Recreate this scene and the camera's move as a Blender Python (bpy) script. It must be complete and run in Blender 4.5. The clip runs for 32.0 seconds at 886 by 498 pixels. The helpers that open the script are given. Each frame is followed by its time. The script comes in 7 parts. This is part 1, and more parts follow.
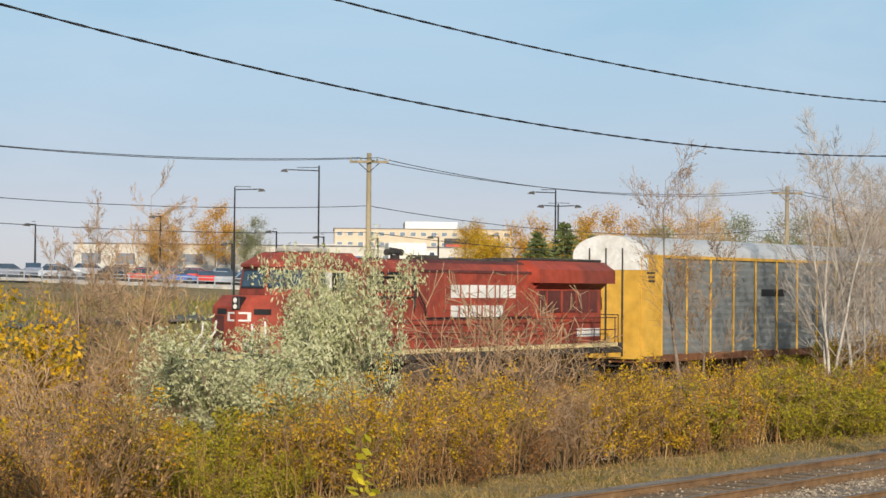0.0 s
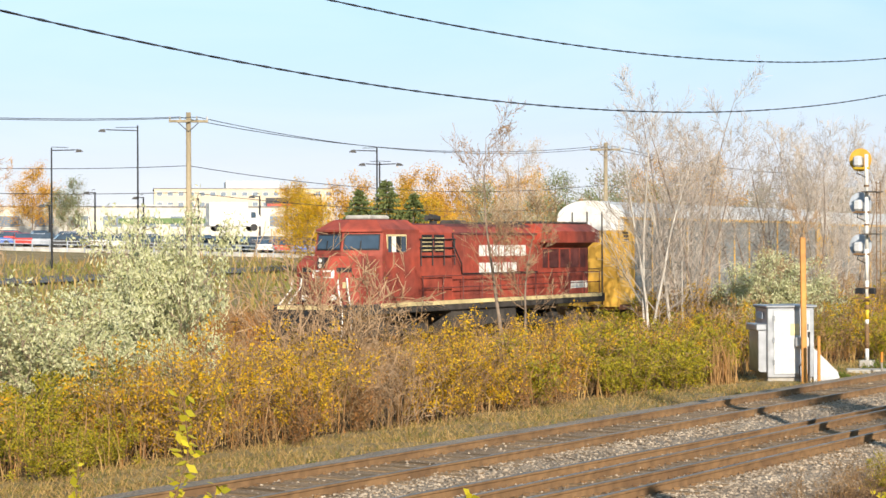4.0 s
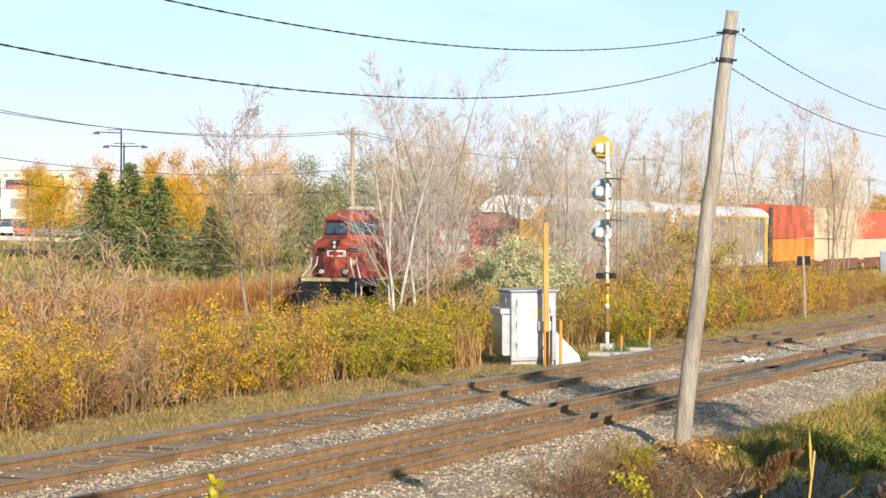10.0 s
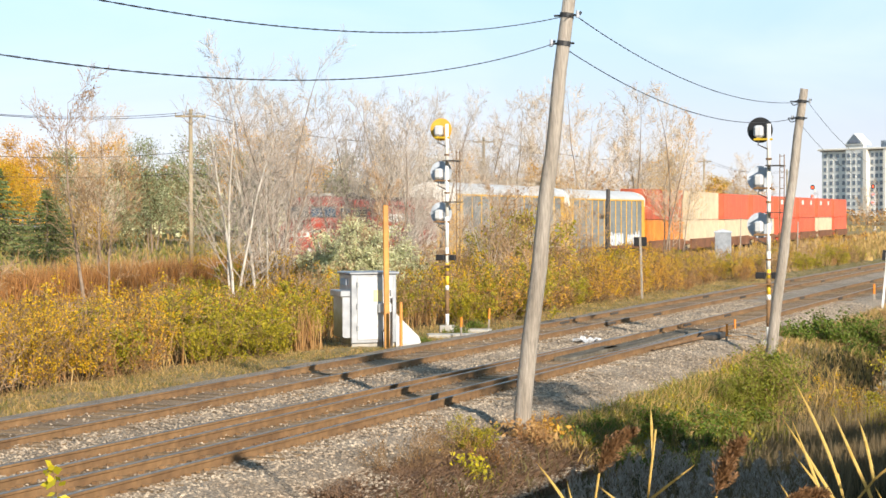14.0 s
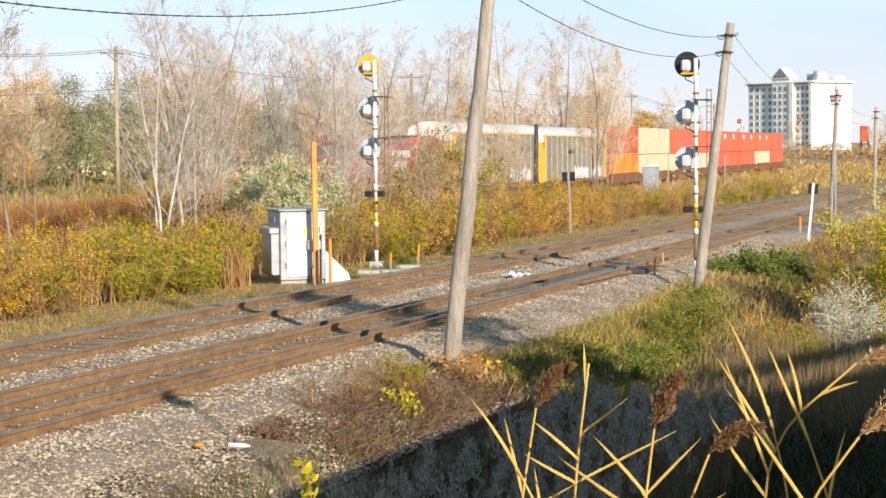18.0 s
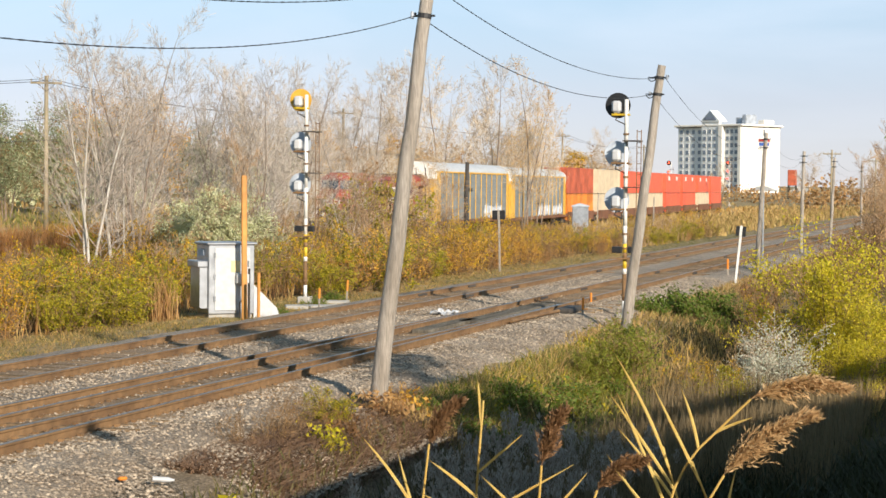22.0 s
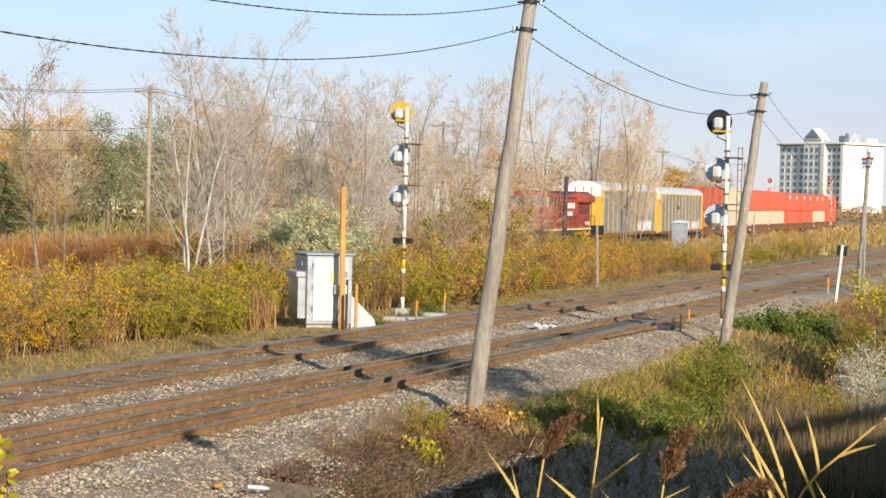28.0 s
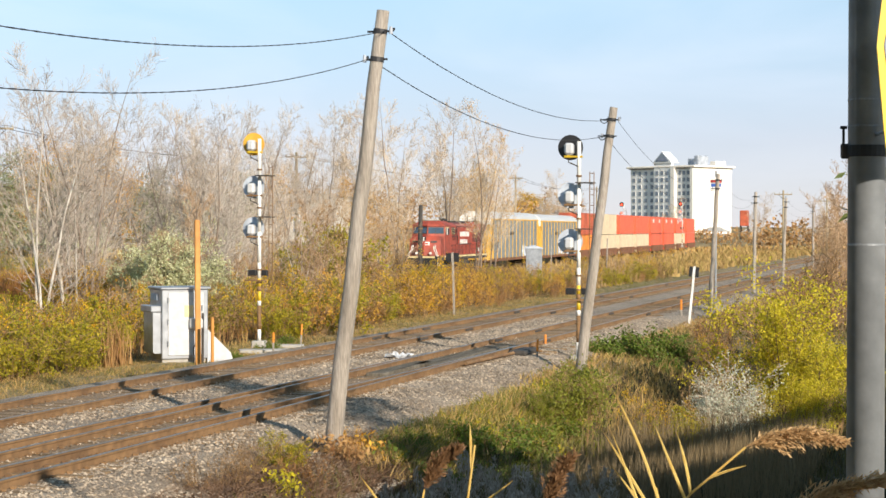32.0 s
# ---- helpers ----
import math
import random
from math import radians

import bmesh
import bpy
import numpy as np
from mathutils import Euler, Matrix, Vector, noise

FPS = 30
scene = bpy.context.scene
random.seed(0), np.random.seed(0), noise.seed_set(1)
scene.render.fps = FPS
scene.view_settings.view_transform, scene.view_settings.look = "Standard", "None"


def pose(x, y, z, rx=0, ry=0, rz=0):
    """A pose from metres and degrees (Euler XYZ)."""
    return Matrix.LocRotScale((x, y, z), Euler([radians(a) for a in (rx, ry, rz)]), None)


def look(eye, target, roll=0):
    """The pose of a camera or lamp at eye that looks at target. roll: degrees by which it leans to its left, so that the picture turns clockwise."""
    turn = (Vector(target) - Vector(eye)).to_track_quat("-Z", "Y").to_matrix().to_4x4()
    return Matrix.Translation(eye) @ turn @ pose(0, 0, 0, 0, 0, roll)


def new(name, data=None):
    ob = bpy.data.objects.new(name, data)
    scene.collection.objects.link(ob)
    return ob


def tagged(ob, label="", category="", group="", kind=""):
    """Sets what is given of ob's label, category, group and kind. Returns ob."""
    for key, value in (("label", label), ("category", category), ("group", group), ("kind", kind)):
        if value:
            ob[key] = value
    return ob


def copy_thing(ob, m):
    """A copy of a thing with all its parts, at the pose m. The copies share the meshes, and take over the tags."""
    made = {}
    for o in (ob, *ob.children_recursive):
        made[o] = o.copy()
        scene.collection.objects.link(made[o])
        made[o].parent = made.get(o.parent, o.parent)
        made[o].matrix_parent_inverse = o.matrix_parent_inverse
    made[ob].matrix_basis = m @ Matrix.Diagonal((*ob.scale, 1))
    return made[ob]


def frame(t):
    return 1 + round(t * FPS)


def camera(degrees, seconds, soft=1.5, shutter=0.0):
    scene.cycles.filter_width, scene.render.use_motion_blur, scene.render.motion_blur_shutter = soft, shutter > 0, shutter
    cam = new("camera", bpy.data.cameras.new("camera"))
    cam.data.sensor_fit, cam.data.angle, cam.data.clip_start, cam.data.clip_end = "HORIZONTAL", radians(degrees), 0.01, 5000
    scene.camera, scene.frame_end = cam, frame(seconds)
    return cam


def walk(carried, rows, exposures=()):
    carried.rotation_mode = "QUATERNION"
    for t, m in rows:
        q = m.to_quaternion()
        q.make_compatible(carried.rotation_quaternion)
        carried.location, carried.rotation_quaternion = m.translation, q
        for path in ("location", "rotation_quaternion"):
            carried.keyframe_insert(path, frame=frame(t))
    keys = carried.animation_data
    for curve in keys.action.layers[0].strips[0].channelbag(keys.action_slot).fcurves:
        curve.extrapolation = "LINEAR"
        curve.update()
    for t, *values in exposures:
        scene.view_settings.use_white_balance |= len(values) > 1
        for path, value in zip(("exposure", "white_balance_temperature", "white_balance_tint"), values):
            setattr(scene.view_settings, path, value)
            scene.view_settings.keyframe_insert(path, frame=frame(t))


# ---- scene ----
# ---- the camera: held in one place, turning ----
EYE = (0.0, 0.0, 3.35)
AIM = [(0, -38.26, 1.15, 0.50), (0.5, -37.27, 1.13, 0.33), (1, -36.59, 0.97, 0.13), (1.5, -35.81, 0.97, 0.15), (2, -35.90, 0.67, 0.04),
       (2.5, -34.92, 0.45, 0.01), (4.5, -32.69, -0.29, -0.51), (5, -32.42, -0.72, -0.94), (5.5, -31.60, -1.07, -0.62), (6, -30.73, -1.26, -0.31),
       (6.5, -30.25, -1.14, -0.42), (7, -29.33, -0.89, -0.54), (7.5, -28.15, -0.60, -0.08), (8, -27.22, -0.41, 0.03), (8.5, -26.24, -0.32, 0.20),
       (9, -25.92, -0.17, 0.27), (9.5, -25.76, -0.56, -0.23), (10, -25.46, -0.55, 0.06), (10.5, -24.98, -0.90, 0.17), (11, -24.33, -1.07, 0.13),
       (11.5, -23.37, -1.15, 0.13), (12, -22.67, -1.01, -0.05), (12.5, -22.07, -1.00, -0.12), (13, -21.49, -0.81, -0.16), (13.5, -20.93, -0.92, 0.13),
       (15.5, -20.07, -1.57, -0.99), (16, -21.13, -1.40, 0.56), (16.5, -22.02, -3.77, 0.61), (17, -19.77, -2.57, 0.56), (17.5, -19.27, -2.95, 0.04),
       (18, -18.61, -2.99, -0.50), (18.5, -18.39, -3.30, -0.10), (19, -17.98, -3.07, -0.07), (19.5, -17.79, -2.94, 0.41), (20, -17.50, -2.89, 0.62),
       (20.5, -17.14, -2.85, 0.48), (21, -17.11, -2.72, 0.34), (21.5, -16.64, -2.34, 0.56), (22, -16.51, -1.90, 0.56), (22.5, -16.44, -1.02, 0.80),
       (23, -15.92, -0.64, 1.13), (23.5, -13.58, -0.35, 1.26), (24, -14.26, -1.59, 0.42), (24.5, -15.52, -1.60, 0.73), (25, -15.61, -1.47, 0.63),
       (25.5, -15.76, -1.22, 1.10), (26, -16.15, -1.62, 1.32), (26.5, -18.56, -1.56, 0.42), (28.5, -19.42, -1.55, 1.48), (29, -18.69, -1.74, 0.85),
       (29.5, -17.63, -1.98, 0.97), (30, -17.01, -1.88, 0.28), (30.5, -16.44, -1.34, 0.38), (31, -16.02, -0.86, 0.50), (31.5, -15.47, -0.84, 0.37),
       (32, -15.15, -0.62, 0.15)]


def aim(yaw, pitch, roll):
    """Camera pose: yaw clockwise from +y, pitch upwards, roll: the picture's right side lifted."""
    return Matrix.Translation(EYE) @ Euler((radians(90 + pitch), 0, radians(-yaw)), "XYZ").to_matrix().to_4x4() @ pose(0, 0, 0, 0, 0, roll)


cam = camera(25.87, 32.0, soft=1.55)
walk(cam, [(t, aim(a, b, c)) for t, a, b, c in AIM],
     exposures=[(0, 0.05), (1, 0.31), (2, 0.48), (4, 0.62), (5.5, 0.65), (7, 0.75), (14, 0.74), (16, 0.6), (17, 0.65), (18, 0.72), (19, 0.55), (21, 0.45), (23, 0.55), (24, 0.42), (26, 0.45), (28, 0.5), (32, 0.55)])

# ---- sun and sky ----
SUN_EL, SUN_AZ = 22.0, 135.0   # degrees; azimuth clockwise from +y
to_sun = Vector((math.sin(radians(SUN_AZ)) * math.cos(radians(SUN_EL)), math.cos(radians(SUN_AZ)) * math.cos(radians(SUN_EL)), math.sin(radians(SUN_EL))))
world = bpy.data.worlds.new("sky")
scene.world = world
world.use_nodes = True
wn = world.node_tree
wn.nodes.clear()
sky = wn.nodes.new("ShaderNodeTexSky")
sky.sky_type = "NISHITA"
sky.sun_disc = False
sky.sun_elevation = radians(SUN_EL)
sky.sun_rotation = radians(SUN_AZ)
sky.air_density, sky.dust_density, sky.ozone_density = 1.0, 0.1, 3.5
bg = wn.nodes.new("ShaderNodeBackground")
bg.inputs["Strength"].default_value = 0.130
wo = wn.nodes.new("ShaderNodeOutputWorld")
soften = wn.nodes.new("ShaderNodeHueSaturation")
soften.inputs["Saturation"].default_value = 0.62
wn.links.new(sky.outputs[0], soften.inputs["Color"])
even = wn.nodes.new("ShaderNodeGamma")
even.inputs[1].default_value = 0.75
wn.links.new(soften.outputs[0], even.inputs[0])
way = wn.nodes.new("ShaderNodeTexCoord")
rise = wn.nodes.new("ShaderNodeSeparateXYZ")
wn.links.new(way.outputs["Generated"], rise.inputs[0])
climb = wn.nodes.new("ShaderNodeMapRange")
climb.inputs["From Min"].default_value, climb.inputs["From Max"].default_value = 0.045, 0.19
wn.links.new(rise.outputs["Z"], climb.inputs[0])
tint = wn.nodes.new("ShaderNodeMix")
tint.data_type = "RGBA"
tint.inputs[6].default_value, tint.inputs[7].default_value = (0.87, 0.875, 1.04, 1), (0.76, 1.12, 1.23, 1)
wn.links.new(climb.outputs[0], tint.inputs[0])
tone = wn.nodes.new("ShaderNodeMix")
tone.data_type, tone.blend_type = "RGBA", "MULTIPLY"
tone.inputs[0].default_value = 1.0
wn.links.new(even.outputs[0], tone.inputs[6])
wn.links.new(tint.outputs[2], tone.inputs[7])
# thin cirrus drawn out along the horizon
drawn = wn.nodes.new("ShaderNodeMapping")
drawn.inputs["Scale"].default_value, drawn.inputs["Rotation"].default_value = (3.0, 3.0, 13.0), (0.12, 0.08, 0.3)
wn.links.new(way.outputs["Generated"], drawn.inputs[0])
wisps = wn.nodes.new("ShaderNodeTexNoise")
wisps.inputs["Scale"].default_value, wisps.inputs["Detail"].default_value, wisps.inputs["Distortion"].default_value = 1.3, 7, 0.9
wn.links.new(drawn.outputs[0], wisps.inputs[0])
thin_out = wn.nodes.new("ShaderNodeMapRange")
thin_out.inputs["From Min"].default_value, thin_out.inputs["From Max"].default_value = 0.42, 0.8
thin_out.inputs["To Max"].default_value = 0.22
wn.links.new(wisps.outputs[0], thin_out.inputs[0])
veil = wn.nodes.new("ShaderNodeMix")
veil.data_type = "RGBA"
veil.inputs[7].default_value = (6.2, 6.25, 6.9, 1)
wn.links.new(thin_out.outputs[0], veil.inputs[0])
wn.links.new(tone.outputs[2], veil.inputs[6])
wn.links.new(veil.outputs[2], bg.inputs[0])
wn.links.new(bg.outputs[0], wo.inputs[0])
sun = new("sun", bpy.data.lights.new("sun", "SUN"))
sun.data.energy, sun.data.angle, sun.data.color = 5.0, radians(0.55), (1.0, 0.88, 0.73)
sun.matrix_world = look((0, 0, 60), Vector((0, 0, 60)) - to_sun)


# ---- materials ----
def mat(name, base, rough=0.8, metal=0.0, var=0.25, scale=4.0, second=None, mixscale=0.6, bump=0.0, bumpscale=40.0, island=0.0, objvar=0.0, stretch=None, spec=0.5):
    """Principled surface whose colour wanders at two scales, with optional bump and per-piece variation."""
    m = bpy.data.materials.new(name)
    m.use_nodes = True
    nt = m.node_tree
    b = nt.nodes["Principled BSDF"]
    N, L = nt.nodes.new, nt.links.new
    co = N("ShaderNodeTexCoord")
    src = co.outputs["Object"]
    if stretch:
        mp = N("ShaderNodeMapping")
        mp.inputs["Scale"].default_value = stretch
        L(src, mp.inputs[0])
        src = mp.outputs[0]
    n1 = N("ShaderNodeTexNoise")
    n1.inputs["Scale"].default_value, n1.inputs["Detail"].default_value = scale, 6
    n2 = N("ShaderNodeTexNoise")
    n2.inputs["Scale"].default_value, n2.inputs["Detail"].default_value = mixscale, 3
    L(src, n1.inputs[0]), L(src, n2.inputs[0])
    c2 = second or [c * 0.6 for c in base]
    mix = N("ShaderNodeMix")
    mix.data_type = "RGBA"
    mix.inputs[6].default_value, mix.inputs[7].default_value = (*base, 1), (*c2, 1)
    ramp = N("ShaderNodeValToRGB")
    ramp.color_ramp.elements[0].position, ramp.color_ramp.elements[1].position = 0.38, 0.66
    L(n2.outputs[0], ramp.inputs[0]), L(ramp.outputs[0], mix.inputs[0])
    hsv = N("ShaderNodeHueSaturation")
    L(mix.outputs[2], hsv.inputs["Color"])
    rng = N("ShaderNodeMapRange")
    rng.inputs["From Min"].default_value, rng.inputs["From Max"].default_value = 0.3, 0.7
    rng.inputs["To Min"].default_value, rng.inputs["To Max"].default_value = 1 - var, 1 + var
    L(n1.outputs[0], rng.inputs[0])
    val = rng.outputs[0]
    for amount, node, sock in ((island, "ShaderNodeNewGeometry", "Random Per Island"), (objvar, "ShaderNodeObjectInfo", "Random")):
        if amount:
            g = N(node)
            r2 = N("ShaderNodeMapRange")
            r2.inputs["To Min"].default_value, r2.inputs["To Max"].default_value = 1 - amount, 1 + amount
            L(g.outputs[sock], r2.inputs[0])
            mu = N("ShaderNodeMath")
            mu.operation = "MULTIPLY"
            L(val, mu.inputs[0]), L(r2.outputs[0], mu.inputs[1])
            val = mu.outputs[0]
    L(val, hsv.inputs["Value"])
    L(hsv.outputs[0], b.inputs["Base Color"])
    b.inputs["Roughness"].default_value, b.inputs["Metallic"].default_value = rough, metal
    b.inputs["Specular IOR Level"].default_value = spec
    if bump:
        n3 = N("ShaderNodeTexNoise")
        n3.inputs["Scale"].default_value, n3.inputs["Detail"].default_value = bumpscale, 4
        L(src, n3.inputs[0])
        bp = N("ShaderNodeBump")
        bp.inputs["Strength"].default_value, bp.inputs["Distance"].default_value = bump, 0.05
        L(n3.outputs[0], bp.inputs["Height"]), L(bp.outputs[0], b.inputs["Normal"])
    return m


def leafmat(name, colours, rough=0.6, trans=0.25):
    """Leaves: colour picked per leaf from a ramp, with light passing through."""
    m = bpy.data.materials.new(name)
    m.use_nodes = True
    nt = m.node_tree
    N, L = nt.nodes.new, nt.links.new
    b = nt.nodes["Principled BSDF"]
    g, oi = N("ShaderNodeNewGeometry"), N("ShaderNodeObjectInfo")
    add = N("ShaderNodeMath")
    add.operation = "MULTIPLY_ADD"
    add.inputs[1].default_value, add.inputs[2].default_value = 0.35, 0.0
    L(oi.outputs["Random"], add.inputs[0])
    ad2 = N("ShaderNodeMath")
    ad2.operation = "MULTIPLY_ADD"
    ad2.inputs[1].default_value = 0.65
    L(g.outputs["Random Per Island"], ad2.inputs[0]), L(add.outputs[0], ad2.inputs[2])
    ramp = N("ShaderNodeValToRGB")
    els = ramp.color_ramp.elements
    while len(els) < len(colours):
        els.new(0.5)
    for i, c in enumerate(colours):
        els[i].position, els[i].color = i / max(1, len(colours) - 1), (*c, 1)
    L(ad2.outputs[0], ramp.inputs[0]), L(ramp.outputs[0], b.inputs["Base Color"])
    b.inputs["Roughness"].default_value = rough
    b.inputs["Specular IOR Level"].default_value = 0.3
    tr = N("ShaderNodeBsdfTranslucent")
    L(ramp.outputs[0], tr.inputs[0])
    ms = N("ShaderNodeMixShader")
    ms.inputs[0].default_value = trans
    L(b.outputs[0], ms.inputs[1]), L(tr.outputs[0], ms.inputs[2])
    L(ms.outputs[0], nt.nodes["Material Output"].inputs[0])
    return m


def glow(name, colour, strength):
    m = mat(name, colour, 0.4, var=0.05)
    b = m.node_tree.nodes["Principled BSDF"]
    b.inputs["Emission Color"].default_value, b.inputs["Emission Strength"].default_value = (*colour, 1), strength
    return m


M_EARTH = mat("dry_grass_ground", (0.26, 0.185, 0.085), 1.0, var=0.45, scale=3.0, second=(0.17, 0.135, 0.05), mixscale=0.12, bump=0.8, bumpscale=9)
M_BALLAST = mat("crushed_stone", (0.30, 0.245, 0.185), 0.95, var=0.6, scale=26, second=(0.21, 0.165, 0.12), mixscale=0.5, bump=0.9, bumpscale=30)
M_STONE = mat("ballast_stones", (0.35, 0.29, 0.22), 0.9, var=0.2, scale=10, second=(0.24, 0.19, 0.14), mixscale=1.0, island=0.55)
M_RUST = mat("rusty_rail", (0.225, 0.132, 0.060), 0.85, 0.0, var=0.25, scale=6, second=(0.15, 0.085, 0.040), mixscale=0.8, bump=0.15, bumpscale=60)
M_RAILTOP = mat("polished_rail_head", (0.19, 0.16, 0.135), 0.38, 0.5, var=0.15, scale=3)
M_TIE = mat("weathered_tie", (0.18, 0.122, 0.070), 1.0, var=0.4, scale=14, second=(0.22, 0.152, 0.09), mixscale=1.5, objvar=0.35, bump=0.5, bumpscale=30, spec=0.1)
M_POLE = mat("grey_weathered_wood", (0.36, 0.32, 0.275), 0.9, var=0.3, scale=9, second=(0.25, 0.215, 0.175), mixscale=1.2, bump=0.5, bumpscale=30, stretch=(6, 6, 0.5))
M_UPOLE = mat("tan_utility_wood", (0.34, 0.28, 0.18), 0.9, var=0.2, scale=8, stretch=(4, 4, 0.4))
M_CABLE = mat("black_cable", (0.03, 0.03, 0.032), 0.6, var=0.1)
M_STEEL = mat("galvanised_steel", (0.26, 0.28, 0.30), 0.5, 0.3, var=0.2, scale=12, second=(0.20, 0.215, 0.23), mixscale=2.0, bump=0.02, bumpscale=30)
M_CAB = mat("aluminium_case", (0.50, 0.505, 0.50), 0.5, 0.0, var=0.12, scale=5, second=(0.46, 0.47, 0.49), mixscale=1.4, bump=0.06, bumpscale=20)
M_WHITE = mat("white_paint", (0.78, 0.77, 0.74), 0.5, var=0.1, scale=7, second=(0.62, 0.60, 0.55), mixscale=1.5)
M_SIGNALGREY = mat("aluminium_paint", (0.40, 0.44, 0.50), 0.6, 0.0, var=0.12, scale=8)
M_BLACK = mat("black_paint", (0.018, 0.018, 0.02), 0.5, var=0.2, scale=6)
M_YELLOWPAINT = mat("yellow_paint", (0.75, 0.50, 0.03), 0.5, var=0.12, scale=6)
M_DISC = mat("faded_yellow_disc", (0.72, 0.40, 0.05), 0.6, var=0.15, scale=5)
M_ORANGE = mat("orange_post_paint", (0.78, 0.26, 0.03), 0.55, var=0.12, scale=5)
M_ORANGEWOOD = mat("ochre_post_paint", (0.58, 0.26, 0.055), 0.6, var=0.15, scale=5)
M_LOCO = mat("red_locomotive_paint", (0.335, 0.055, 0.030), 0.65, var=0.28, scale=2.5, second=(0.20, 0.045, 0.030), mixscale=0.45, bump=0.05, bumpscale=8)
M_LOCODIRT = mat("sooty_red_roof", (0.13, 0.035, 0.03), 0.7, var=0.3, scale=3)
M_DARK = mat("dark_grimy_steel", (0.035, 0.032, 0.03), 0.8, var=0.4, scale=4, second=(0.06, 0.05, 0.04))
M_GLASS = mat("tinted_window", (0.05, 0.08, 0.12), 0.08, var=0.1, spec=0.8)
M_CREAM = mat("cream_stripe", (0.72, 0.58, 0.30), 0.6, var=0.15, scale=4)
M_RACKGREY = mat("galvanised_rack_panel", (0.21, 0.225, 0.225), 0.65, 0.0, var=0.16, scale=2.5, second=(0.165, 0.18, 0.18), mixscale=0.35)
M_RACKYEL = mat("rack_yellow_paint", (0.66, 0.39, 0.065), 0.6, var=0.14, scale=2.5, second=(0.55, 0.31, 0.04), mixscale=0.5)
M_RACKROOF = mat("pale_rack_roof", (0.44, 0.455, 0.47), 0.6, 0.0, var=0.1, scale=1.5, second=(0.46, 0.48, 0.5), mixscale=0.4)
M_GRAF = mat("pale_blue_spray_paint", (0.62, 0.68, 0.76), 0.6, var=0.25, scale=3, second=(0.40, 0.42, 0.48), mixscale=2.0)
M_RUSTCAR = mat("brown_well_car", (0.20, 0.085, 0.04), 0.75, var=0.25, scale=3)
M_CRED = mat("red_container", (0.68, 0.125, 0.060), 0.5, var=0.1, scale=1.5, second=(0.58, 0.105, 0.055), mixscale=0.3)
M_CRUST = mat("rust_red_container", (0.50, 0.11, 0.05), 0.55, var=0.12, scale=1.5)
M_CORANGE = mat("orange_container", (0.78, 0.25, 0.035), 0.5, var=0.1, scale=1.5)
M_CBEIGE = mat("beige_container", (0.62, 0.50, 0.34), 0.6, var=0.12, scale=1.5, second=(0.52, 0.42, 0.29), mixscale=0.4)
# hotel stucco in two tones: brighter for the sunlit side, greyer for shade
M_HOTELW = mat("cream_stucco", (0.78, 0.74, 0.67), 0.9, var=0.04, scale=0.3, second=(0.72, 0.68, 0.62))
M_HOTELG = mat("shade_grey_stucco", (0.70, 0.71, 0.70), 0.9, var=0.04, scale=0.3, second=(0.65, 0.66, 0.66))
M_MALL = mat("tan_precast_wall", (0.58, 0.49, 0.36), 0.9, var=0.06, scale=0.3, second=(0.52, 0.44, 0.33))
M_WAREHOUSE = mat("pale_warehouse_wall", (0.56, 0.53, 0.47), 0.9, var=0.06, scale=0.2, second=(0.50, 0.47, 0.42))
M_ROOFGREY = mat("grey_roofing", (0.22, 0.22, 0.23), 0.8, var=0.15, scale=1.0)
M_REDSIGN = mat("red_sign_paint", (0.60, 0.05, 0.04), 0.5, var=0.1)
M_BLUESIGN = mat("blue_sign_paint", (0.06, 0.16, 0.55), 0.5, var=0.1)
M_TEAL = mat("teal_sign_paint", (0.03, 0.36, 0.40), 0.5, var=0.1)
M_GREYSIGN = mat("slate_sign_paint", (0.20, 0.23, 0.30), 0.5, var=0.1)
M_ASPHALT = mat("grey_asphalt", (0.11, 0.11, 0.11), 0.95, var=0.2, scale=2)
M_CONCRETE = mat("pale_concrete", (0.42, 0.40, 0.36), 0.9, var=0.2, scale=2, second=(0.33, 0.31, 0.28), bump=0.2, bumpscale=20)
M_PLASTIC = mat("crumpled_plastic_sheet", (0.55, 0.56, 0.58), 0.3, var=0.15, scale=8)
M_BARKPALE = mat("pale_birch_bark", (0.52, 0.485, 0.43), 0.85, var=0.25, scale=5, second=(0.33, 0.285, 0.235), mixscale=2.5, stretch=(1, 1, 0.35))
M_BARKGREY = mat("grey_brown_bark", (0.24, 0.18, 0.135), 0.9, var=0.3, scale=6, second=(0.17, 0.125, 0.09))
M_TWIG = mat("reddish_twigs", (0.185, 0.112, 0.050), 0.9, var=0.3, scale=3, second=(0.28, 0.175, 0.082), mixscale=0.8, objvar=0.25)
M_TWIGPALE = mat("pale_tan_twigs", (0.52, 0.44, 0.34), 0.9, var=0.2, scale=2, second=(0.42, 0.33, 0.235), objvar=0.15)
L_YELLOW = leafmat("yellow_autumn_leaves", [(0.56, 0.30, 0.010), (0.70, 0.41, 0.012), (0.36, 0.27, 0.018), (0.62, 0.24, 0.012)])
L_YGREEN = leafmat("yellow_green_leaves", [(0.26, 0.23, 0.016), (0.44, 0.35, 0.018), (0.15, 0.165, 0.016), (0.56, 0.40, 0.018)])
L_OLIVE = leafmat("silvery_olive_leaves", [(0.54, 0.54, 0.30), (0.66, 0.65, 0.42), (0.38, 0.40, 0.18), (0.74, 0.72, 0.50)])
L_ORANGE = leafmat("orange_autumn_leaves", [(0.62, 0.29, 0.03), (0.70, 0.42, 0.05), (0.48, 0.21, 0.03), (0.72, 0.48, 0.08)])
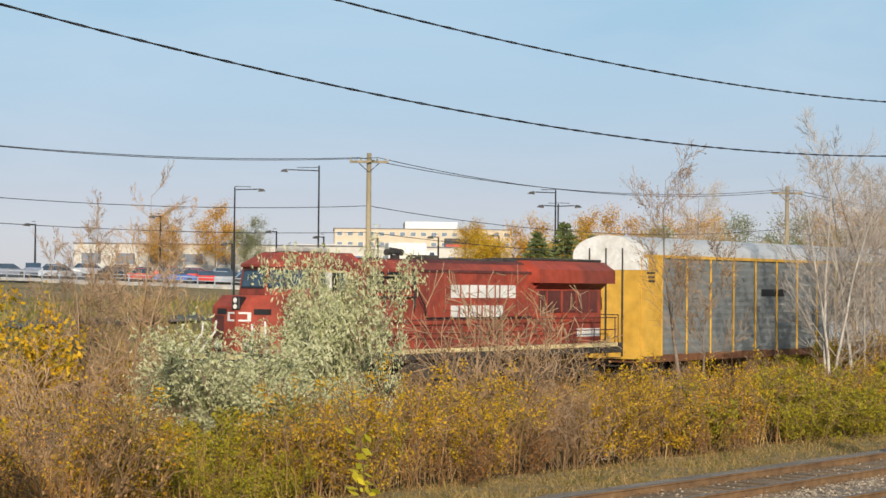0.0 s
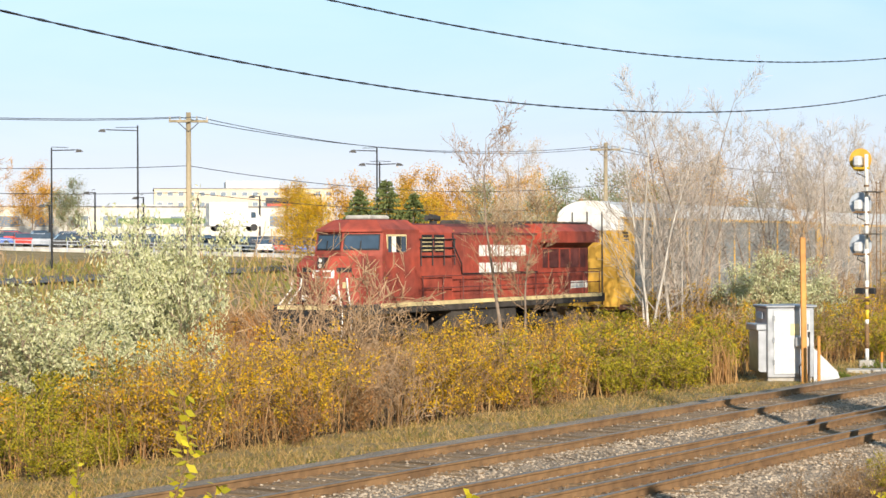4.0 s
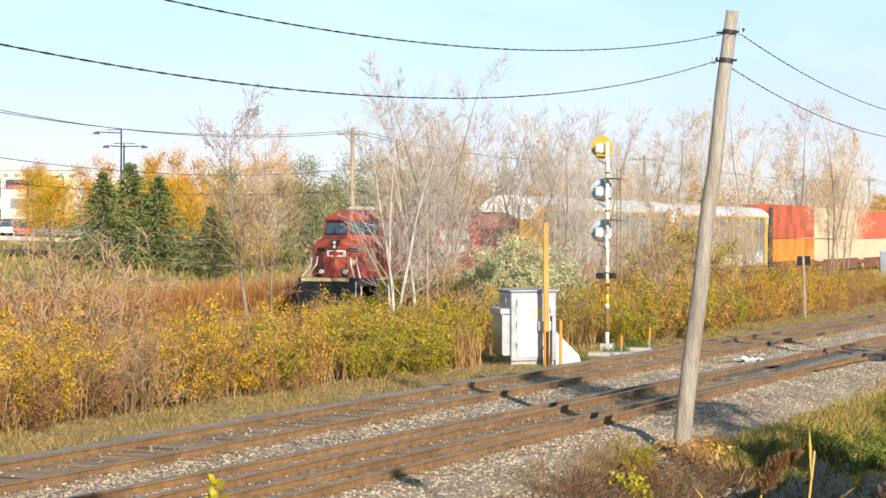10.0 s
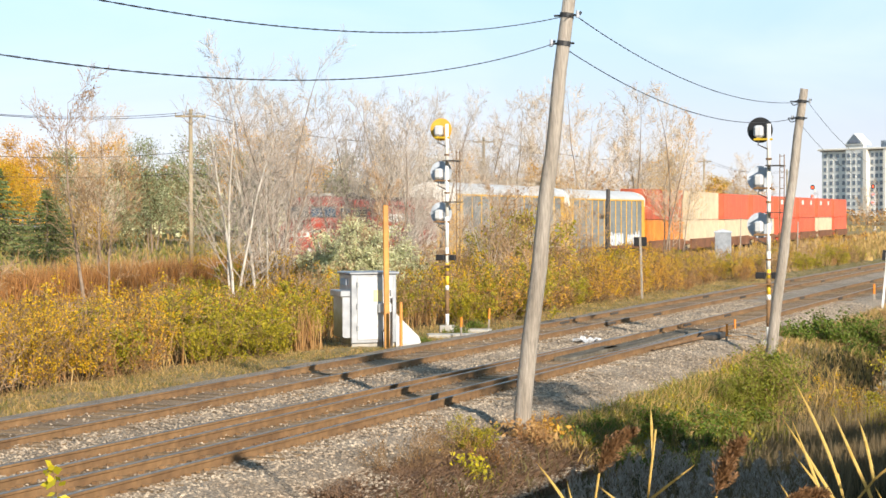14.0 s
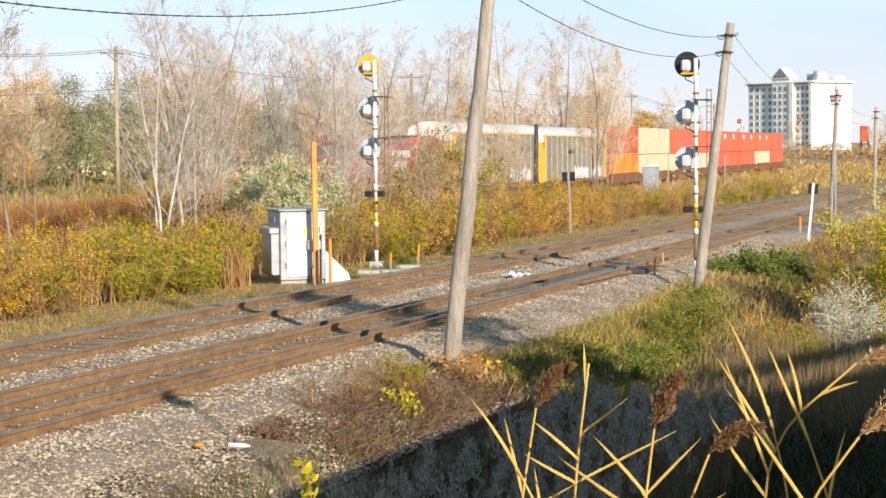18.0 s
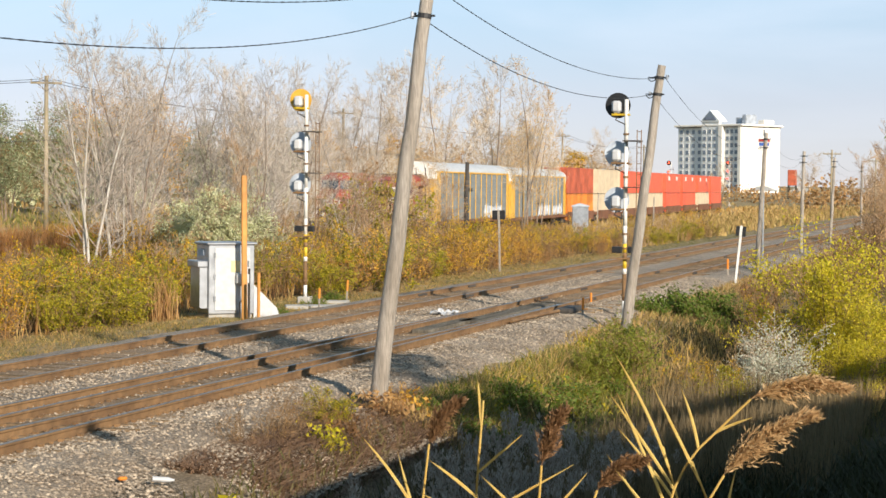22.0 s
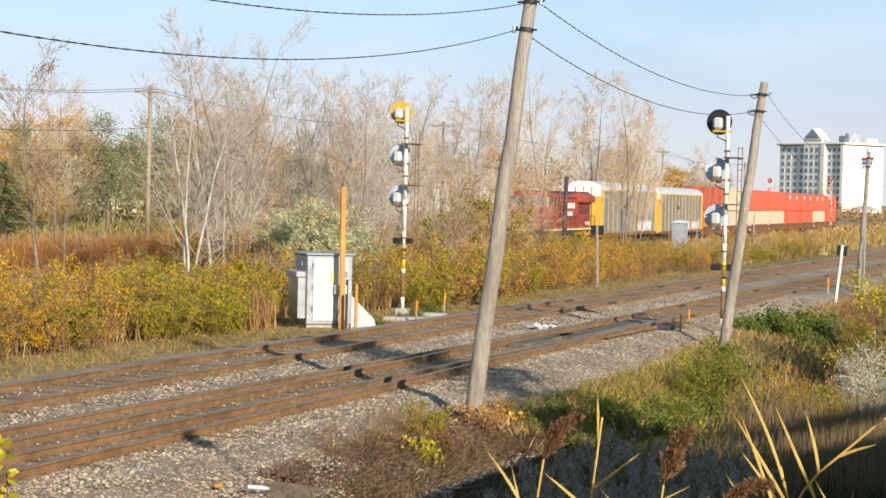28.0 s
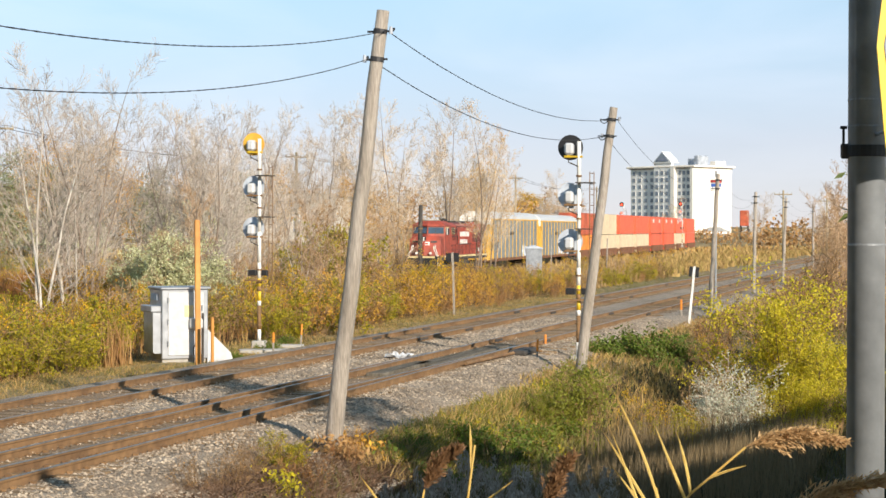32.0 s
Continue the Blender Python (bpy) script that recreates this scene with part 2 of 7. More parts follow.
L_RUSSET = leafmat("russet_brown_leaves", [(0.30, 0.125, 0.035), (0.42, 0.20, 0.06), (0.20, 0.09, 0.035), (0.52, 0.27, 0.06)])
L_GREEN = leafmat("green_leaves", [(0.065, 0.115, 0.014), (0.11, 0.165, 0.02), (0.16, 0.20, 0.03), (0.05, 0.09, 0.014)])
L_SPRUCE = leafmat("spruce_needles", [(0.075, 0.105, 0.03), (0.13, 0.16, 0.05), (0.19, 0.215, 0.085)], trans=0.05)
L_STRAW = leafmat("straw_grass", [(0.42, 0.28, 0.095), (0.54, 0.37, 0.14), (0.32, 0.20, 0.075), (0.27, 0.22, 0.05)])
L_GRASS = leafmat("green_grass", [(0.07, 0.10, 0.018), (0.13, 0.14, 0.03), (0.24, 0.18, 0.06), (0.10, 0.115, 0.02)])
# next three tones lowered: their colour deepens the shade in the ditch
L_REED = leafmat("shade_toned_reed", [(0.17, 0.125, 0.065), (0.26, 0.19, 0.10), (0.10, 0.075, 0.04)], trans=0.2)
L_DITCHMIX = leafmat("shade_mixed_grass", [(0.045, 0.065, 0.014), (0.08, 0.09, 0.02), (0.15, 0.115, 0.042), (0.06, 0.072, 0.015)], trans=0.15)
L_DITCH = leafmat("shade_dark_grass", [(0.030, 0.036, 0.012), (0.050, 0.055, 0.018), (0.022, 0.026, 0.010), (0.085, 0.070, 0.032)], trans=0.05)
M_LITTER = mat("shaded_leaf_litter", (0.105, 0.068, 0.036), 1.0, var=0.5, scale=7, second=(0.065, 0.046, 0.024), mixscale=0.5, bump=0.8, bumpscale=16, spec=0.1)
L_PLUME = leafmat("grey_reed_plume", [(0.38, 0.32, 0.26), (0.50, 0.43, 0.36), (0.27, 0.21, 0.16)], trans=0.2)
L_REEDNEAR = leafmat("golden_reed_blade", [(0.62, 0.40, 0.10), (0.70, 0.50, 0.16), (0.55, 0.34, 0.08)], trans=0.3)
L_PLUMENEAR = leafmat("brown_reed_plume", [(0.46, 0.29, 0.13), (0.60, 0.40, 0.20), (0.34, 0.19, 0.08)], trans=0.3)
L_TAN = leafmat("dry_tan_leaves", [(0.38, 0.22, 0.085), (0.50, 0.31, 0.13), (0.28, 0.15, 0.06), (0.55, 0.29, 0.08)])
M_DISCGREY = mat("blue_grey_disc", (0.50, 0.55, 0.62), 0.7, var=0.15, scale=6)
M_CRIB = mat("dirty_brown_ballast", (0.25, 0.17, 0.098), 0.95, var=0.6, scale=20, second=(0.19, 0.13, 0.078), mixscale=0.7, bump=0.6, bumpscale=22)
L_YBUSH = leafmat("bright_yellow_green_leaves", [(0.52, 0.44, 0.025), (0.66, 0.53, 0.03), (0.36, 0.34, 0.025), (0.70, 0.54, 0.04)], trans=0.35)
M_TWIGBIRCH = mat("birch_twigs", (0.40, 0.345, 0.285), 0.9, var=0.2, scale=2, second=(0.30, 0.25, 0.205), objvar=0.1)
L_DEAD = leafmat("dead_brown_brush", [(0.16, 0.098, 0.058), (0.24, 0.145, 0.085), (0.11, 0.066, 0.04), (0.33, 0.20, 0.11)], trans=0.1)
L_WEED = leafmat("bank_weed_blades", [(0.12, 0.145, 0.025), (0.20, 0.20, 0.045), (0.34, 0.26, 0.09), (0.09, 0.12, 0.02)])
L_PLUMEDARK = leafmat("dark_brown_plume", [(0.16, 0.085, 0.04), (0.24, 0.13, 0.06), (0.11, 0.06, 0.03)], trans=0.2)
M_CABMETAL = mat("weathered_aluminium_sheet", (0.42, 0.44, 0.47), 0.38, 0.75, var=0.15, scale=4, second=(0.33, 0.35, 0.38), mixscale=1.2)
M_TWIGRED = mat("reddish_pale_twigs", (0.31, 0.20, 0.11), 0.9, var=0.25, scale=3, second=(0.41, 0.285, 0.175), objvar=0.2)
L_SILVER = leafmat("silver_white_leaves", [(0.52, 0.54, 0.42), (0.66, 0.66, 0.54), (0.40, 0.43, 0.30), (0.72, 0.71, 0.60)])
L_WILLOW = leafmat("grey_green_willow_leaves", [(0.22, 0.25, 0.13), (0.32, 0.34, 0.19), (0.16, 0.19, 0.08), (0.36, 0.36, 0.22)])
M_DARKBRICK = mat("dark_brick_wall", (0.09, 0.06, 0.045), 0.95, var=0.3, scale=5, second=(0.06, 0.045, 0.035), bump=0.3, bumpscale=12)
M_TWIGGREY = mat("grey_brown_twigs", (0.42, 0.375, 0.325), 0.9, var=0.2, scale=2, second=(0.33, 0.28, 0.235), objvar=0.25)
M_FARGLASS = mat("hazy_window_glass", (0.20, 0.24, 0.29), 0.15, var=0.1, second=(0.17, 0.21, 0.26))


M_OLDBOARD = mat("old_grey_boards", (0.17, 0.15, 0.12), 1.0, var=0.35, scale=8, second=(0.10, 0.085, 0.065), mixscale=1.2, bump=0.5, bumpscale=30, stretch=(6, 0.6, 1), spec=0.1)
M_BANKGRIT = mat("brown_gravelly_soil", (0.24, 0.185, 0.125), 1.0, var=0.6, scale=24, second=(0.13, 0.095, 0.06), mixscale=0.9, bump=0.9, bumpscale=26, spec=0.2)
# soil kept near black so the ditch floor reads as shaded
M_DITCHSOIL = mat("shade_dark_soil", (0.060, 0.045, 0.024), 1.0, var=0.5, scale=6, second=(0.032, 0.030, 0.014), mixscale=0.7, bump=0.9, bumpscale=10, spec=0.1)


# ---- geometry helpers ----
class Geo:
    """Collects vertices and faces for one mesh."""

    def __init__(self):
        self.v, self.f = [], []

    def add(self, verts, faces):
        n = len(self.v)
        self.v += [tuple(p) for p in verts]
        self.f += [tuple(i + n for i in q) for q in faces]
        return self

    def box(self, x0, x1, y0, y1, z0, z1, bev=0.0):
        b = min(bev, (x1 - x0) * 0.45, (y1 - y0) * 0.45, (z1 - z0) * 0.45)
        if b <= 0:
            return self.add([(x, y, z) for z in (z0, z1) for y in (y0, y1) for x in (x0, x1)],
                            [(0, 2, 3, 1), (4, 5, 7, 6), (0, 1, 5, 4), (2, 6, 7, 3), (0, 4, 6, 2), (1, 3, 7, 5)])
        rings = []
        for z, i in ((z0, b), (z0 + b, 0), (z1 - b, 0), (z1, b)):
            a0, a1, c0, c1 = x0 + i, x1 - i, y0 + i, y1 - i
            k = b if i == 0 else b * 0.4
            rings.append([(a0 + k, c0, z), (a1 - k, c0, z), (a1, c0 + k, z), (a1, c1 - k, z), (a1 - k, c1, z), (a0 + k, c1, z), (a0, c1 - k, z), (a0, c0 + k, z)])
        faces = [tuple(range(7, -1, -1)), tuple(range(24, 32))]
        for r in range(3):
            faces += [(r * 8 + i, r * 8 + (i + 1) % 8, r * 8 + 8 + (i + 1) % 8, r * 8 + 8 + i) for i in range(8)]
        return self.add([p for r in rings for p in r], faces)

    def tube(self, p, q, r0, r1=None, n=8, cap=True):
        r1 = r0 if r1 is None else r1
        p, q = Vector(p), Vector(q)
        d = (q - p).normalized()
        u = d.orthogonal().normalized()
        w = d.cross(u)
        ring = [u * math.cos(2 * math.pi * i / n) + w * math.sin(2 * math.pi * i / n) for i in range(n)]
        fs = [(i, (i + 1) % n, n + (i + 1) % n, n + i) for i in range(n)]
        if cap:
            fs += [tuple(range(n - 1, -1, -1)), tuple(range(n, 2 * n))]
        return self.add([p + c * r0 for c in ring] + [q + c * r1 for c in ring], fs)

    def line(self, pts, r, n=6):
        return self.pipe(pts, r, n)

    def pipe(self, pts, radii, n=8):
        """One unbroken tube through the points."""
        pts = [Vector(p) for p in pts]
        radii = radii if hasattr(radii, "__len__") else [radii] * len(pts)
        v, u = [], (pts[1] - pts[0]).normalized().orthogonal().normalized()
        for k, p in enumerate(pts):
            d = (pts[min(k + 1, len(pts) - 1)] - pts[max(k - 1, 0)]).normalized()
            u = (u - d * u.dot(d)).normalized()
            w = d.cross(u)
            v += [p + (u * math.cos(2 * math.pi * i / n) + w * math.sin(2 * math.pi * i / n)) * radii[k] for i in range(n)]
        m = len(pts)
        f = [(k * n + i, k * n + (i + 1) % n, (k + 1) * n + (i + 1) % n, (k + 1) * n + i) for k in range(m - 1) for i in range(n)]
        return self.add(v, f + [tuple(range(n))[::-1], tuple(range((m - 1) * n, m * n))])

    def prism(self, outline, axis, a, b):
        """An outline in the plane across an axis, drawn out from a to b."""
        def put(p, s):
            return (s, p[0], p[1]) if axis == "x" else (p[0], s, p[1]) if axis == "y" else (p[0], p[1], s)
        n = len(outline)
        return self.add([put(p, a) for p in outline] + [put(p, b) for p in outline],
                        [tuple(range(n)), tuple(range(2 * n - 1, n - 1, -1))] + [(i, n + i, n + (i + 1) % n, (i + 1) % n) for i in range(n)])

    def mesh(self, name, material=None, smooth=False):
        me = bpy.data.meshes.new(name)
        me.from_pydata(self.v, [], self.f)
        bm = bmesh.new()
        bm.from_mesh(me)
        bmesh.ops.recalc_face_normals(bm, faces=bm.faces)
        bm.to_mesh(me)
        bm.free()
        if smooth:
            me.polygons.foreach_set("use_smooth", [True] * len(me.polygons))
        if material:
            me.materials.append(material)
        return me


def raw_mesh(name, v, f, material, smooth=False):
    me = bpy.data.meshes.new(name)
    me.from_pydata(np.asarray(v).tolist(), [], np.asarray(f).tolist())
    me.materials.append(material)
    if smooth:
        me.polygons.foreach_set("use_smooth", [True] * len(me.polygons))
    return me


def part(name, geo, material, parent, label="", m=None, smooth=False):
    """One mesh object under a thing or under a part."""
    ob = new(name, geo.mesh(name, material, smooth) if isinstance(geo, Geo) else geo)
    ob.parent = parent
    if m is not None:
        ob.matrix_basis = m
    if label:
        ob["label"] = label
    return ob


def thing(name, label, category, m=None, group="", kind=""):
    """An empty at the base of a thing, to hold its parts."""
    ob = tagged(new(name), label, category, group, kind)
    ob.empty_display_size = 0.2
    if m is not None:
        ob.matrix_basis = m
    return ob


def solid(name, geo, material, label, category, group="", kind="", m=None, smooth=False):
    """A thing that is one mesh."""
    ob = tagged(new(name, geo.mesh(name, material, smooth) if isinstance(geo, Geo) else geo), label, category, group, kind)
    if m is not None:
        ob.matrix_basis = m
    return ob


def smooth_step(a, b, x):
    t = np.clip((x - a) / (b - a), 0, 1)
    return t * t * (3 - 2 * t)


# ---- the lie of the land ----
MAIN_X, FAR_X = -13.07, -16.97          # centres of the two main tracks
GAUGE = 1.51                            # between rail centres


def train_x(y):
    return -41.67 - 0.0388 * (y - 65)


def train_z(y):
    return -0.32 - 0.0035 * np.clip(np.asarray(y, float) - 65, -40, 150)


def at_az(az, d):
    return d * math.sin(radians(az)), d * math.cos(radians(az))


def ground_z(x, y):
    x, y = np.asarray(x, float), np.asarray(y, float)
    z = -0.42 - 0.2 * smooth_step(-21, -27, x) * 1.0
    bed = np.exp(-((x - train_x(y)) / 3.4) ** 4)
    z = z * (1 - bed) + (train_z(y) - 0.28) * bed
    z = z + np.clip((-47 - x) * 0.040, 0, 5.6)
    # ditch at the near side and the bank where the camera stands
    ditch = smooth_step(-10.2, -6.6, x) * (1 - smooth_step(-3.5, 1.5, x)) * (1 - smooth_step(48, 62, y))
    z = z - 1.5 * ditch
    bank = (1 - smooth_step(1.0, 15.0, np.hypot(x * 0.8, y))) * smooth_step(-9.5, -5, x)
    z = z * (1 - bank) + 1.72 * bank
    return z


def uneven(x, y):
    return 0.05 * np.sin(x * 1.7 + 0.6 * np.sin(y * 1.1)) * np.sin(y * 1.3 + 1.0) + 0.03 * np.sin(x * 4.1 + y * 2.3)


def grid_mesh(name, xs, ys, fz, material):
    X, Y = np.meshgrid(xs, ys, indexing="ij")
    v = np.stack([X, Y, fz(X, Y)], -1).reshape(-1, 3)
    n, k = len(xs), len(ys)
    i = (np.arange(n - 1)[:, None] * k + np.arange(k - 1)[None]).ravel()
    return raw_mesh(name, v, np.stack([i, i + k, i + k + 1, i + 1], 1), material, True)


xs = np.unique(np.concatenate([np.linspace(-2600, -300, 12), np.linspace(-300, -60, 30), np.arange(-60, 6, 0.75), np.linspace(6, 60, 14), np.linspace(60, 2600, 12)]))
ys = np.unique(np.concatenate([np.linspace(-600, 0, 10), np.arange(0, 130, 1.0), np.linspace(130, 420, 60), np.linspace(420, 4500, 20)]))
tagged(new("ground", grid_mesh("ground", xs, ys, lambda x, y: ground_z(x, y) + uneven(x, y), M_EARTH)),
       "rough dry autumn grassland with a ditch", "ground", kind="structure")

# litter sheet toned dark so gaps under the shrubs read as shade
tx, ty = xs[(xs > -38) & (xs < -22.2)], ys[(ys > 10) & (ys < 150)]
tagged(new("thicket_floor", grid_mesh("thicket_floor", tx, ty, lambda x, y: ground_z(x, y) + uneven(x, y) + 0.03 - 0.3 * (x > -22.9), M_LITTER)),
       "leaf litter and bare earth, darkened for the thicket's shade", "ground", kind="structure")

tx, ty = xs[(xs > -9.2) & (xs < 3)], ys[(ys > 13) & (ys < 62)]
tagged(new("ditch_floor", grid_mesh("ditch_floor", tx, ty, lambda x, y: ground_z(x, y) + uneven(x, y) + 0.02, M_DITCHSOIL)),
       "ditch soil, coloured dark for the shade in it", "ground", kind="structure")

tx = xs[(xs > -11.2) & (xs < -8.2)]
tagged(new("bank_gravel", grid_mesh("bank_gravel", tx, ty[ty < 33], lambda x, y: ground_z(x, y) + uneven(x, y) + 0.034, M_BANKGRIT)),
       "brown gravelly soil at the foot of the ballast", "ground", kind="structure")

# ballast under the two main tracks and under the siding
bx = np.array([-20.6, -19.6, -19.0, -18.2, -17.0, -15.7, -15.0, -14.3, -13.0, -11.9, -11.3, -10.9, -10.3, -9.6])
bz = np.array([-0.62, -0.30, -0.18, -0.140, -0.18, -0.140, -0.21, -0.140, -0.18, -0.140, -0.160, -0.26, -0.46, -0.75])
by = np.unique(np.concatenate([np.arange(2, 120, 1.5), np.linspace(120, 900, 40)]))
tagged(new("ballast_bed", grid_mesh("ballast_bed", bx, by, lambda x, y: np.interp(x, bx, bz) + 0.3 * uneven(x * 2, y), M_BALLAST)),
       "grey crushed stone bed under the main tracks", "ballast", kind="structure")
sx = np.array([-3.4, -2.2, -1.5, 0, 1.5, 2.2, 3.4])
sz = np.array([-0.7, -0.22, -0.18, -0.18, -0.18, -0.22, -0.7])
v = [(train_x(y) + a, y, train_z(y) + b) for y in by for a, b in zip(sx, sz)]
i = (np.arange(len(by) - 1)[:, None] * 7 + np.arange(6)[None]).ravel()
tagged(new("siding_ballast", raw_mesh("siding_ballast", v, np.stack([i, i + 1, i + 8, i + 7], 1), M_BALLAST, True)),
       "weedy crushed stone bed of the siding", "ballast", kind="structure")


for cx in (FAR_X, MAIN_X):
    cy = np.arange(4, 420, 2.0)
    v = [(cx + a, y, z) for y in cy for a, z in ((-1.34, -0.20), (-1.12, -0.138), (0, -0.140), (1.12, -0.138), (1.34, -0.20))]
    i = (np.arange(len(cy) - 1)[:, None] * 5 + np.arange(4)[None]).ravel()
    tagged(new("crib_ballast", raw_mesh("crib_ballast", v, np.stack([i, i + 1, i + 6, i + 5], 1), M_CRIB, True)), "brown dirty ballast between the ties", "ballast", kind="structure")

# ---- tracks ----
PROFILE = [(-0.075, -0.172), (0.075, -0.172), (0.075, -0.160), (0.012, -0.135), (0.012, -0.048), (0.036, -0.036), (0.036, -0.006), (-0.036, -0.006), (-0.036, -0.036), (-0.012, -0.048), (-0.012, -0.135), (-0.075, -0.160)]
HEAD = [(-0.034, -0.007), (0.034, -0.007), (0.030, 0.0), (-0.030, 0.0)]


def rail(parent, path, top=M_RAILTOP):
    """One rail along a path of points; its shiny head is a part of it."""
    base = None
    for name, outline, material in (("rail", PROFILE, M_RUST), ("rail_head", HEAD, top)):
        n = len(outline)
        v, f = [], []
        for k, (x, y, z) in enumerate(path):
            v += [(x + a, y, z + b) for a, b in outline]
            if k:
                f += [((k - 1) * n + i, (k - 1) * n + (i + 1) % n, k * n + (i + 1) % n, k * n + i) for i in range(n)]
        f += [tuple(range(n)), tuple(range((len(path) - 1) * n, len(path) * n))[::-1]]
        ob = part(name, Geo().add(v, f), material, base or parent, "rusty steel rail" if base is None else "polished running surface")
        base = base or ob


def line_path(x, y0, y1, steps=24, zf=lambda y: 0.0):
    return [(x if not callable(x) else x(y), y, float(zf(y))) for y in np.linspace(y0, y1, steps)]


def ties(parent, xf, zf, y0, count, length=2.6, step=0.56):
    me = Geo().box(-length / 2, length / 2, -0.11, 0.11, -0.16, 0.0, 0.012).mesh("tie", M_TIE)
    rng = np.random.default_rng(5)
    for k in range(count):
        y = y0 + k * step
        o = part("tie", me, None, parent)
        o.matrix_basis = pose(xf(y) + rng.normal(0, 0.03), y, zf(y) - 0.134 + rng.normal(0, 0.006), 0, 0, rng.normal(0, 0.6))


def fastenings(parent, x, y0, y1, step, zf=lambda y: 0.0, xf=None):
    """Tie plates and spikes along a rail, joined."""
    g = Geo()
    y = y0
    while y < y1:
        X = xf(y) if xf else x
        g.box(X - 0.17, X + 0.17, y - 0.09, y + 0.09, -0.168 + zf(y), -0.152 + zf(y))
        for s in (-0.095, 0.095):
            g.box(X + s - 0.022, X + s + 0.022, y + 0.03, y + 0.075, -0.155 + zf(y), -0.112 + zf(y))
            g.box(X + s - 0.03, X + s + 0.03, y - 0.28, y - 0.2, -0.165 + zf(y), -0.10 + zf(y))
        y += step
    part("fastenings", g, M_RUST, parent, "rusty tie plates, spikes and rail anchors")["kind"] = "stuff"


def joint_bars(parent, x, places):
    for y in places:
        part("joint_bar", Geo().box(x - 0.06, x + 0.06, y - 0.45, y + 0.45, -0.13, -0.035, 0.02), M_DARK, parent)


far_track = thing("far_main_track", "straight main railway track with rusty rails", "railway track", kind="structure")
main_track = thing("near_main_track", "straight main railway track with polished rails", "railway track", kind="structure")
for tr, cx in ((far_track, FAR_X), (main_track, MAIN_X)):
    for s in (-1, 1):
        rail(tr, line_path(cx + s * GAUGE / 2, 4, 900))
        fastenings(tr, cx + s * GAUGE / 2, 14, 70, 0.56)
    ties(tr, lambda y: cx, lambda y: 0.0, 14.0, 230)
    for s in (-1, 1):
        joint_bars(tr, cx + s * GAUGE / 2, [57.5, 63.2, 77.0, 96.0, 118.0])
turnout = thing("turnout", "diverging rails of a crossover switch", "railway switch", kind="structure")


def div_x(y):
    return -0.0225 * max(0.0, 53.5 - y) - 0.00008 * max(0.0, 40 - y) ** 2


for s in (-1, 1):
    xf = (lambda y, s=s: MAIN_X + s * (GAUGE / 2 - 0.075 * smooth_step(50, 53.5, y)) + div_x(y))
    rail(turnout, line_path(xf, 4, 53.5, 40))
    fastenings(turnout, 0, 14, 46, 0.56, xf=xf)
for a, b, y0, y1 in ((-0.50, -0.05, 43.2, 47.5), (-0.30, 0.28, 46.4, 54.6)):
    part("cover_board", Geo().box(MAIN_X + a, MAIN_X + b, y0, y1, -0.16, -0.05, 0.02), M_OLDBOARD, turnout, "dark grey boards laid between the rails")
for y in (52.6, 53.6, 55.0, 56.2):
    part("switch_tie", Geo().box(MAIN_X - 1.4, MAIN_X + 1.9, y - 0.13, y + 0.13, -0.30, -0.135, 0.02), M_TIE, turnout, "long dark switch tie")
part("throw_rod", Geo().tube((MAIN_X + 0.5, 53.1, -0.08), (MAIN_X + 1.6, 53.1, -0.1), 0.03), M_RUST, turnout)
part("switch_machine", Geo().box(MAIN_X + 0.98, MAIN_X + 1.5, 51.4, 53.2, -0.16, 0.0, 0.05), M_DARK, turnout, "dark low switch motor box")
part("heater_duct", Geo().tube((MAIN_X + 0.95, 47.0, -0.06), (MAIN_X + 1.15, 51.4, -0.06), 0.045), M_RUST, turnout, "rusty pipe beside the rail")

siding = thing("siding_track", "overgrown siding track under the freight train", "railway track", kind="structure")
for s in (-1, 1):
    rail(siding, line_path(lambda y, s=s: train_x(y) + s * GAUGE / 2, 4, 700, 40, train_z))
ties(siding, train_x, lambda y: float(train_z(y)), 30.0, 220)

# loose ballast stones where the tracks come nearest
rng = np.random.default_rng(11)


def stones(name, label, x0, x1, y0, y1, count, size, zf, seed):
    rng = np.random.default_rng(seed)
    base = np.array([(1, 0, 0), (-1, 0, 0), (0, 1, 0), (0, -1, 0), (0, 0, 0.8), (0, 0, -0.8)], float)
    fc = np.array([(0, 2, 4), (2, 1, 4), (1, 3, 4), (3, 0, 4), (2, 0, 5), (1, 2, 5), (3, 1, 5), (0, 3, 5)])
    u = rng.random(count)
    x, y = rng.uniform(x0, x1, count), y0 + (y1 - y0) * u ** 1.5
    s = size * rng.uniform(0.5, 1.35, count)
    a = rng.uniform(0, 6.28, count)
    P = base[None] * rng.uniform(0.55, 1.2, (count, 6, 1)) * s[:, None, None]
    P = P + rng.normal(0, 0.12, P.shape) * s[:, None, None]
    c, d = np.cos(a)[:, None], np.sin(a)[:, None]
    P = np.stack([P[..., 0] * c - P[..., 1] * d, P[..., 0] * d + P[..., 1] * c, P[..., 2] * 0.75], -1)
    P += np.stack([x, y, zf(x, y) + s * 0.25], -1)[:, None]
    F = fc[None] + (np.arange(count) * 6)[:, None, None]
    tagged(new(name, raw_mesh(name, P.reshape(-1, 3), F.reshape(-1, 3), M_STONE)), label, "gravel", kind="stuff")


bed = lambda x, y: np.interp(x, bx, bz)
stones("shoulder_stones", "loose grey ballast stones beside the near track", -12.25, -9.5, 16, 75, 30000, 0.030, bed, 3)
stones("middle_stones", "loose grey ballast stones between the tracks", -16.1, -14.0, 17, 75, 19000, 0.031, bed, 4)
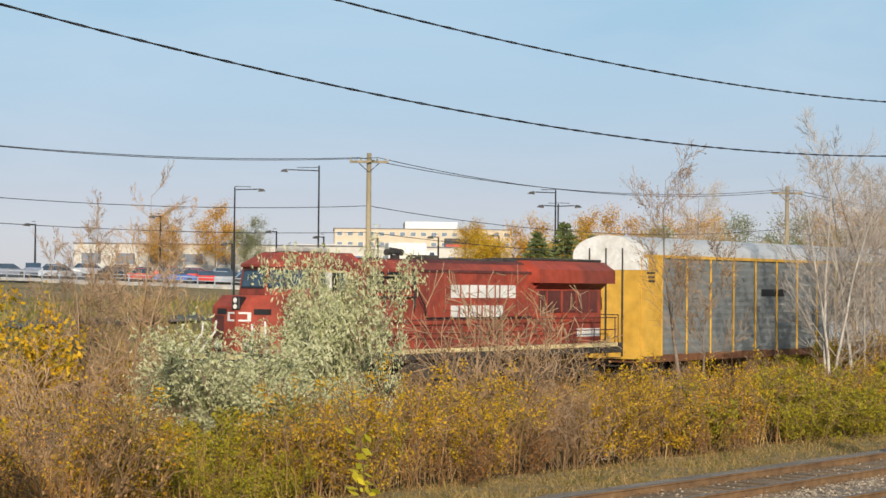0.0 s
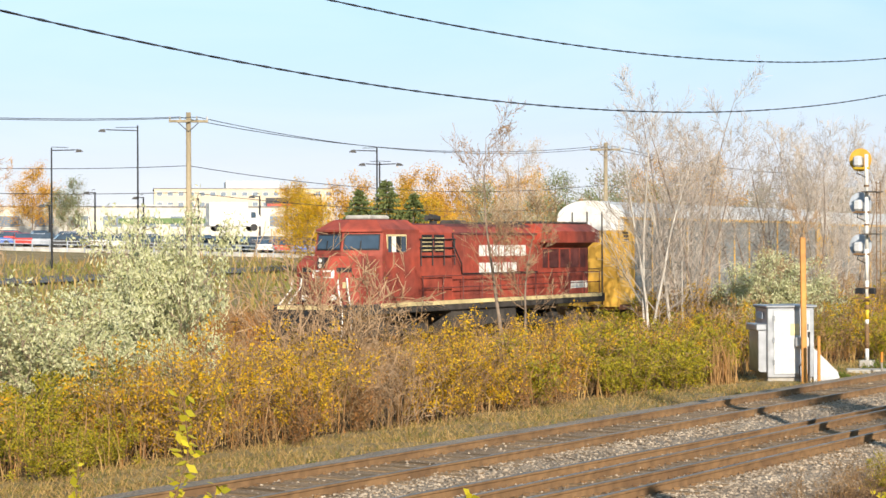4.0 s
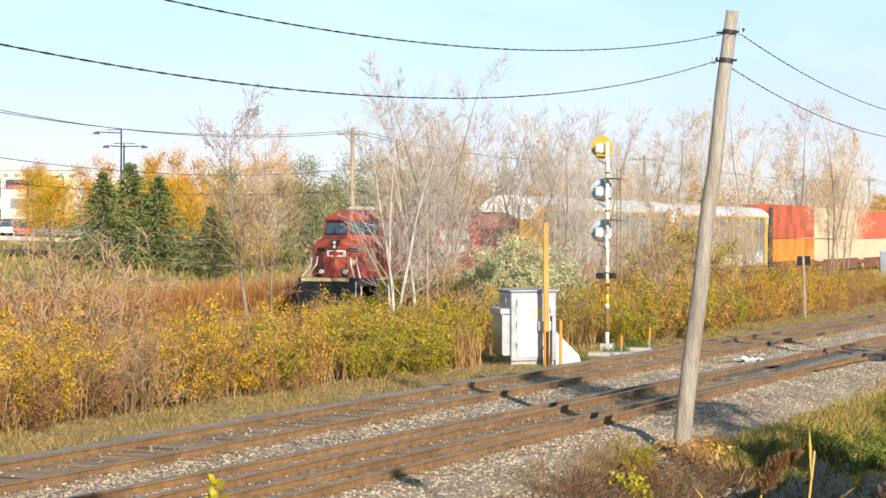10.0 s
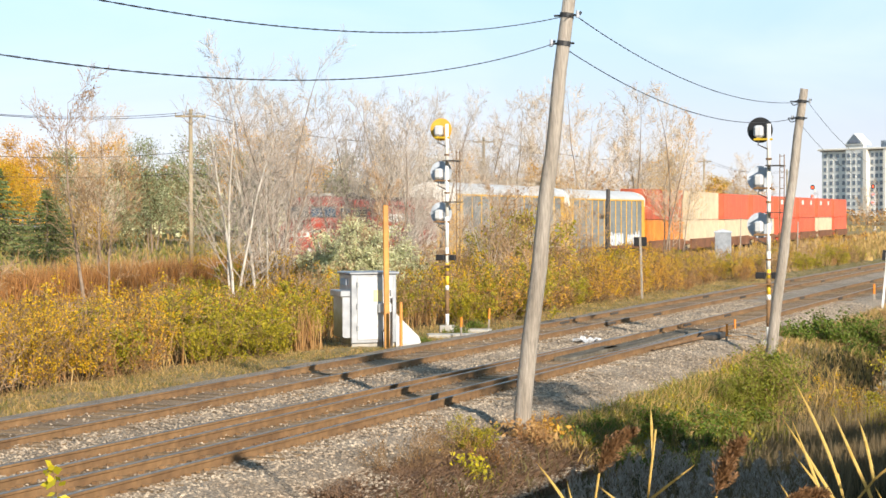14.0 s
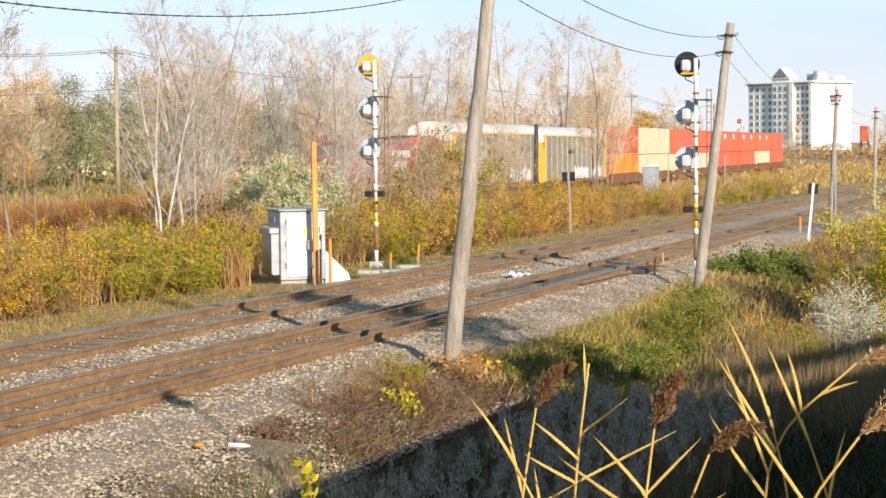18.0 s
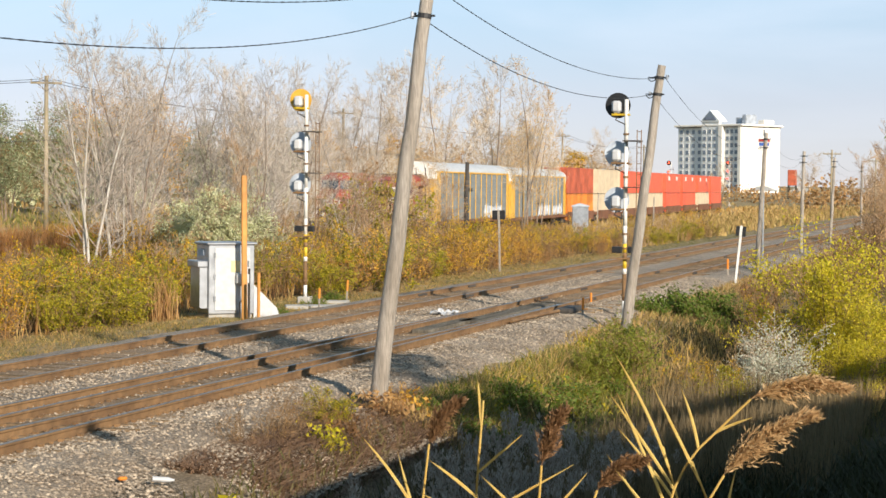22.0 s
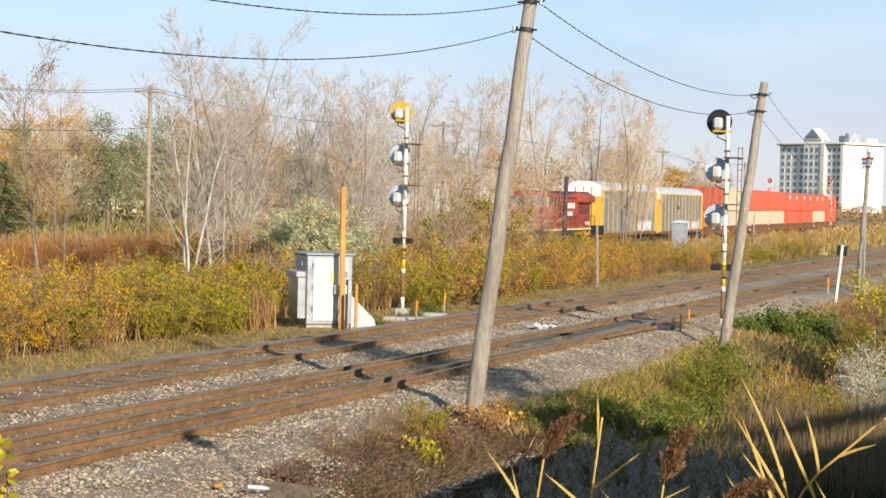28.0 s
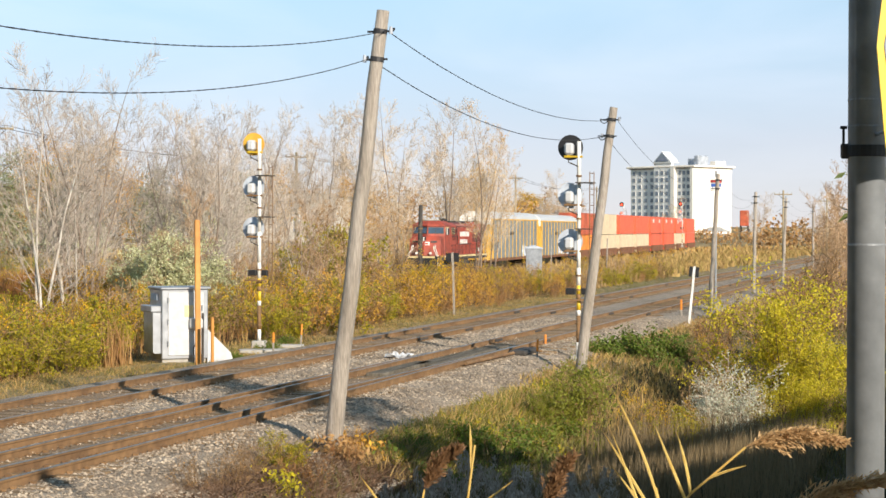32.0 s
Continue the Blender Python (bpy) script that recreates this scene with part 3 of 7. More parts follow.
stones("crib_stones", "ballast stones between the ties", -17.7, -12.4, 17, 60, 4500, 0.028, lambda x, y: bed(x, y) + 0.03, 6)


stones("spilled_stones", "ballast stones spilled down the bank", -10.8, -8.7, 13, 30, 12000, 0.029, lambda x, y: np.maximum(ground_z(x, y) + uneven(x, y) + 0.02, bed(x, y)), 7)


# ---- plants ----
def seg_mesh(name, segs, material, sides=3):
    """Branches from rows of start, end and the two radii."""
    S = np.asarray(segs, float)
    thin = S[S[:, 8] <= 1] if S.shape[1] > 8 else S[:0]
    S = S[S[:, 8] > 1] if S.shape[1] > 8 else S
    p, q, r0, r1 = S[:, :3], S[:, 3:6], S[:, 6], S[:, 7]
    d = q - p
    d /= np.linalg.norm(d, axis=1, keepdims=True) + 1e-9
    a = np.where(np.abs(d[:, 2:3]) < 0.9, np.array([[0, 0, 1.0]]), np.array([[1.0, 0, 0]]))
    u = np.cross(d, a)
    u /= np.linalg.norm(u, axis=1, keepdims=True)
    w = np.cross(d, u)
    ang = np.arange(sides) * 2 * np.pi / sides
    ring = u[:, None] * np.cos(ang)[None, :, None] + w[:, None] * np.sin(ang)[None, :, None]
    V = np.concatenate([p[:, None] + ring * r0[:, None, None], q[:, None] + ring * r1[:, None, None]], 1)
    i = np.arange(sides)
    F = np.stack([i, (i + 1) % sides, sides + (i + 1) % sides, sides + i], 1)
    F = F[None] + (np.arange(len(S)) * 2 * sides)[:, None, None]
    V, F = V.reshape(-1, 3), F.reshape(-1, 4)
    if len(thin):
        # the finest twigs are slim tapering blades
        d = thin[:, 3:6] - thin[:, :3]
        w = np.cross(d, np.random.default_rng(len(thin)).normal(0, 1, d.shape))
        w /= np.linalg.norm(w, axis=1, keepdims=True) + 1e-9
        a, b = w * thin[:, 6:7] * 1.25, w * thin[:, 7:8] * 1.25
        T = np.stack([thin[:, :3] - a, thin[:, :3] + a, thin[:, 3:6] + b, thin[:, 3:6] - b], 1).reshape(-1, 3)
        F = np.concatenate([F, np.arange(len(T)).reshape(-1, 4) + len(V)])
        V = np.concatenate([V, T])
    return raw_mesh(name, V, F, material)


def leaf_mesh(name, P, size, material, rng, aspect=0.5, droop=0.3, axis=None):
    """Leaves: pointed four-cornered blades, one at each place."""
    P = np.asarray(P, float)
    n = len(P)
    d = rng.normal(0, 1, (n, 3)) if axis is None else axis + rng.normal(0, 0.35, (n, 3))
    d[:, 2] -= droop
    d /= np.linalg.norm(d, axis=1, keepdims=True)
    w = np.cross(d, rng.normal(0, 1, (n, 3)))
    w /= np.linalg.norm(w, axis=1, keepdims=True) + 1e-9
    s = size * rng.uniform(0.6, 1.4, (n, 1))
    V = np.stack([P, P + d * s * 0.5 + w * s * aspect * 0.5, P + d * s, P + d * s * 0.5 - w * s * aspect * 0.5], 1)
    F = np.arange(n * 4).reshape(n, 4)
    return raw_mesh(name, V.reshape(-1, 3), F, material)


def branch(rng, p, d, length, r, depth, out, tips, kids, bend=0.12, up=0.1, spread=0.6, steps=3, shrink=0.6):
    """Grow one limb in steps, with side limbs."""
    p, d = np.array(p, float), np.array(d, float)
    if depth == 0:
        steps = 1
    for k in range(steps):
        d = d + rng.normal(0, bend, 3) + np.array([0, 0, up])
        d /= np.linalg.norm(d)
        q = p + d * length / steps
        ra, rb = r * (1 - k / steps * 0.75), r * (1 - (k + 1) / steps * 0.75)
        out.append((*p, *q, ra, rb, depth))
        if depth > 0:
            for _ in range(kids[depth - 1] if k else max(0, kids[depth - 1] - 2)):
                o = np.cross(d, rng.normal(0, 1, 3))
                o /= np.linalg.norm(o) + 1e-9
                e = d * (1 - spread) + o * spread
                at = p + (q - p) * rng.random()
                branch(rng, at, e / np.linalg.norm(e), length * shrink * rng.uniform(0.6, 1.1) * (1 - 0.25 * k / steps), rb * 0.6, depth - 1, out, tips, kids, bend, up, spread, max(2, steps - 1), shrink)
        p = q
        tips.append(tuple(p))
        if depth == 0:
            tips.append(tuple(p - d * length * 0.45))


def tall_tree(rng, h, stems=1, lean=0.08, limbs=26, first=0.25, limb_len=0.26, thick=0.012, kids=(4, 4), up=0.16, spread=0.5, rise=0.55):
    """Trunk rows, twig rows and tips of a bare tree with rising limbs."""
    trunk, twig, tips = [], [], []
    for s in range(stems):
        hs = h * (1 if s == 0 else rng.uniform(0.65, 0.95))
        p = np.array([rng.normal(0, 0.35) * (s > 0), rng.normal(0, 0.35) * (s > 0), -0.25])
        d = np.array([rng.normal(0, lean + 0.05 * (s > 0)), rng.normal(0, lean + 0.05 * (s > 0)), 1.0])
        n = 12
        pts = [p]
        for k in range(n):
            d = d + rng.normal(0, 0.05, 3) * np.array([1, 1, 0.2])
            d /= np.linalg.norm(d)
            pts.append(pts[-1] + d * (hs + 0.25) / n)
        R = [max(0.006, thick * hs * (1 - k / n) ** 0.8) for k in range(n + 1)]
        for k in range(n):
            trunk.append((*pts[k], *pts[k + 1], R[k], R[k + 1]))
        for j in range(limbs):
            f = first + (1 - first) * (j + rng.random()) / limbs
            k = min(n - 1, int(f * n))
            at = pts[k] + (pts[k + 1] - pts[k]) * (f * n - k)
            a = rng.uniform(0, 6.28)
            e = np.array([math.cos(a) * spread * 1.6, math.sin(a) * spread * 1.6, rise])
            e /= np.linalg.norm(e)
            branch(rng, at, e, hs * limb_len * (1.15 - f * 0.75) * rng.uniform(0.7, 1.2), max(0.008, R[k] * 0.33), 2, twig, tips, kids, 0.07, up * 0.6, 0.42, 4, 0.52)
    return trunk, twig, tips


def make_tree(name, label, seed, h, bark, twigm, leaf=None, leaf_n=0, leaf_size=0.1, leaf_low=0.0, twig_min=0.006, category="tree", group="", **kw):
    rng = np.random.default_rng(seed)
    trunk, twig, tips = tall_tree(rng, h, **kw)
    tw = np.array(twig)
    tw[:, 6:8] = np.maximum(tw[:, 6:8], twig_min)
    t = thing(name, label, category, group=group)
    for k in range(0, len(trunk), 12):
        rows = trunk[k:k + 12]
        part("trunk", Geo().pipe([r[:3] for r in rows] + [rows[-1][3:6]], [r[6] for r in rows] + [rows[-1][7]], 7), bark, t, smooth=True)
    part("crown", seg_mesh("crown", tw, twigm, 3), None, t)
    if leaf:
        tp = np.array(tips)
        tp = tp[tp[:, 2] > leaf_low * h]
        P = tp[rng.integers(0, len(tp), leaf_n)] + rng.normal(0, 0.12 if leaf_n < 5000 else 0.42, (leaf_n, 3))
        part("foliage", leaf_mesh("foliage", P, leaf_size, leaf, rng, 0.7), None, t)
    return t


def make_shrub(name, label, seed, h, w, stems, twigm, leaf, leaf_n, leaf_size, twig_min=0.005, aspect=0.6, kids=(2, 3), category="shrub", leafy_from=0.1, bend=0.14, clump=0.35):
    """Many stems from one root, thin twigs, leaves at the twigs' ends."""
    rng = np.random.default_rng(seed)
    out, tips = [], []
    for s in range(stems):
        a = rng.uniform(0, 6.28)
        r = w * 0.28 * rng.random() ** 0.5
        d = np.array([math.cos(a) * w / h * 0.45 * rng.random(), math.sin(a) * w / h * 0.45 * rng.random(), 1.0])
        branch(rng, (math.cos(a) * r, math.sin(a) * r, -0.15), d / np.linalg.norm(d), h * rng.uniform(0.55, 0.95), 0.007 + 0.003 * h, 2, out, tips, kids, bend, 0.05, 0.5, 4, 0.5)
    o = np.array(out)
    o[:, 6:8] = np.maximum(o[:, 6:8], twig_min)
    t = thing(name, label, category)
    part("crown", seg_mesh("crown", o, twigm, 3), None, t)
    if leaf_n:
        tp = np.array(tips)
        tp = tp[tp[:, 2] > leafy_from * h]
        tp = tp[rng.random(len(tp)) < clump]
        P = tp[rng.integers(0, len(tp), leaf_n)] + rng.normal(0, 0.04 + 0.015 * h, (leaf_n, 3))
        P[:, 2] = np.maximum(P[:, 2], 0.03)
        part("foliage", leaf_mesh("foliage", P, leaf_size, leaf, rng, aspect), None, t)
    return t


def stand(ob, x, y, s=1.0, turn=0.0, dz=0.0):
    """Set a plant on the ground."""
    ob.matrix_basis = Matrix.Translation((x, y, float(ground_z(x, y)) + dz)) @ Matrix.Rotation(turn, 4, "Z") @ Matrix.Diagonal((s, s, s, 1))
    return ob


def again(ob, x, y, s=1.0, turn=0.0, dz=0.0):
    m = Matrix.Translation((x, y, float(ground_z(x, y)) + dz)) @ Matrix.Rotation(turn, 4, "Z") @ Matrix.Diagonal((s, s, s, 1))
    c = copy_thing(ob, m)
    c.matrix_basis = m
    return c


def blades(name, label, X, Y, hgt, width, material, seed, lean=0.25, zf=None, cat="grass"):
    """Upright grass blades of two faces, as one mesh."""
    rng = np.random.default_rng(seed)
    n = len(X)
    Z = (zf or ground_z)(X, Y) - 0.03
    P = np.stack([X, Y, Z], -1)
    a = rng.uniform(0, 6.28, n)
    w = np.stack([np.cos(a), np.sin(a), 0 * a], -1) * (width * rng.uniform(0.6, 1.3, n))[:, None]
    h = hgt * rng.uniform(0.45, 1.25, n)
    d = np.stack([rng.normal(0, lean, n), rng.normal(0, lean, n), np.ones(n)], -1) * h[:, None]
    bend = np.stack([rng.normal(0, lean, n), rng.normal(0, lean, n), -0.1 * np.ones(n)], -1) * h[:, None] * 0.6
    V = np.stack([P - w, P + w, P + d * 0.55 + w * 0.7, P + d * 0.55 - w * 0.7, P + d + bend], 1)
    k = np.arange(n)[:, None] * 5
    v = V.reshape(-1, 3)
    f4 = (k + np.array([[0, 1, 2, 3]])).tolist()
    f3 = (k + np.array([[3, 2, 4]])).tolist()
    me = bpy.data.meshes.new(name)
    me.from_pydata(v.tolist(), [], f4 + f3)
    me.materials.append(material)
    return tagged(new(name, me), label, cat, kind="stuff")


# ---- leaning wooden poles and the twisted cables ----
def pole(base, top, r0, r1, label, group="leaning pole line"):
    t = thing("wooden_pole", label, "pole", group=group)
    b, q = Vector(base), Vector(top)
    n = 12
    g = Geo().pipe([b.lerp(q, k / n) + Vector((0.012 * math.sin(k * 1.7), 0.01 * math.cos(k * 2.3), 0)) for k in range(n + 1)], [(r0 + (r1 - r0) * k / n) * (1 + 0.02 * math.sin(k * 2.9)) for k in range(n + 1)], 14)
    part("shaft", g, M_POLE, t, "cracked grey timber shaft", smooth=True)
    ax = (q - b).normalized()
    for f, s in ((0.955, 1), (0.895, -1)):
        p = b.lerp(q, f)
        part("bracket", Geo().tube(p + Vector((-0.2 * s - 0.02, 0, 0)), p + Vector((0.2 * s + 0.02, 0, 0)), 0.018).tube(p + Vector((0.2 * s, 0, 0)), p + Vector((0.2 * s, 0.12, 0.05)), 0.025), M_CABLE, t, "iron bracket")
        part("insulator", Geo().tube(p + Vector((0.2 * s, -0.05, -0.05)), p + Vector((0.2 * s, -0.05, 0.07)), 0.035, 0.025, 8), M_SIGNALGREY, t)
        part("clamp_band", Geo().tube(p - ax * 0.04, p + ax * 0.04, r1 + 0.012, None, 12), M_CABLE, t)
    return t


POLES = [((-10.0, -2.0, 1.0), (-9.6, -2.0, 7.27)), ((-10.18, 30.4, -0.75), (-9.33, 30.6, 6.95)), ((-9.8, 49.9, -0.7), (-8.92, 50.0, 6.53)), ((-10.78, 84.5, -0.5), (-10.44, 84.5, 5.76)),
         ((-11.3, 107.5, -0.5), (-11.2, 107.5, 5.4)), ((-11.6, 128.5, -0.5), (-11.4, 128.5, 5.4)), ((-12.0, 160, -0.5), (-12.0, 160, 5.4))]
for k, (b, q) in enumerate(POLES):
    pole(b, q, 0.15 if k < 3 else 0.11, 0.105 if k < 3 else 0.085, "grey weathered leaning wooden pole beside the tracks")


def cable(name, p, q, sag, r, twist, label, n=60, group="twisted cables"):
    """A hanging pair of wires wound round one another, or one wire."""
    p, q = Vector(p), Vector(q)
    g = Geo()
    L = (q - p).length
    m = max(n, int(L * 6)) if twist else n
    for ph in ((0, math.pi) if twist else (0,)):
        pts = []
        for k in range(m + 1):
            f = k / m
            c = p.lerp(q, f) - Vector((0, 0, 4 * sag * f * (1 - f)))
            a = ph + f * L / 0.55 * 2 * math.pi
            pts.append(c + (Vector((math.cos(a), 0, math.sin(a))) * r * 1.0 if twist else Vector()))
        g.line(pts, r, 4)
    return solid(name, g, M_CABLE, label, "cable", group, smooth=True)


def on_pole(k, f):
    return Vector(POLES[k][0]).lerp(Vector(POLES[k][1]), f)


UP, LO = 0.955, 0.895
for k, sag in ((0, 1.45), (1, 0.5), (2, 0.9), (3, 0.5), (4, 0.4), (5, 0.5)):
    tw = k < 2
    cable("overhead_cable", on_pole(k, UP) + Vector((0.12, 0.1, 0)), on_pole(k + 1, UP) + Vector((0.12, -0.1, 0)), sag, 0.0056, tw, "black twisted overhead cable strung between wooden poles")
    cable("overhead_cable", on_pole(k, LO) + Vector((-0.12, 0.1, 0)), on_pole(k + 1, LO) + Vector((-0.12, -0.1, 0)), sag * (1.1 if k else 1.12), 0.0056, tw, "black twisted overhead cable strung between wooden poles")


# slack loops of cable tied off at the pole tops
for k in (2, 3):
    for f in (UP, LO):
        c = on_pole(k, f) + Vector((-0.14, -0.3, -0.03))
        solid("cable_loop", Geo().pipe([c + Vector((0.0, 0.26 * math.cos(a), 0.05 * math.sin(a) + 0.03 * math.cos(2 * a))) + Vector((-0.16 * math.cos(a), 0, 0)) for a in np.linspace(0, 6.0, 22)], 0.013, 5),
              M_CABLE, "slack loop of black cable tied at a pole top", "cable", "cable loops", smooth=True)


# ---- railway signals ----
def signal(x, y, z, h, disc, label, lit=None, front=False, s=1.0):
    t = thing("railway_signal", label, "railway signal", pose(x, y, z, 0, 0, 0) @ Matrix.Diagonal((s, s, s, 1)), "railway signals")
    part("base_plate", Geo().box(-0.2, 0.2, -0.2, 0.2, -0.2, 0.14, 0.03), M_CONCRETE, t, "concrete footing")
    cuts = [0.14, 0.5, 1.25, 1.4, 1.7, 1.85, 2.1, 2.6, h * 0.55, h * 0.8, h]
    tones = [M_WHITE, M_RUST, M_WHITE, M_YELLOWPAINT, M_RUST, M_YELLOWPAINT, M_WHITE, M_WHITE, M_WHITE, M_WHITE]
    for a, b, mm in zip(cuts, cuts[1:], tones):
        part("mast", Geo().tube((0, 0, a), (0, 0, b), 0.057 if mm is not M_RUST else 0.061, None, 12), mm, t, "painted mast section", smooth=True)
    heads = [h - 0.16, h - 1.52, h - 2.82]
    for k, hz in enumerate(heads):
        dm = disc if k == 0 else M_DISCGREY
        r = 0.36
        yd = 0.28 if not front else -0.28
        hd = part("signal_head", Geo().tube((-0.30, yd - 0.015, hz), (-0.30, yd + 0.015, hz), r, None, 28), dm, t, "round background disc")
        sg = -1 if not front else 1
        if not front:
            part("lamp_housing", Geo().box(-0.42, -0.16, -0.10, 0.24, hz - 0.22, hz + 0.12, 0.06), M_CAB, hd, "rounded lamp housing")
            part("hood", Geo().tube((-0.30, 0.3, hz), (-0.30, 0.62, hz), 0.13, 0.14, 14, False), M_BLACK, hd)
        else:
            part("hood", Geo().tube((-0.30, -0.3, hz + 0.02), (-0.30, -0.62, hz + 0.02), 0.15, 0.16, 14, False), M_BLACK, hd)
            if lit:
                part("lens", Geo().tube((-0.30, -0.33, hz), (-0.30, -0.31, hz), 0.13, None, 14), lit, hd, "glowing red lens")
        part("head_bracket", Geo().box(-0.42, 0.10, -0.05, 0.05, hz - 0.30, hz - 0.24, 0.01).box(-0.34, -0.26, -0.04, 0.04, hz - 0.28, hz - 0.16), M_RUST if k else M_YELLOWPAINT, t)
        part("conduit", Geo().line([(-0.25, 0.0, hz - 0.25), (-0.3, -0.02, hz - 0.42), (-0.12, -0.02, hz - 0.5), (-0.02, -0.06, hz - 0.55)], 0.018, 6), M_DARK, t)
        if k:
            part("service_platform", Geo().box(-0.05, 0.42, -0.3, 0.3, hz + 0.34, hz + 0.37), M_DARK, t)
    for a in (0.30, 0.42):
        part("ladder_rail", Geo().tube((a, 0.05, h - 4.3), (a, 0.05, h - 0.85), 0.014, None, 6), M_RUST, t)
    z0 = h - 4.2
    while z0 < h - 0.9:
        part("rung", Geo().tube((0.30, 0.05, z0), (0.42, 0.05, z0), 0.01, None, 5), M_RUST, t)
        z0 += 0.3
    zb = h - 4.22
    part("marker_box", Geo().box(-0.36, -0.09, -0.08, 0.08, zb - 0.09, zb + 0.09, 0.015), M_BLACK, t, "black marker light box")
    part("marker_box", Geo().box(0.09, 0.28, -0.08, 0.08, zb - 0.09, zb + 0.09, 0.015), M_BLACK, t, "black marker light box")
    part("step", Geo().box(-0.42, 0.2, -0.16, 0.16, zb - 0.26, zb - 0.22), M_RUST, t, "narrow rusty step")
    for zc in (0.62, 1.0, 1.95, 2.35, h - 2.2, h - 1.0):
        part("band", Geo().tube((0, 0, zc), (0, 0, zc + 0.05), 0.085, None, 12), M_RUST, t)
    return t


signal(-21.45, 57.1, -0.35, 6.5, M_DISC, "three-headed signal mast with faded yellow top disc")
signal(-10.5, 53.4, -0.35, 6.15, M_BLACK, "three-headed signal mast with black top disc")
RED = glow("red_signal_lamp", (1.0, 0.06, 0.02), 6.0)
signal(-46.3, 326, 0.4, 7.3, M_BLACK, "distant three-headed signal showing red lights", RED, True)
signal(-51.8, 300, 0.4, 6.9, M_BLACK, "distant signal mast showing a red light", RED, True)


# ---- signal cabinet, posts, pegs, boards ----
cabm = pose(-21.05, 50.0, -0.42, 0, 0, 41)
cab = thing("signal_cabinet", "silver aluminium equipment cabinet with side unit beside tracks", "cabinet", cabm)
part("body", Geo().box(-0.78, 0.55, -0.55, 0.55, 0.14, 2.06, 0.02), M_CABMETAL, cab, "bare aluminium case")
part("roof", Geo().box(-0.84, 0.62, -0.61, 0.61, 2.06, 2.13, 0.02), M_CABMETAL, cab)
part("plinth", Geo().box(-0.75, 0.5, -0.5, 0.5, 0.0, 0.14), M_CONCRETE, cab)
part("side_unit", Geo().prism([(-0.95, 0.30), (-0.78, 0.30), (-0.78, 1.55), (-1.0, 1.55), (-1.0, 0.34)], "y", -0.45, 0.40), M_CABMETAL, cab, "boxed cooling unit")
part("side_unit_hood", Geo().box(-1.08, -0.78, -0.5, 0.46, 1.44, 1.62, 0.02), M_CABMETAL, cab)
part("door", Geo().box(-0.60, 0.42, -0.575, -0.55, 0.24, 1.98, 0.01), M_CAB, cab, "flat cabinet door")
part("meter_box", Geo().box(-0.02, 0.34, -0.76, -0.575, 0.98, 1.26, 0.03), M_CAB, cab, "small grey meter box")
part("conduit", Geo().line([(0.2, -0.66, 0.98), (0.2, -0.66, 0.6), (0.1, -0.64, 0.45), (0.12, -0.64, 0.02)], 0.02, 8), M_DARK, cab)
part("conduit", Geo().line([(0.38, -0.62, 1.4), (0.38, -0.62, 0.02)], 0.03, 8), M_DARK, cab)
part("notice", Geo().box(-0.14, 0.12, -0.584, -0.577, 1.3, 1.62), M_CREAM, cab, "faded yellow notice")
part("access_hood", Geo().prism([(0.55, 0.0), (1.32, 0.0), (1.24, 0.28), (0.55, 0.95)], "y", -0.5, 0.1), M_CAB, cab, "sloped sheet metal hood")
part("vent", Geo().box(-0.82, -0.78, -0.2, 0.3, 1.75, 1.93, 0.01), M_SIGNALGREY, cab)
for zz in (0.5, 1.1, 1.7):
    part("hinge", Geo().box(-0.63, -0.58, -0.60, -0.55, zz, zz + 0.14), M_STEEL, cab)
part("handle", Geo().box(0.34, 0.38, -0.62, -0.575, 1.45, 1.62, 0.01), M_STEEL, cab)

solid("tall_marker_post", Geo().box(-0.075, 0.075, -0.05, 0.05, -0.3, 3.98, 0.02), M_ORANGEWOOD, "tall ochre painted timber post beside the cabinet", "post", m=pose(-20.3, 49.3, -0.42, 0, -0.5, 35))
solid("short_marker_post", Geo().tube((0, 0, -0.3), (0, 0, 1.33), 0.045, None, 10), M_ORANGEWOOD, "short ochre pipe post beside the cabinet", "post", m=pose(-19.6, 48.6, -0.4))
for n, (x, y, h, w) in enumerate([(-19.75, 53.75, 0.55, 0.05), (-20.2, 57.5, 0.62, 0.05), (-11.3, 51.6, 0.62, 0.05), (-12.0, 56.0, 0.5, 0.05), (-11.2, 78.7, 0.75, 0.07)]):
    peg = thing("survey_peg", "short wooden peg with fluorescent orange top", "peg", pose(x, y, float(ground_z(x, y)) + 0.12, 4 * (n % 3 - 1), 3 * (n % 2), 20 * n), "survey pegs")
    part("stake", Geo().box(-w / 2, w / 2, -w / 2, w / 2, -0.3, h * 0.45, 0.006), M_POLE, peg)
    part("painted_top", Geo().box(-w / 2, w / 2, -w / 2, w / 2, h * 0.45, h, 0.006), M_ORANGE, peg)

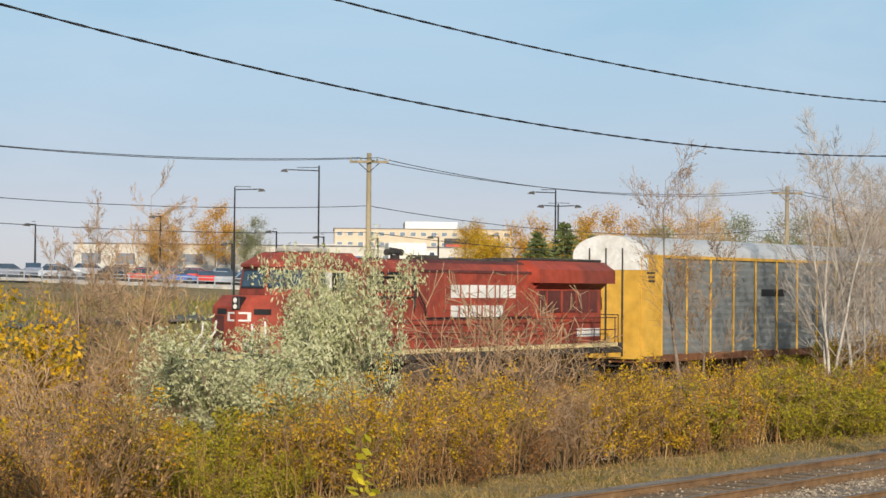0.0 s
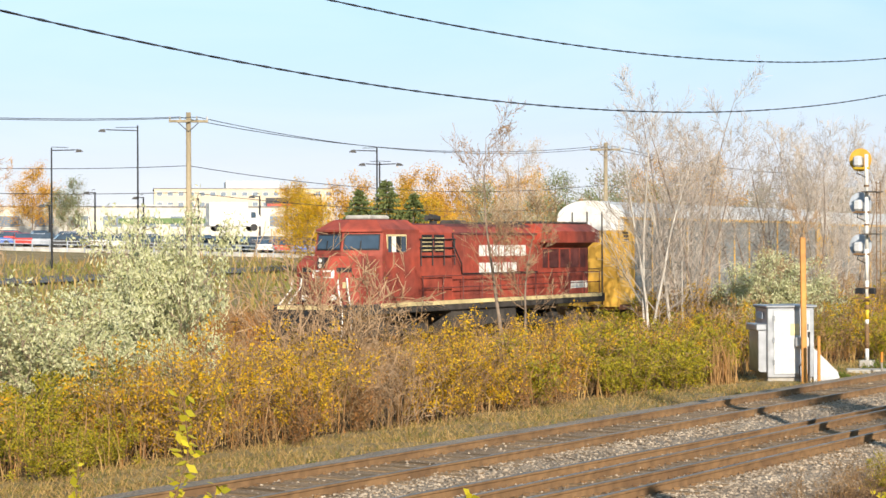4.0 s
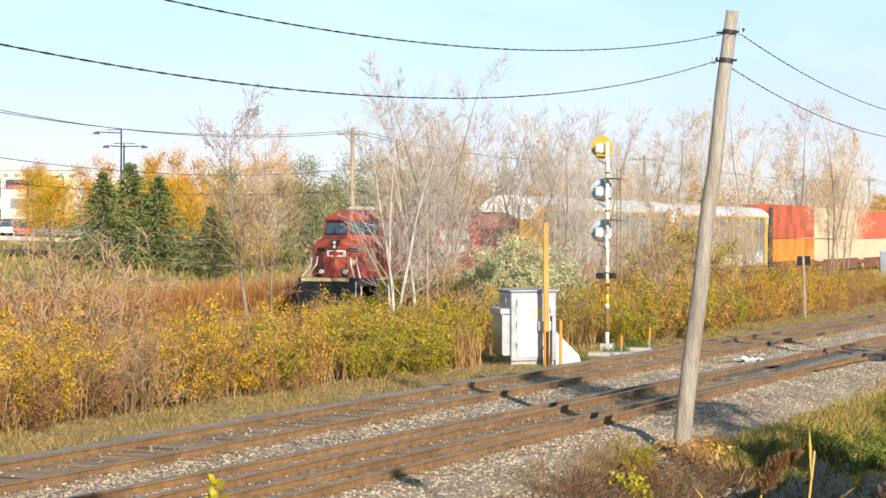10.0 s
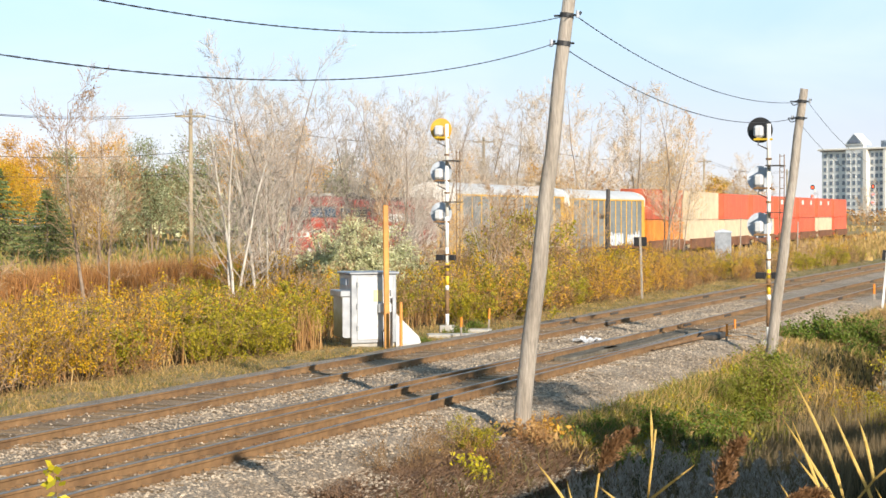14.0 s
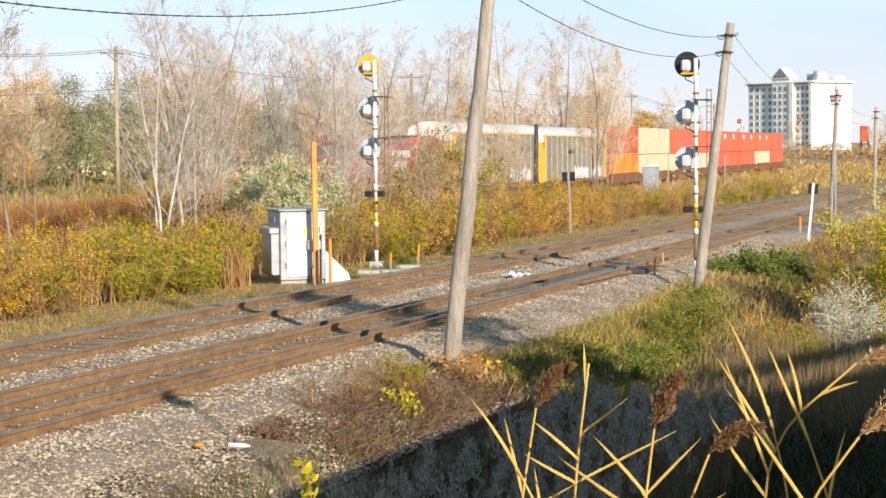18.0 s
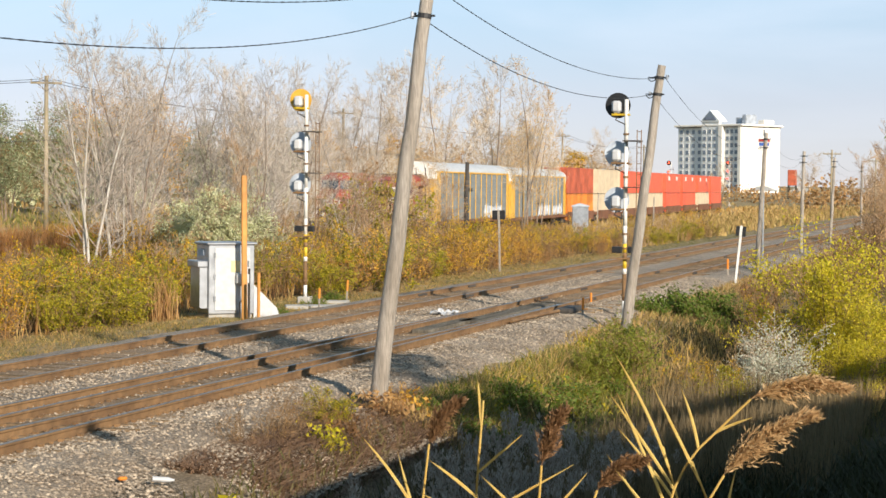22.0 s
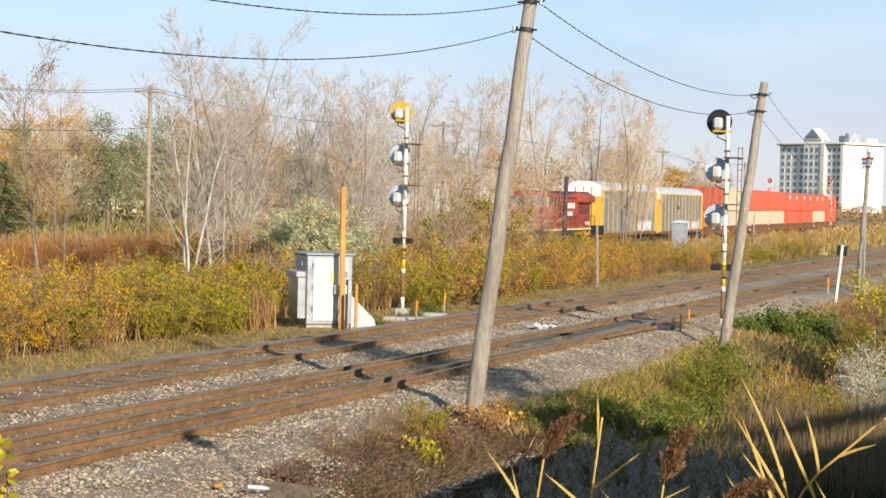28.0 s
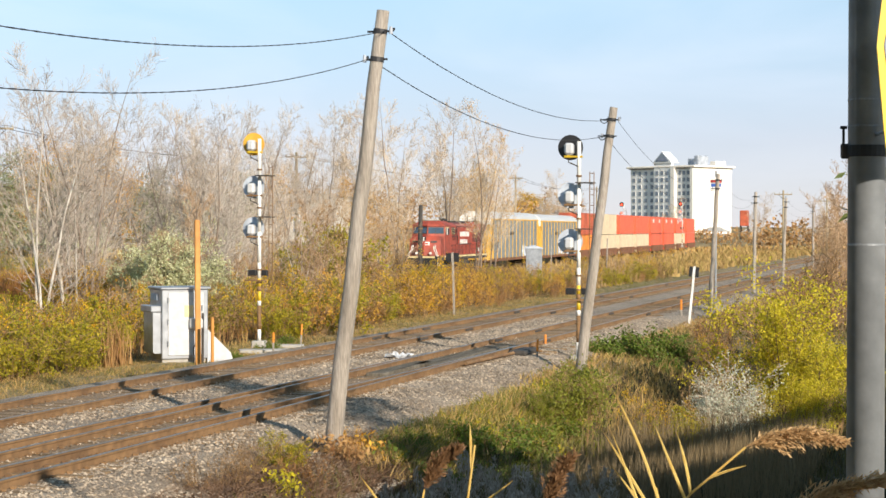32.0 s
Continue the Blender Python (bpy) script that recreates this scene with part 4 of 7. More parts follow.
for x, y, h, w, lean, mm, lab in ((-21.4, 80.9, 2.72, 0.58, -1.5, M_POLE, "grey marker board on a thin weathered wooden post"), (-10.5, 75.9, 2.3, 0.40, 5.5, M_WHITE, "dark marker board on a leaning white post")):
    s = thing("track_sign", lab, "sign", pose(x, y, -0.42, 0, lean, 0), "trackside boards")
    part("post", Geo().box(-0.045, 0.045, -0.03, 0.03, -0.2, h, 0.01), mm, s)
    part("board", Geo().box(-w / 2, w / 2, -0.045, -0.03, h - 0.42, h - 0.02, 0.012), M_BLACK, s, "dark board seen from the back")
    part("stiffener", Geo().box(-0.05, 0.05, -0.06, -0.045, h - 0.42, h - 0.02), mm, s)
    part("stiffener", Geo().box(-w / 2, w / 2, -0.058, -0.045, h - 0.25, h - 0.21), M_CABLE, s)


# ---- the freight train; local y runs back from the nose, x = +1.5 is the side that is seen ----
def wheelset(parent, y, r=0.46):
    ws = part("wheelset", Geo().tube((-0.8, 0, 0), (0.8, 0, 0), 0.09, None, 10), M_DARK, parent, m=pose(0, y, r))
    g = Geo()
    for s in (-1, 1):
        g.tube((s * 0.70, 0, 0), (s * 0.82, 0, 0), r, None, 24)
        for a in range(6):
            c, d = math.cos(a * 1.047), math.sin(a * 1.047)
            g.tube((s * 0.82, c * r * 0.55, d * r * 0.55), (s * 0.845, c * r * 0.55, d * r * 0.55), 0.05, None, 6)
    g2 = g.mesh("wheelset", M_DARK)
    bm = bmesh.new()
    bm.from_mesh(ws.data)
    bm.from_mesh(g2)
    bm.to_mesh(ws.data)
    bm.free()
    ws["r"] = r
    return ws


ROLLING = []


def bogie(parent, y, axles, r, wide=1.05):
    b = part("bogie", Geo().prism([(axles[0] - 0.7, 0.42), (axles[-1] + 0.7, 0.42), (axles[-1] + 0.55, 0.78), (axles[-1] - 0.3, 0.70), (0.5, 0.42 + 0.1), (-0.5, 0.52), (axles[0] + 0.3, 0.70), (axles[0] - 0.55, 0.78)], "x", 0.92, wide)
             .prism([(axles[0] - 0.7, 0.42), (axles[-1] + 0.7, 0.42), (axles[-1] + 0.55, 0.78), (axles[0] - 0.55, 0.78)], "x", -wide, -0.92).box(-0.9, 0.9, -0.3, 0.3, 0.5, 0.85), M_DARK, parent, "grimy bogie side frame", m=pose(0, y, 0))
    for a in axles:
        ROLLING.append((wheelset(b, a, r), r))
    for a in axles:
        part("axle_box", Geo().box(0.95, wide + 0.08, a - 0.16, a + 0.16, r - 0.16, r + 0.18, 0.03), M_DARK, b)
    return b


def blocks(parent, name, x, y0, y1, z0, z1, widths, material, label):
    """A line of plain upright blocks where lettering stands."""
    total = sum(widths) + 0.22 * (len(widths) - 1)
    k, y = (y1 - y0) / total, y0
    for w in widths:
        part(name, Geo().box(x, x + 0.006, y, y + w * k, z0, z1), material, parent, label)
        y += (w + 0.22) * k


loco = thing("locomotive", "red six-axle diesel freight locomotive with sooty roof", "locomotive")
part("underframe", Geo().box(-1.48, 1.48, 0.75, 21.7, 1.22, 1.60, 0.03), M_DARK, loco, "dark steel underframe")
for s in (-1, 1):
    part("sill_stripe", Geo().box(s * 1.495 - 0.008, s * 1.495 + 0.008, 3.2, 21.3, 1.46, 1.61), M_CREAM, loco, "worn cream sill stripe")
part("fuel_tank", Geo().prism([(-1.35, 1.22), (-1.4, 0.6), (-1.0, 0.32), (1.0, 0.32), (1.4, 0.6), (1.35, 1.22)], "y", 8.4, 13.6), M_DARK, loco, "dark fuel tank")
# nose and cab
nose_low = [(-1.40, 1.98), (0, 1.50), (1.40, 1.98), (1.40, 3.4), (-1.40, 3.4)]
nose_mid = [(-1.38, 2.02), (0, 1.54), (1.38, 2.02), (1.38, 3.4), (-1.38, 3.4)]
nose_top = [(-1.24, 2.30), (0, 1.86), (1.24, 2.30), (1.24, 3.4), (-1.24, 3.4)]
cab_low = [(-1.49, 3.30), (0, 2.82), (1.49, 3.30), (1.49, 5.9), (-1.49, 5.9)]
cab_top = [(-1.45, 3.44), (0, 2.98), (1.45, 3.44), (1.45, 5.9), (-1.45, 5.9)]
cab_brow = [(-1.46, 3.34), (0, 2.86), (1.46, 3.34), (1.46, 5.9), (-1.46, 5.9)]
cab_roof = [(-0.95, 3.75), (0, 3.42), (0.95, 3.75), (0.95, 5.9), (-0.95, 5.9)]


def rings_geo(rings):
    """A closed hull through rings of five corners each."""
    v = [(a, b, z) for r, z in rings for a, b in r]
    n = len(rings)
    return Geo().add(v, [tuple(range(5))[::-1], tuple(range(5 * n - 5, 5 * n))] + [(r * 5 + i, r * 5 + (i + 1) % 5, r * 5 + 5 + (i + 1) % 5, r * 5 + 5 + i) for r in range(n - 1) for i in range(5)])


part("nose", rings_geo([(nose_low, 1.6), (nose_mid, 3.0), (nose_top, 3.34)]), M_LOCO, loco, "full-width red nose with a shallow prow")
part("cab", rings_geo([(cab_low, 1.6), (cab_low, 3.38), (cab_top, 4.20), (cab_brow, 4.22), (cab_brow, 4.30), (cab_roof, 4.66)]), M_LOCO, loco, "red cab with faceted roof and swept windscreens")
part("cab_roof_skin", rings_geo([([(a * 0.98, b + 0.03) for a, b in cab_roof], 4.64), ([(a * 0.94, b + 0.06) for a, b in cab_roof], 4.685)]), M_LOCODIRT, loco, "sooty top of the cab roof")


def on_face(a, b, c, d, u0, u1, v0, v1, proud=0.012):
    """A thin plate on the face a b c d (bottom left, bottom right, top right, top left)."""
    a, b, c, d = map(Vector, (a, b, c, d))
    n = (b - a).cross(d - a).normalized() * proud
    P = [a.lerp(b, u).lerp(d.lerp(c, u), v) for u, v in ((u0, v0), (u1, v0), (u1, v1), (u0, v1))]
    return Geo().add([p - n * 0.3 for p in P] + [p + n for p in P], [(0, 3, 2, 1), (4, 5, 6, 7), (0, 1, 5, 4), (1, 2, 6, 5), (2, 3, 7, 6), (3, 0, 4, 7)])


C = [Vector((a, b, 3.38)) for a, b in cab_low]
T = [Vector((a, b, 4.20)) for a, b in cab_top]
for i, j, u0, u1 in ((0, 1, 0.10, 0.93), (1, 2, 0.07, 0.90)):
    fr = part("window_frame", on_face(C[i], C[j], T[j], T[i], u0 - 0.03, u1 + 0.03, 0.20, 0.92, 0.014), M_BLACK, loco)
    part("pane", on_face(C[i], C[j], T[j], T[i], u0, u1, 0.27, 0.85, 0.028), M_GLASS, fr, "blue tinted windscreen")
    part("wiper", on_face(C[i], C[j], T[j], T[i], 0.45, 0.48, 0.2, 0.62, 0.045), M_BLACK, fr)
NL = [Vector((a, b, 1.6)) for a, b in nose_low]
NM = [Vector((a, b, 3.0)) for a, b in nose_mid]
for i, j, e, w in ((0, 1, 0.66, 0.94), (1, 2, 0.06, 0.34)):
    part("number_board", on_face(NL[i], NL[j], NM[j], NM[i], 0.40 if i else 0.22, 0.78 if i else 0.60, 0.83, 0.95, 0.02), M_BLACK, loco, "dark number board")
    part("emblem_block", on_face(NL[i], NL[j], NM[j], NM[i], e, w, 0.68, 0.72, 0.012), M_WHITE, loco, "plain white emblem shape on the nose")
    part("emblem_block", on_face(NL[i], NL[j], NM[j], NM[i], e, w, 0.84, 0.88, 0.012), M_WHITE, loco, "plain white emblem shape on the nose")
    part("emblem_block", on_face(NL[i], NL[j], NM[j], NM[i], e if i == 0 else w - 0.08, e + 0.08 if i == 0 else w, 0.68, 0.88, 0.013), M_WHITE, loco, "plain white emblem shape on the nose")
part("crest_plate", on_face(NL[1], NL[2], NM[2], NM[1], 0.55, 0.70, 0.42, 0.58, 0.012), M_CREAM, loco, "small cream shield plate")
part("nose_door", on_face(NL[0], NL[1], NM[1], NM[0], 0.12, 0.52, 0.05, 0.80, 0.018), M_LOCODIRT, loco, "dark nose door")
for s in (-1, 1):
    fr = part("side_window_frame", Geo().box(s * 1.43 - 0.05, s * 1.43 + 0.05, 3.62, 5.0, 3.42, 4.12, 0.02), M_CREAM, loco, "pale side window frame")
    for y0, y1, mm in ((3.70, 3.92, M_GLASS), (3.96, 4.22, M_WHITE), (4.26, 4.56, M_BLACK), (4.60, 4.92, M_GLASS)):
        part("side_pane", Geo().box(s * 1.49 - 0.008, s * 1.49 + 0.008, y0, y1, 3.47, 4.05), mm, fr, "open sliding window" if mm is M_WHITE else "")
part("cab_roof_unit", Geo().box(-0.55, 0.55, 3.9, 5.3, 4.66, 4.84, 0.06), M_CONCRETE, loco, "pale roof air conditioner")
part("headlight", Geo().box(-0.15, 0.15, 1.50, 1.85, 2.90, 3.30, 0.03), M_BLACK, loco, "twin headlight panel")
for zz in (3.0, 3.19):
    part("headlight_lens", Geo().tube((0, 1.505, zz), (0, 1.485, zz), 0.075, None, 14), M_WHITE, loco)
for s in (-0.62, 0.62):
    part("ditch_light", Geo().tube((s, 1.50, 1.86), (s, 1.36, 1.86), 0.10, 0.11, 14), M_WHITE, loco, "round ditch light")
# plough and pilot coloured black for the shadow lying on them
part("plow", Geo().prism([(-1.45, 0.25), (1.45, 0.25), (1.4, 0.95), (0.6, 1.1), (-0.6, 1.1), (-1.4, 0.95)], "y", 0.45, 0.62), M_BLACK, loco, "snow plough coloured black for its shadow")
part("pilot", Geo().box(-1.45, 1.45, 0.55, 0.9, 0.95, 1.62, 0.04), M_BLACK, loco)
part("front_sill_stripe", Geo().box(-1.2, 1.2, 0.535, 0.55, 1.45, 1.6), M_CREAM, loco, "cream stripe on the front platform")
part("coupler", Geo().box(-0.15, 0.15, 0.0, 0.6, 0.75, 1.0, 0.04).box(-0.2, 0.2, -0.05, 0.2, 0.68, 1.06, 0.05), M_DARK, loco)
for s in (-1, 1):
    for yy, up in ((0.72, 0.0), (1.30, 0.06)):
        part("handrail", Geo().pipe([(s * 1.44, yy, 0.5), (s * 1.44, yy + 0.02, 1.42), (s * 1.02, yy + 0.42, 2.15 + up), (s * 0.98, yy + 0.44, 2.5 + up)], 0.032, 6), M_WHITE, loco, "white zigzag handrail")
    for zz in (0.4, 0.7, 1.0, 1.3):
        part("step", Geo().box(s * 1.2 - 0.26, s * 1.2 + 0.26, 0.85, 1.3, zz, zz + 0.03), M_DARK, loco)
        part("step", Geo().box(s * 1.2 - 0.26, s * 1.2 + 0.26, 21.2, 21.65, zz, zz + 0.03), M_DARK, loco)
# hood
part("blower_hood", Geo().prism([(-1.3, 1.6), (-1.3, 4.2), (-0.95, 4.5), (0.95, 4.5), (1.3, 4.2), (1.3, 1.6)], "y", 5.9, 8.6), M_LOCO, loco, "red equipment hood")
part("engine_hood", Geo().prism([(-1.12, 1.6), (-1.12, 4.2), (-0.85, 4.45), (0.85, 4.45), (1.12, 4.2), (1.12, 1.6)], "y", 8.6, 16.1), M_LOCO, loco, "red engine hood")
part("hood_top", Geo().prism([(-0.86, 4.45), (-0.7, 4.56), (0.7, 4.56), (0.86, 4.45)], "y", 6.0, 16.0), M_LOCODIRT, loco, "sooty hood top")
part("radiator_wing", Geo().prism([(-1.5, 3.82), (-1.5, 4.3), (-1.0, 4.62), (1.0, 4.62), (1.5, 4.3), (1.5, 3.82)], "y", 15.9, 21.1), M_LOCO, loco, "overhanging radiator housing")
part("radiator_top", Geo().box(-0.95, 0.95, 16.0, 21.0, 4.62, 4.72, 0.03), M_DARK, loco, "black radiator grilles")
part("radiator_body", Geo().prism([(-1.12, 1.6), (-1.12, 3.6), (-1.4, 3.84), (1.4, 3.84), (1.12, 3.6), (1.12, 1.6)], "y", 16.1, 20.7), M_LOCO, loco)
part("radiator_screen", Geo().box(1.12, 1.15, 16.4, 20.4, 2.75, 3.55, 0.01), M_LOCODIRT, loco, "dark intake screen")
for yy in (16.9, 17.9, 18.9, 19.8):
    part("screen_bar", Geo().box(1.15, 1.17, yy - 0.04, yy + 0.04, 2.75, 3.55), M_LOCO, loco)
for yy in (6.35, 7.25):
    vt = part("side_vent", Geo().box(1.29, 1.315, yy, yy + 0.75, 3.45, 4.12, 0.01), M_BLACK, loco, "square side vent")
    for k in range(4):
        part("slat", Geo().box(1.31, 1.33, yy + 0.03, yy + 0.72, 3.52 + k * 0.15, 3.56 + k * 0.15), M_CREAM, vt)
for yy in np.arange(8.9, 16.0, 0.88):
    part("hood_door", Geo().box(1.118, 1.132, yy, yy + 0.82, 1.75, 4.1, 0.006), M_LOCO, loco, "hinged hood door")
part("exhaust", Geo().box(-0.35, 0.35, 10.4, 11.4, 4.5, 4.72, 0.04), M_DARK, loco, "sooty exhaust stack")
part("horn", Geo().box(-0.1, 0.1, 9.2, 9.5, 4.5, 4.7, 0.02).tube((0.1, 9.0, 4.78), (0.1, 9.6, 4.78), 0.05, 0.11, 10).tube((-0.1, 9.6, 4.78), (-0.1, 9.0, 4.78), 0.05, 0.11, 10).tube((0, 9.7, 4.86), (0, 9.1, 4.86), 0.04, 0.09, 10), M_DARK, loco, "black air horn cluster")
blocks(loco, "letter_block", 1.132, 11.0, 14.9, 3.28, 3.72, [1.2, 1, 1, 1, 1, 0.45, 1, 1], M_WHITE, "white painted block of the side lettering")
blocks(loco, "letter_block", 1.132, 11.0, 14.1, 2.62, 3.02, [1, 1, 1, 0.45, 0.9, 0.45, 1], M_WHITE, "white painted block of the side lettering")
blocks(loco, "letter_block", 1.482, 4.15, 5.55, 2.62, 2.95, [1, 1, 1, 1], M_WHITE, "white painted number block")
for s in (-1, 1):
    for yy in np.arange(6.2, 21.3, 1.5):
        part("railing_post", Geo().tube((s * 1.44, yy, 1.6), (s * 1.44, yy, 2.55), 0.02, None, 6), M_LOCODIRT, loco)
    for zz in (2.1, 2.55):
        part("railing_bar", Geo().tube((s * 1.44, 6.1, zz), (s * 1.44, 21.3, zz), 0.02, None, 6), M_LOCODIRT, loco)
for xx in (-1.4, -0.5, 0.5, 1.4):
    part("end_railing", Geo().tube((xx, 21.5, 1.6), (xx, 21.5, 2.65), 0.02, None, 6), M_DARK, loco)
part("end_railing", Geo().tube((-1.4, 21.5, 2.65), (1.4, 21.5, 2.65), 0.02, None, 6), M_DARK, loco)
part("emblem", Geo().box(1.132, 1.138, 19.0, 20.6, 1.85, 2.15), M_WHITE, loco, "small white emblem block")
for yy in (4.4, 17.9):
    bogie(loco, yy, (-1.9, 0, 1.9), 0.53, 1.2)
# black pipe rails round the equipment hood and the stepped line behind them
for zz in (3.95, 3.62, 3.30):
    part("hood_rail", Geo().pipe([(1.36, 6.1, zz), (1.36, 8.75, zz)], 0.028, 6), M_BLACK, loco, "black pipe rail")
for yy in (6.2, 7.05, 7.9, 8.7):
    part("hood_rail_post", Geo().tube((1.36, yy, 2.95), (1.36, yy, 3.97), 0.024, None, 6), M_BLACK, loco)
part("hood_edge", Geo().pipe([(1.32, 8.6, 4.2), (1.32, 8.7, 3.7), (1.32, 9.3, 3.0), (1.16, 9.6, 2.6), (1.15, 15.9, 2.6)], 0.03, 6), M_BLACK, loco, "black stepped pipe along the hood")
part("roof_edge_line", Geo().box(1.11, 1.15, 8.7, 15.9, 4.12, 4.22, 0.01), M_LOCODIRT, loco, "sooty roof edge")
for yy in (11.8, 13.4, 14.8):
    part("roof_hatch", Geo().box(-0.6, 0.6, yy, yy + 1.0, 4.54, 4.64, 0.03), M_DARK, loco, "dark roof hatch")
# black strip stands in for the shade beneath the radiator wing
part("wing_shadow_gap", Geo().box(1.12, 1.16, 16.2, 20.6, 3.62, 3.8, 0.01), M_BLACK, loco, "black strip painted for the shade under the radiator wing")
for yy in np.arange(9.4, 15.8, 1.76):
    part("grab_iron", Geo().line([(1.14, yy, 2.3), (1.2, yy, 2.3), (1.2, yy + 0.4, 2.3), (1.14, yy + 0.4, 2.3)], 0.012, 4), M_LOCODIRT, loco)


def autorack(label, sprayed):
    c = thing("autorack_car", label, "freight car", group="freight train")
    part("underframe", Geo().box(-1.5, 1.5, 0.5, 27.2, 0.85, 1.15, 0.02), M_RUSTCAR, c, "rusty side sill")
    L0, L1 = 0.35, 27.35
    arc = [(1.5 * math.cos(a), 5.02 + 0.78 * math.sin(a)) for a in np.linspace(0, math.pi, 15)]
    part("roof", Geo().prism(arc, "y", L0 + 0.25, L1 - 0.25), M_RACKROOF, c, "pale ribbed curved roof")
    for yy in np.arange(L0 + 1.8, L1 - 1, 2.05):
        part("roof_rib", Geo().prism([(a * 1.006, 5.02 + (b - 5.02) * 1.02) for a, b in arc], "y", yy - 0.05, yy + 0.05), M_RACKROOF, c)
    for e, (ya, yb) in enumerate(((L0, L0 + 0.28), (L1 - 0.28, L1))):
        end = part("end_wall", Geo().prism([(-1.5, 1.0), (1.5, 1.0), (1.5, 4.45), (-1.5, 4.45)], "y", ya, yb), M_RACKYEL, c, "yellow end doors")
        part("end_cap", Geo().prism([(1.52, 4.45)] + [(a * 1.015, b + 0.01) for a, b in arc] + [(-1.52, 4.45)], "y", ya - 0.02, yb + (0.35 if e == 0 else 0.02)), M_WHITE, end, "white upper end panel")
        for xx in (-0.75, 0.0, 0.75):
            part("door_seam", Geo().box(xx - 0.03, xx + 0.03, ya - 0.04 if e == 0 else yb, ya if e == 0 else yb + 0.04, 1.1, 5.3), M_DARK, end)
        part("ladder", Geo().line([(1.53, ya + 0.1, 1.0), (1.53, ya + 0.1, 4.9)], 0.02, 4), M_RACKYEL, end)
    for s in (-1, 1):
        part("corner_panel", Geo().box(s * 1.49 - 0.02, s * 1.49 + 0.02, L0 + 0.28, L0 + 1.75, 1.1, 5.02), M_RACKYEL, c, "yellow corner panel")
        part("corner_panel", Geo().box(s * 1.49 - 0.02, s * 1.49 + 0.02, L1 - 1.1, L1 - 0.28, 1.1, 5.02), M_RACKYEL, c, "yellow corner panel")
        part("top_chord", Geo().box(s * 1.5 - 0.04, s * 1.5 + 0.04, L0 + 0.28, L1 - 0.28, 4.94, 5.06), M_RACKYEL, c)
        edges = np.linspace(L0 + 1.75, L1 - 1.1, 13)
        zz = np.linspace(1.15, 4.94, 27)
        prof = [(s * (1.46 + (0.018 if k % 2 else 0.0)), z) for k, z in enumerate(zz)] + [(s * 1.43, 4.94), (s * 1.43, 1.15)]
        for a, b in zip(edges, edges[1:]):
            part("side_panel", Geo().prism(prof, "y", a + 0.05, b - 0.05), M_RACKGREY, c, "grey ribbed perforated panel")
        for a in edges:
            part("side_post", Geo().box(s * 1.5 - 0.03, s * 1.5 + 0.03, a - 0.04, a + 0.04, 1.1, 4.96, 0.01), M_RACKYEL, c, "yellow side post")
    rng = np.random.default_rng(len(sprayed) + int(sprayed[0][0]))
    for y0, y1, z1 in sprayed:
        y = y0
        while y < y1:
            w = rng.uniform(0.5, 0.95)
            h = rng.uniform(0.7, 1.0) * (z1 - 1.2)
            n = 11
            out = [(y + w * 0.5 + w * 0.55 * math.cos(a) * rng.uniform(0.75, 1.1), 1.2 + h * 0.5 + h * 0.55 * math.sin(a) * rng.uniform(0.75, 1.1)) for a in np.linspace(0, 5.7, n)]
            part("spray_paint", Geo().prism(out, "x", 1.486, 1.488 + 0.004 * rng.random()), M_GRAF, c, "pale sprayed paint shape")
            y += w * 0.8
    part("coupler", Geo().box(-0.15, 0.15, -0.2, 0.5, 0.7, 1.0, 0.04).box(-0.15, 0.15, 27.2, 27.75, 0.7, 1.0, 0.04), M_DARK, c)
    part("logo_block", Geo().box(1.486, 1.492, 10.7, 13.0, 3.45, 3.75), M_BLACK, c, "small dark emblem block")
    for k in range(3):
        part("stencil_bar", Geo().box(1.512, 1.518, 1.0 if k else 0.9, 1.5, 4.3 - k * 0.16, 4.38 - k * 0.16), M_BLACK, c, "small dark stencil line")
    for yy in (3.3, 24.4):
        bogie(c, yy, (-0.85, 0.85), 0.42)
    return c


rack1 = autorack("long grey autorack car with yellow posts and sprayed paint", [(17.6, 23.5, 2.5)])
rack2 = autorack("grey autorack car with yellow ends and sprayed paint", [(13.0, 19.0, 2.35), (20.5, 25.0, 2.4)])


def container(parent, name, y0, y1, z0, z1, material, label):
    """A box with folded side sheets, corner posts and rails."""
    n = int((y1 - y0 - 0.3) / 0.28)
    out = []
    for k in range(n + 1):
        y = y0 + 0.15 + (y1 - y0 - 0.3) * k / n
        out.append((1.22 - (0.035 if k % 2 else 0.0), y))
    out += [(-a, b) for a, b in reversed(out)]
    b = part(name, Geo().prism(out, "z", z0 + 0.06, z1 - 0.06), material, parent, label)
    fr = Geo()
    for s in (-1, 1):
        for zz in (z0, z1 - 0.1):
            fr.box(s * 1.2 - 0.03, s * 1.2 + 0.03, y0, y1, zz, zz + 0.1)
        for yy in (y0, y1 - 0.16):
            fr.box(s * 1.2 - 0.035, s * 1.2 + 0.035, yy, yy + 0.16, z0, z1)
    for yy in (y0, y1 - 0.1):
        fr.box(-1.2, 1.2, yy + 0.01, yy + 0.09, z0, z1)
    fr.box(-1.2, 1.2, y0, y1, z1 - 0.05, z1 - 0.01)
    part("corner_frame", fr, material, b)
    return b


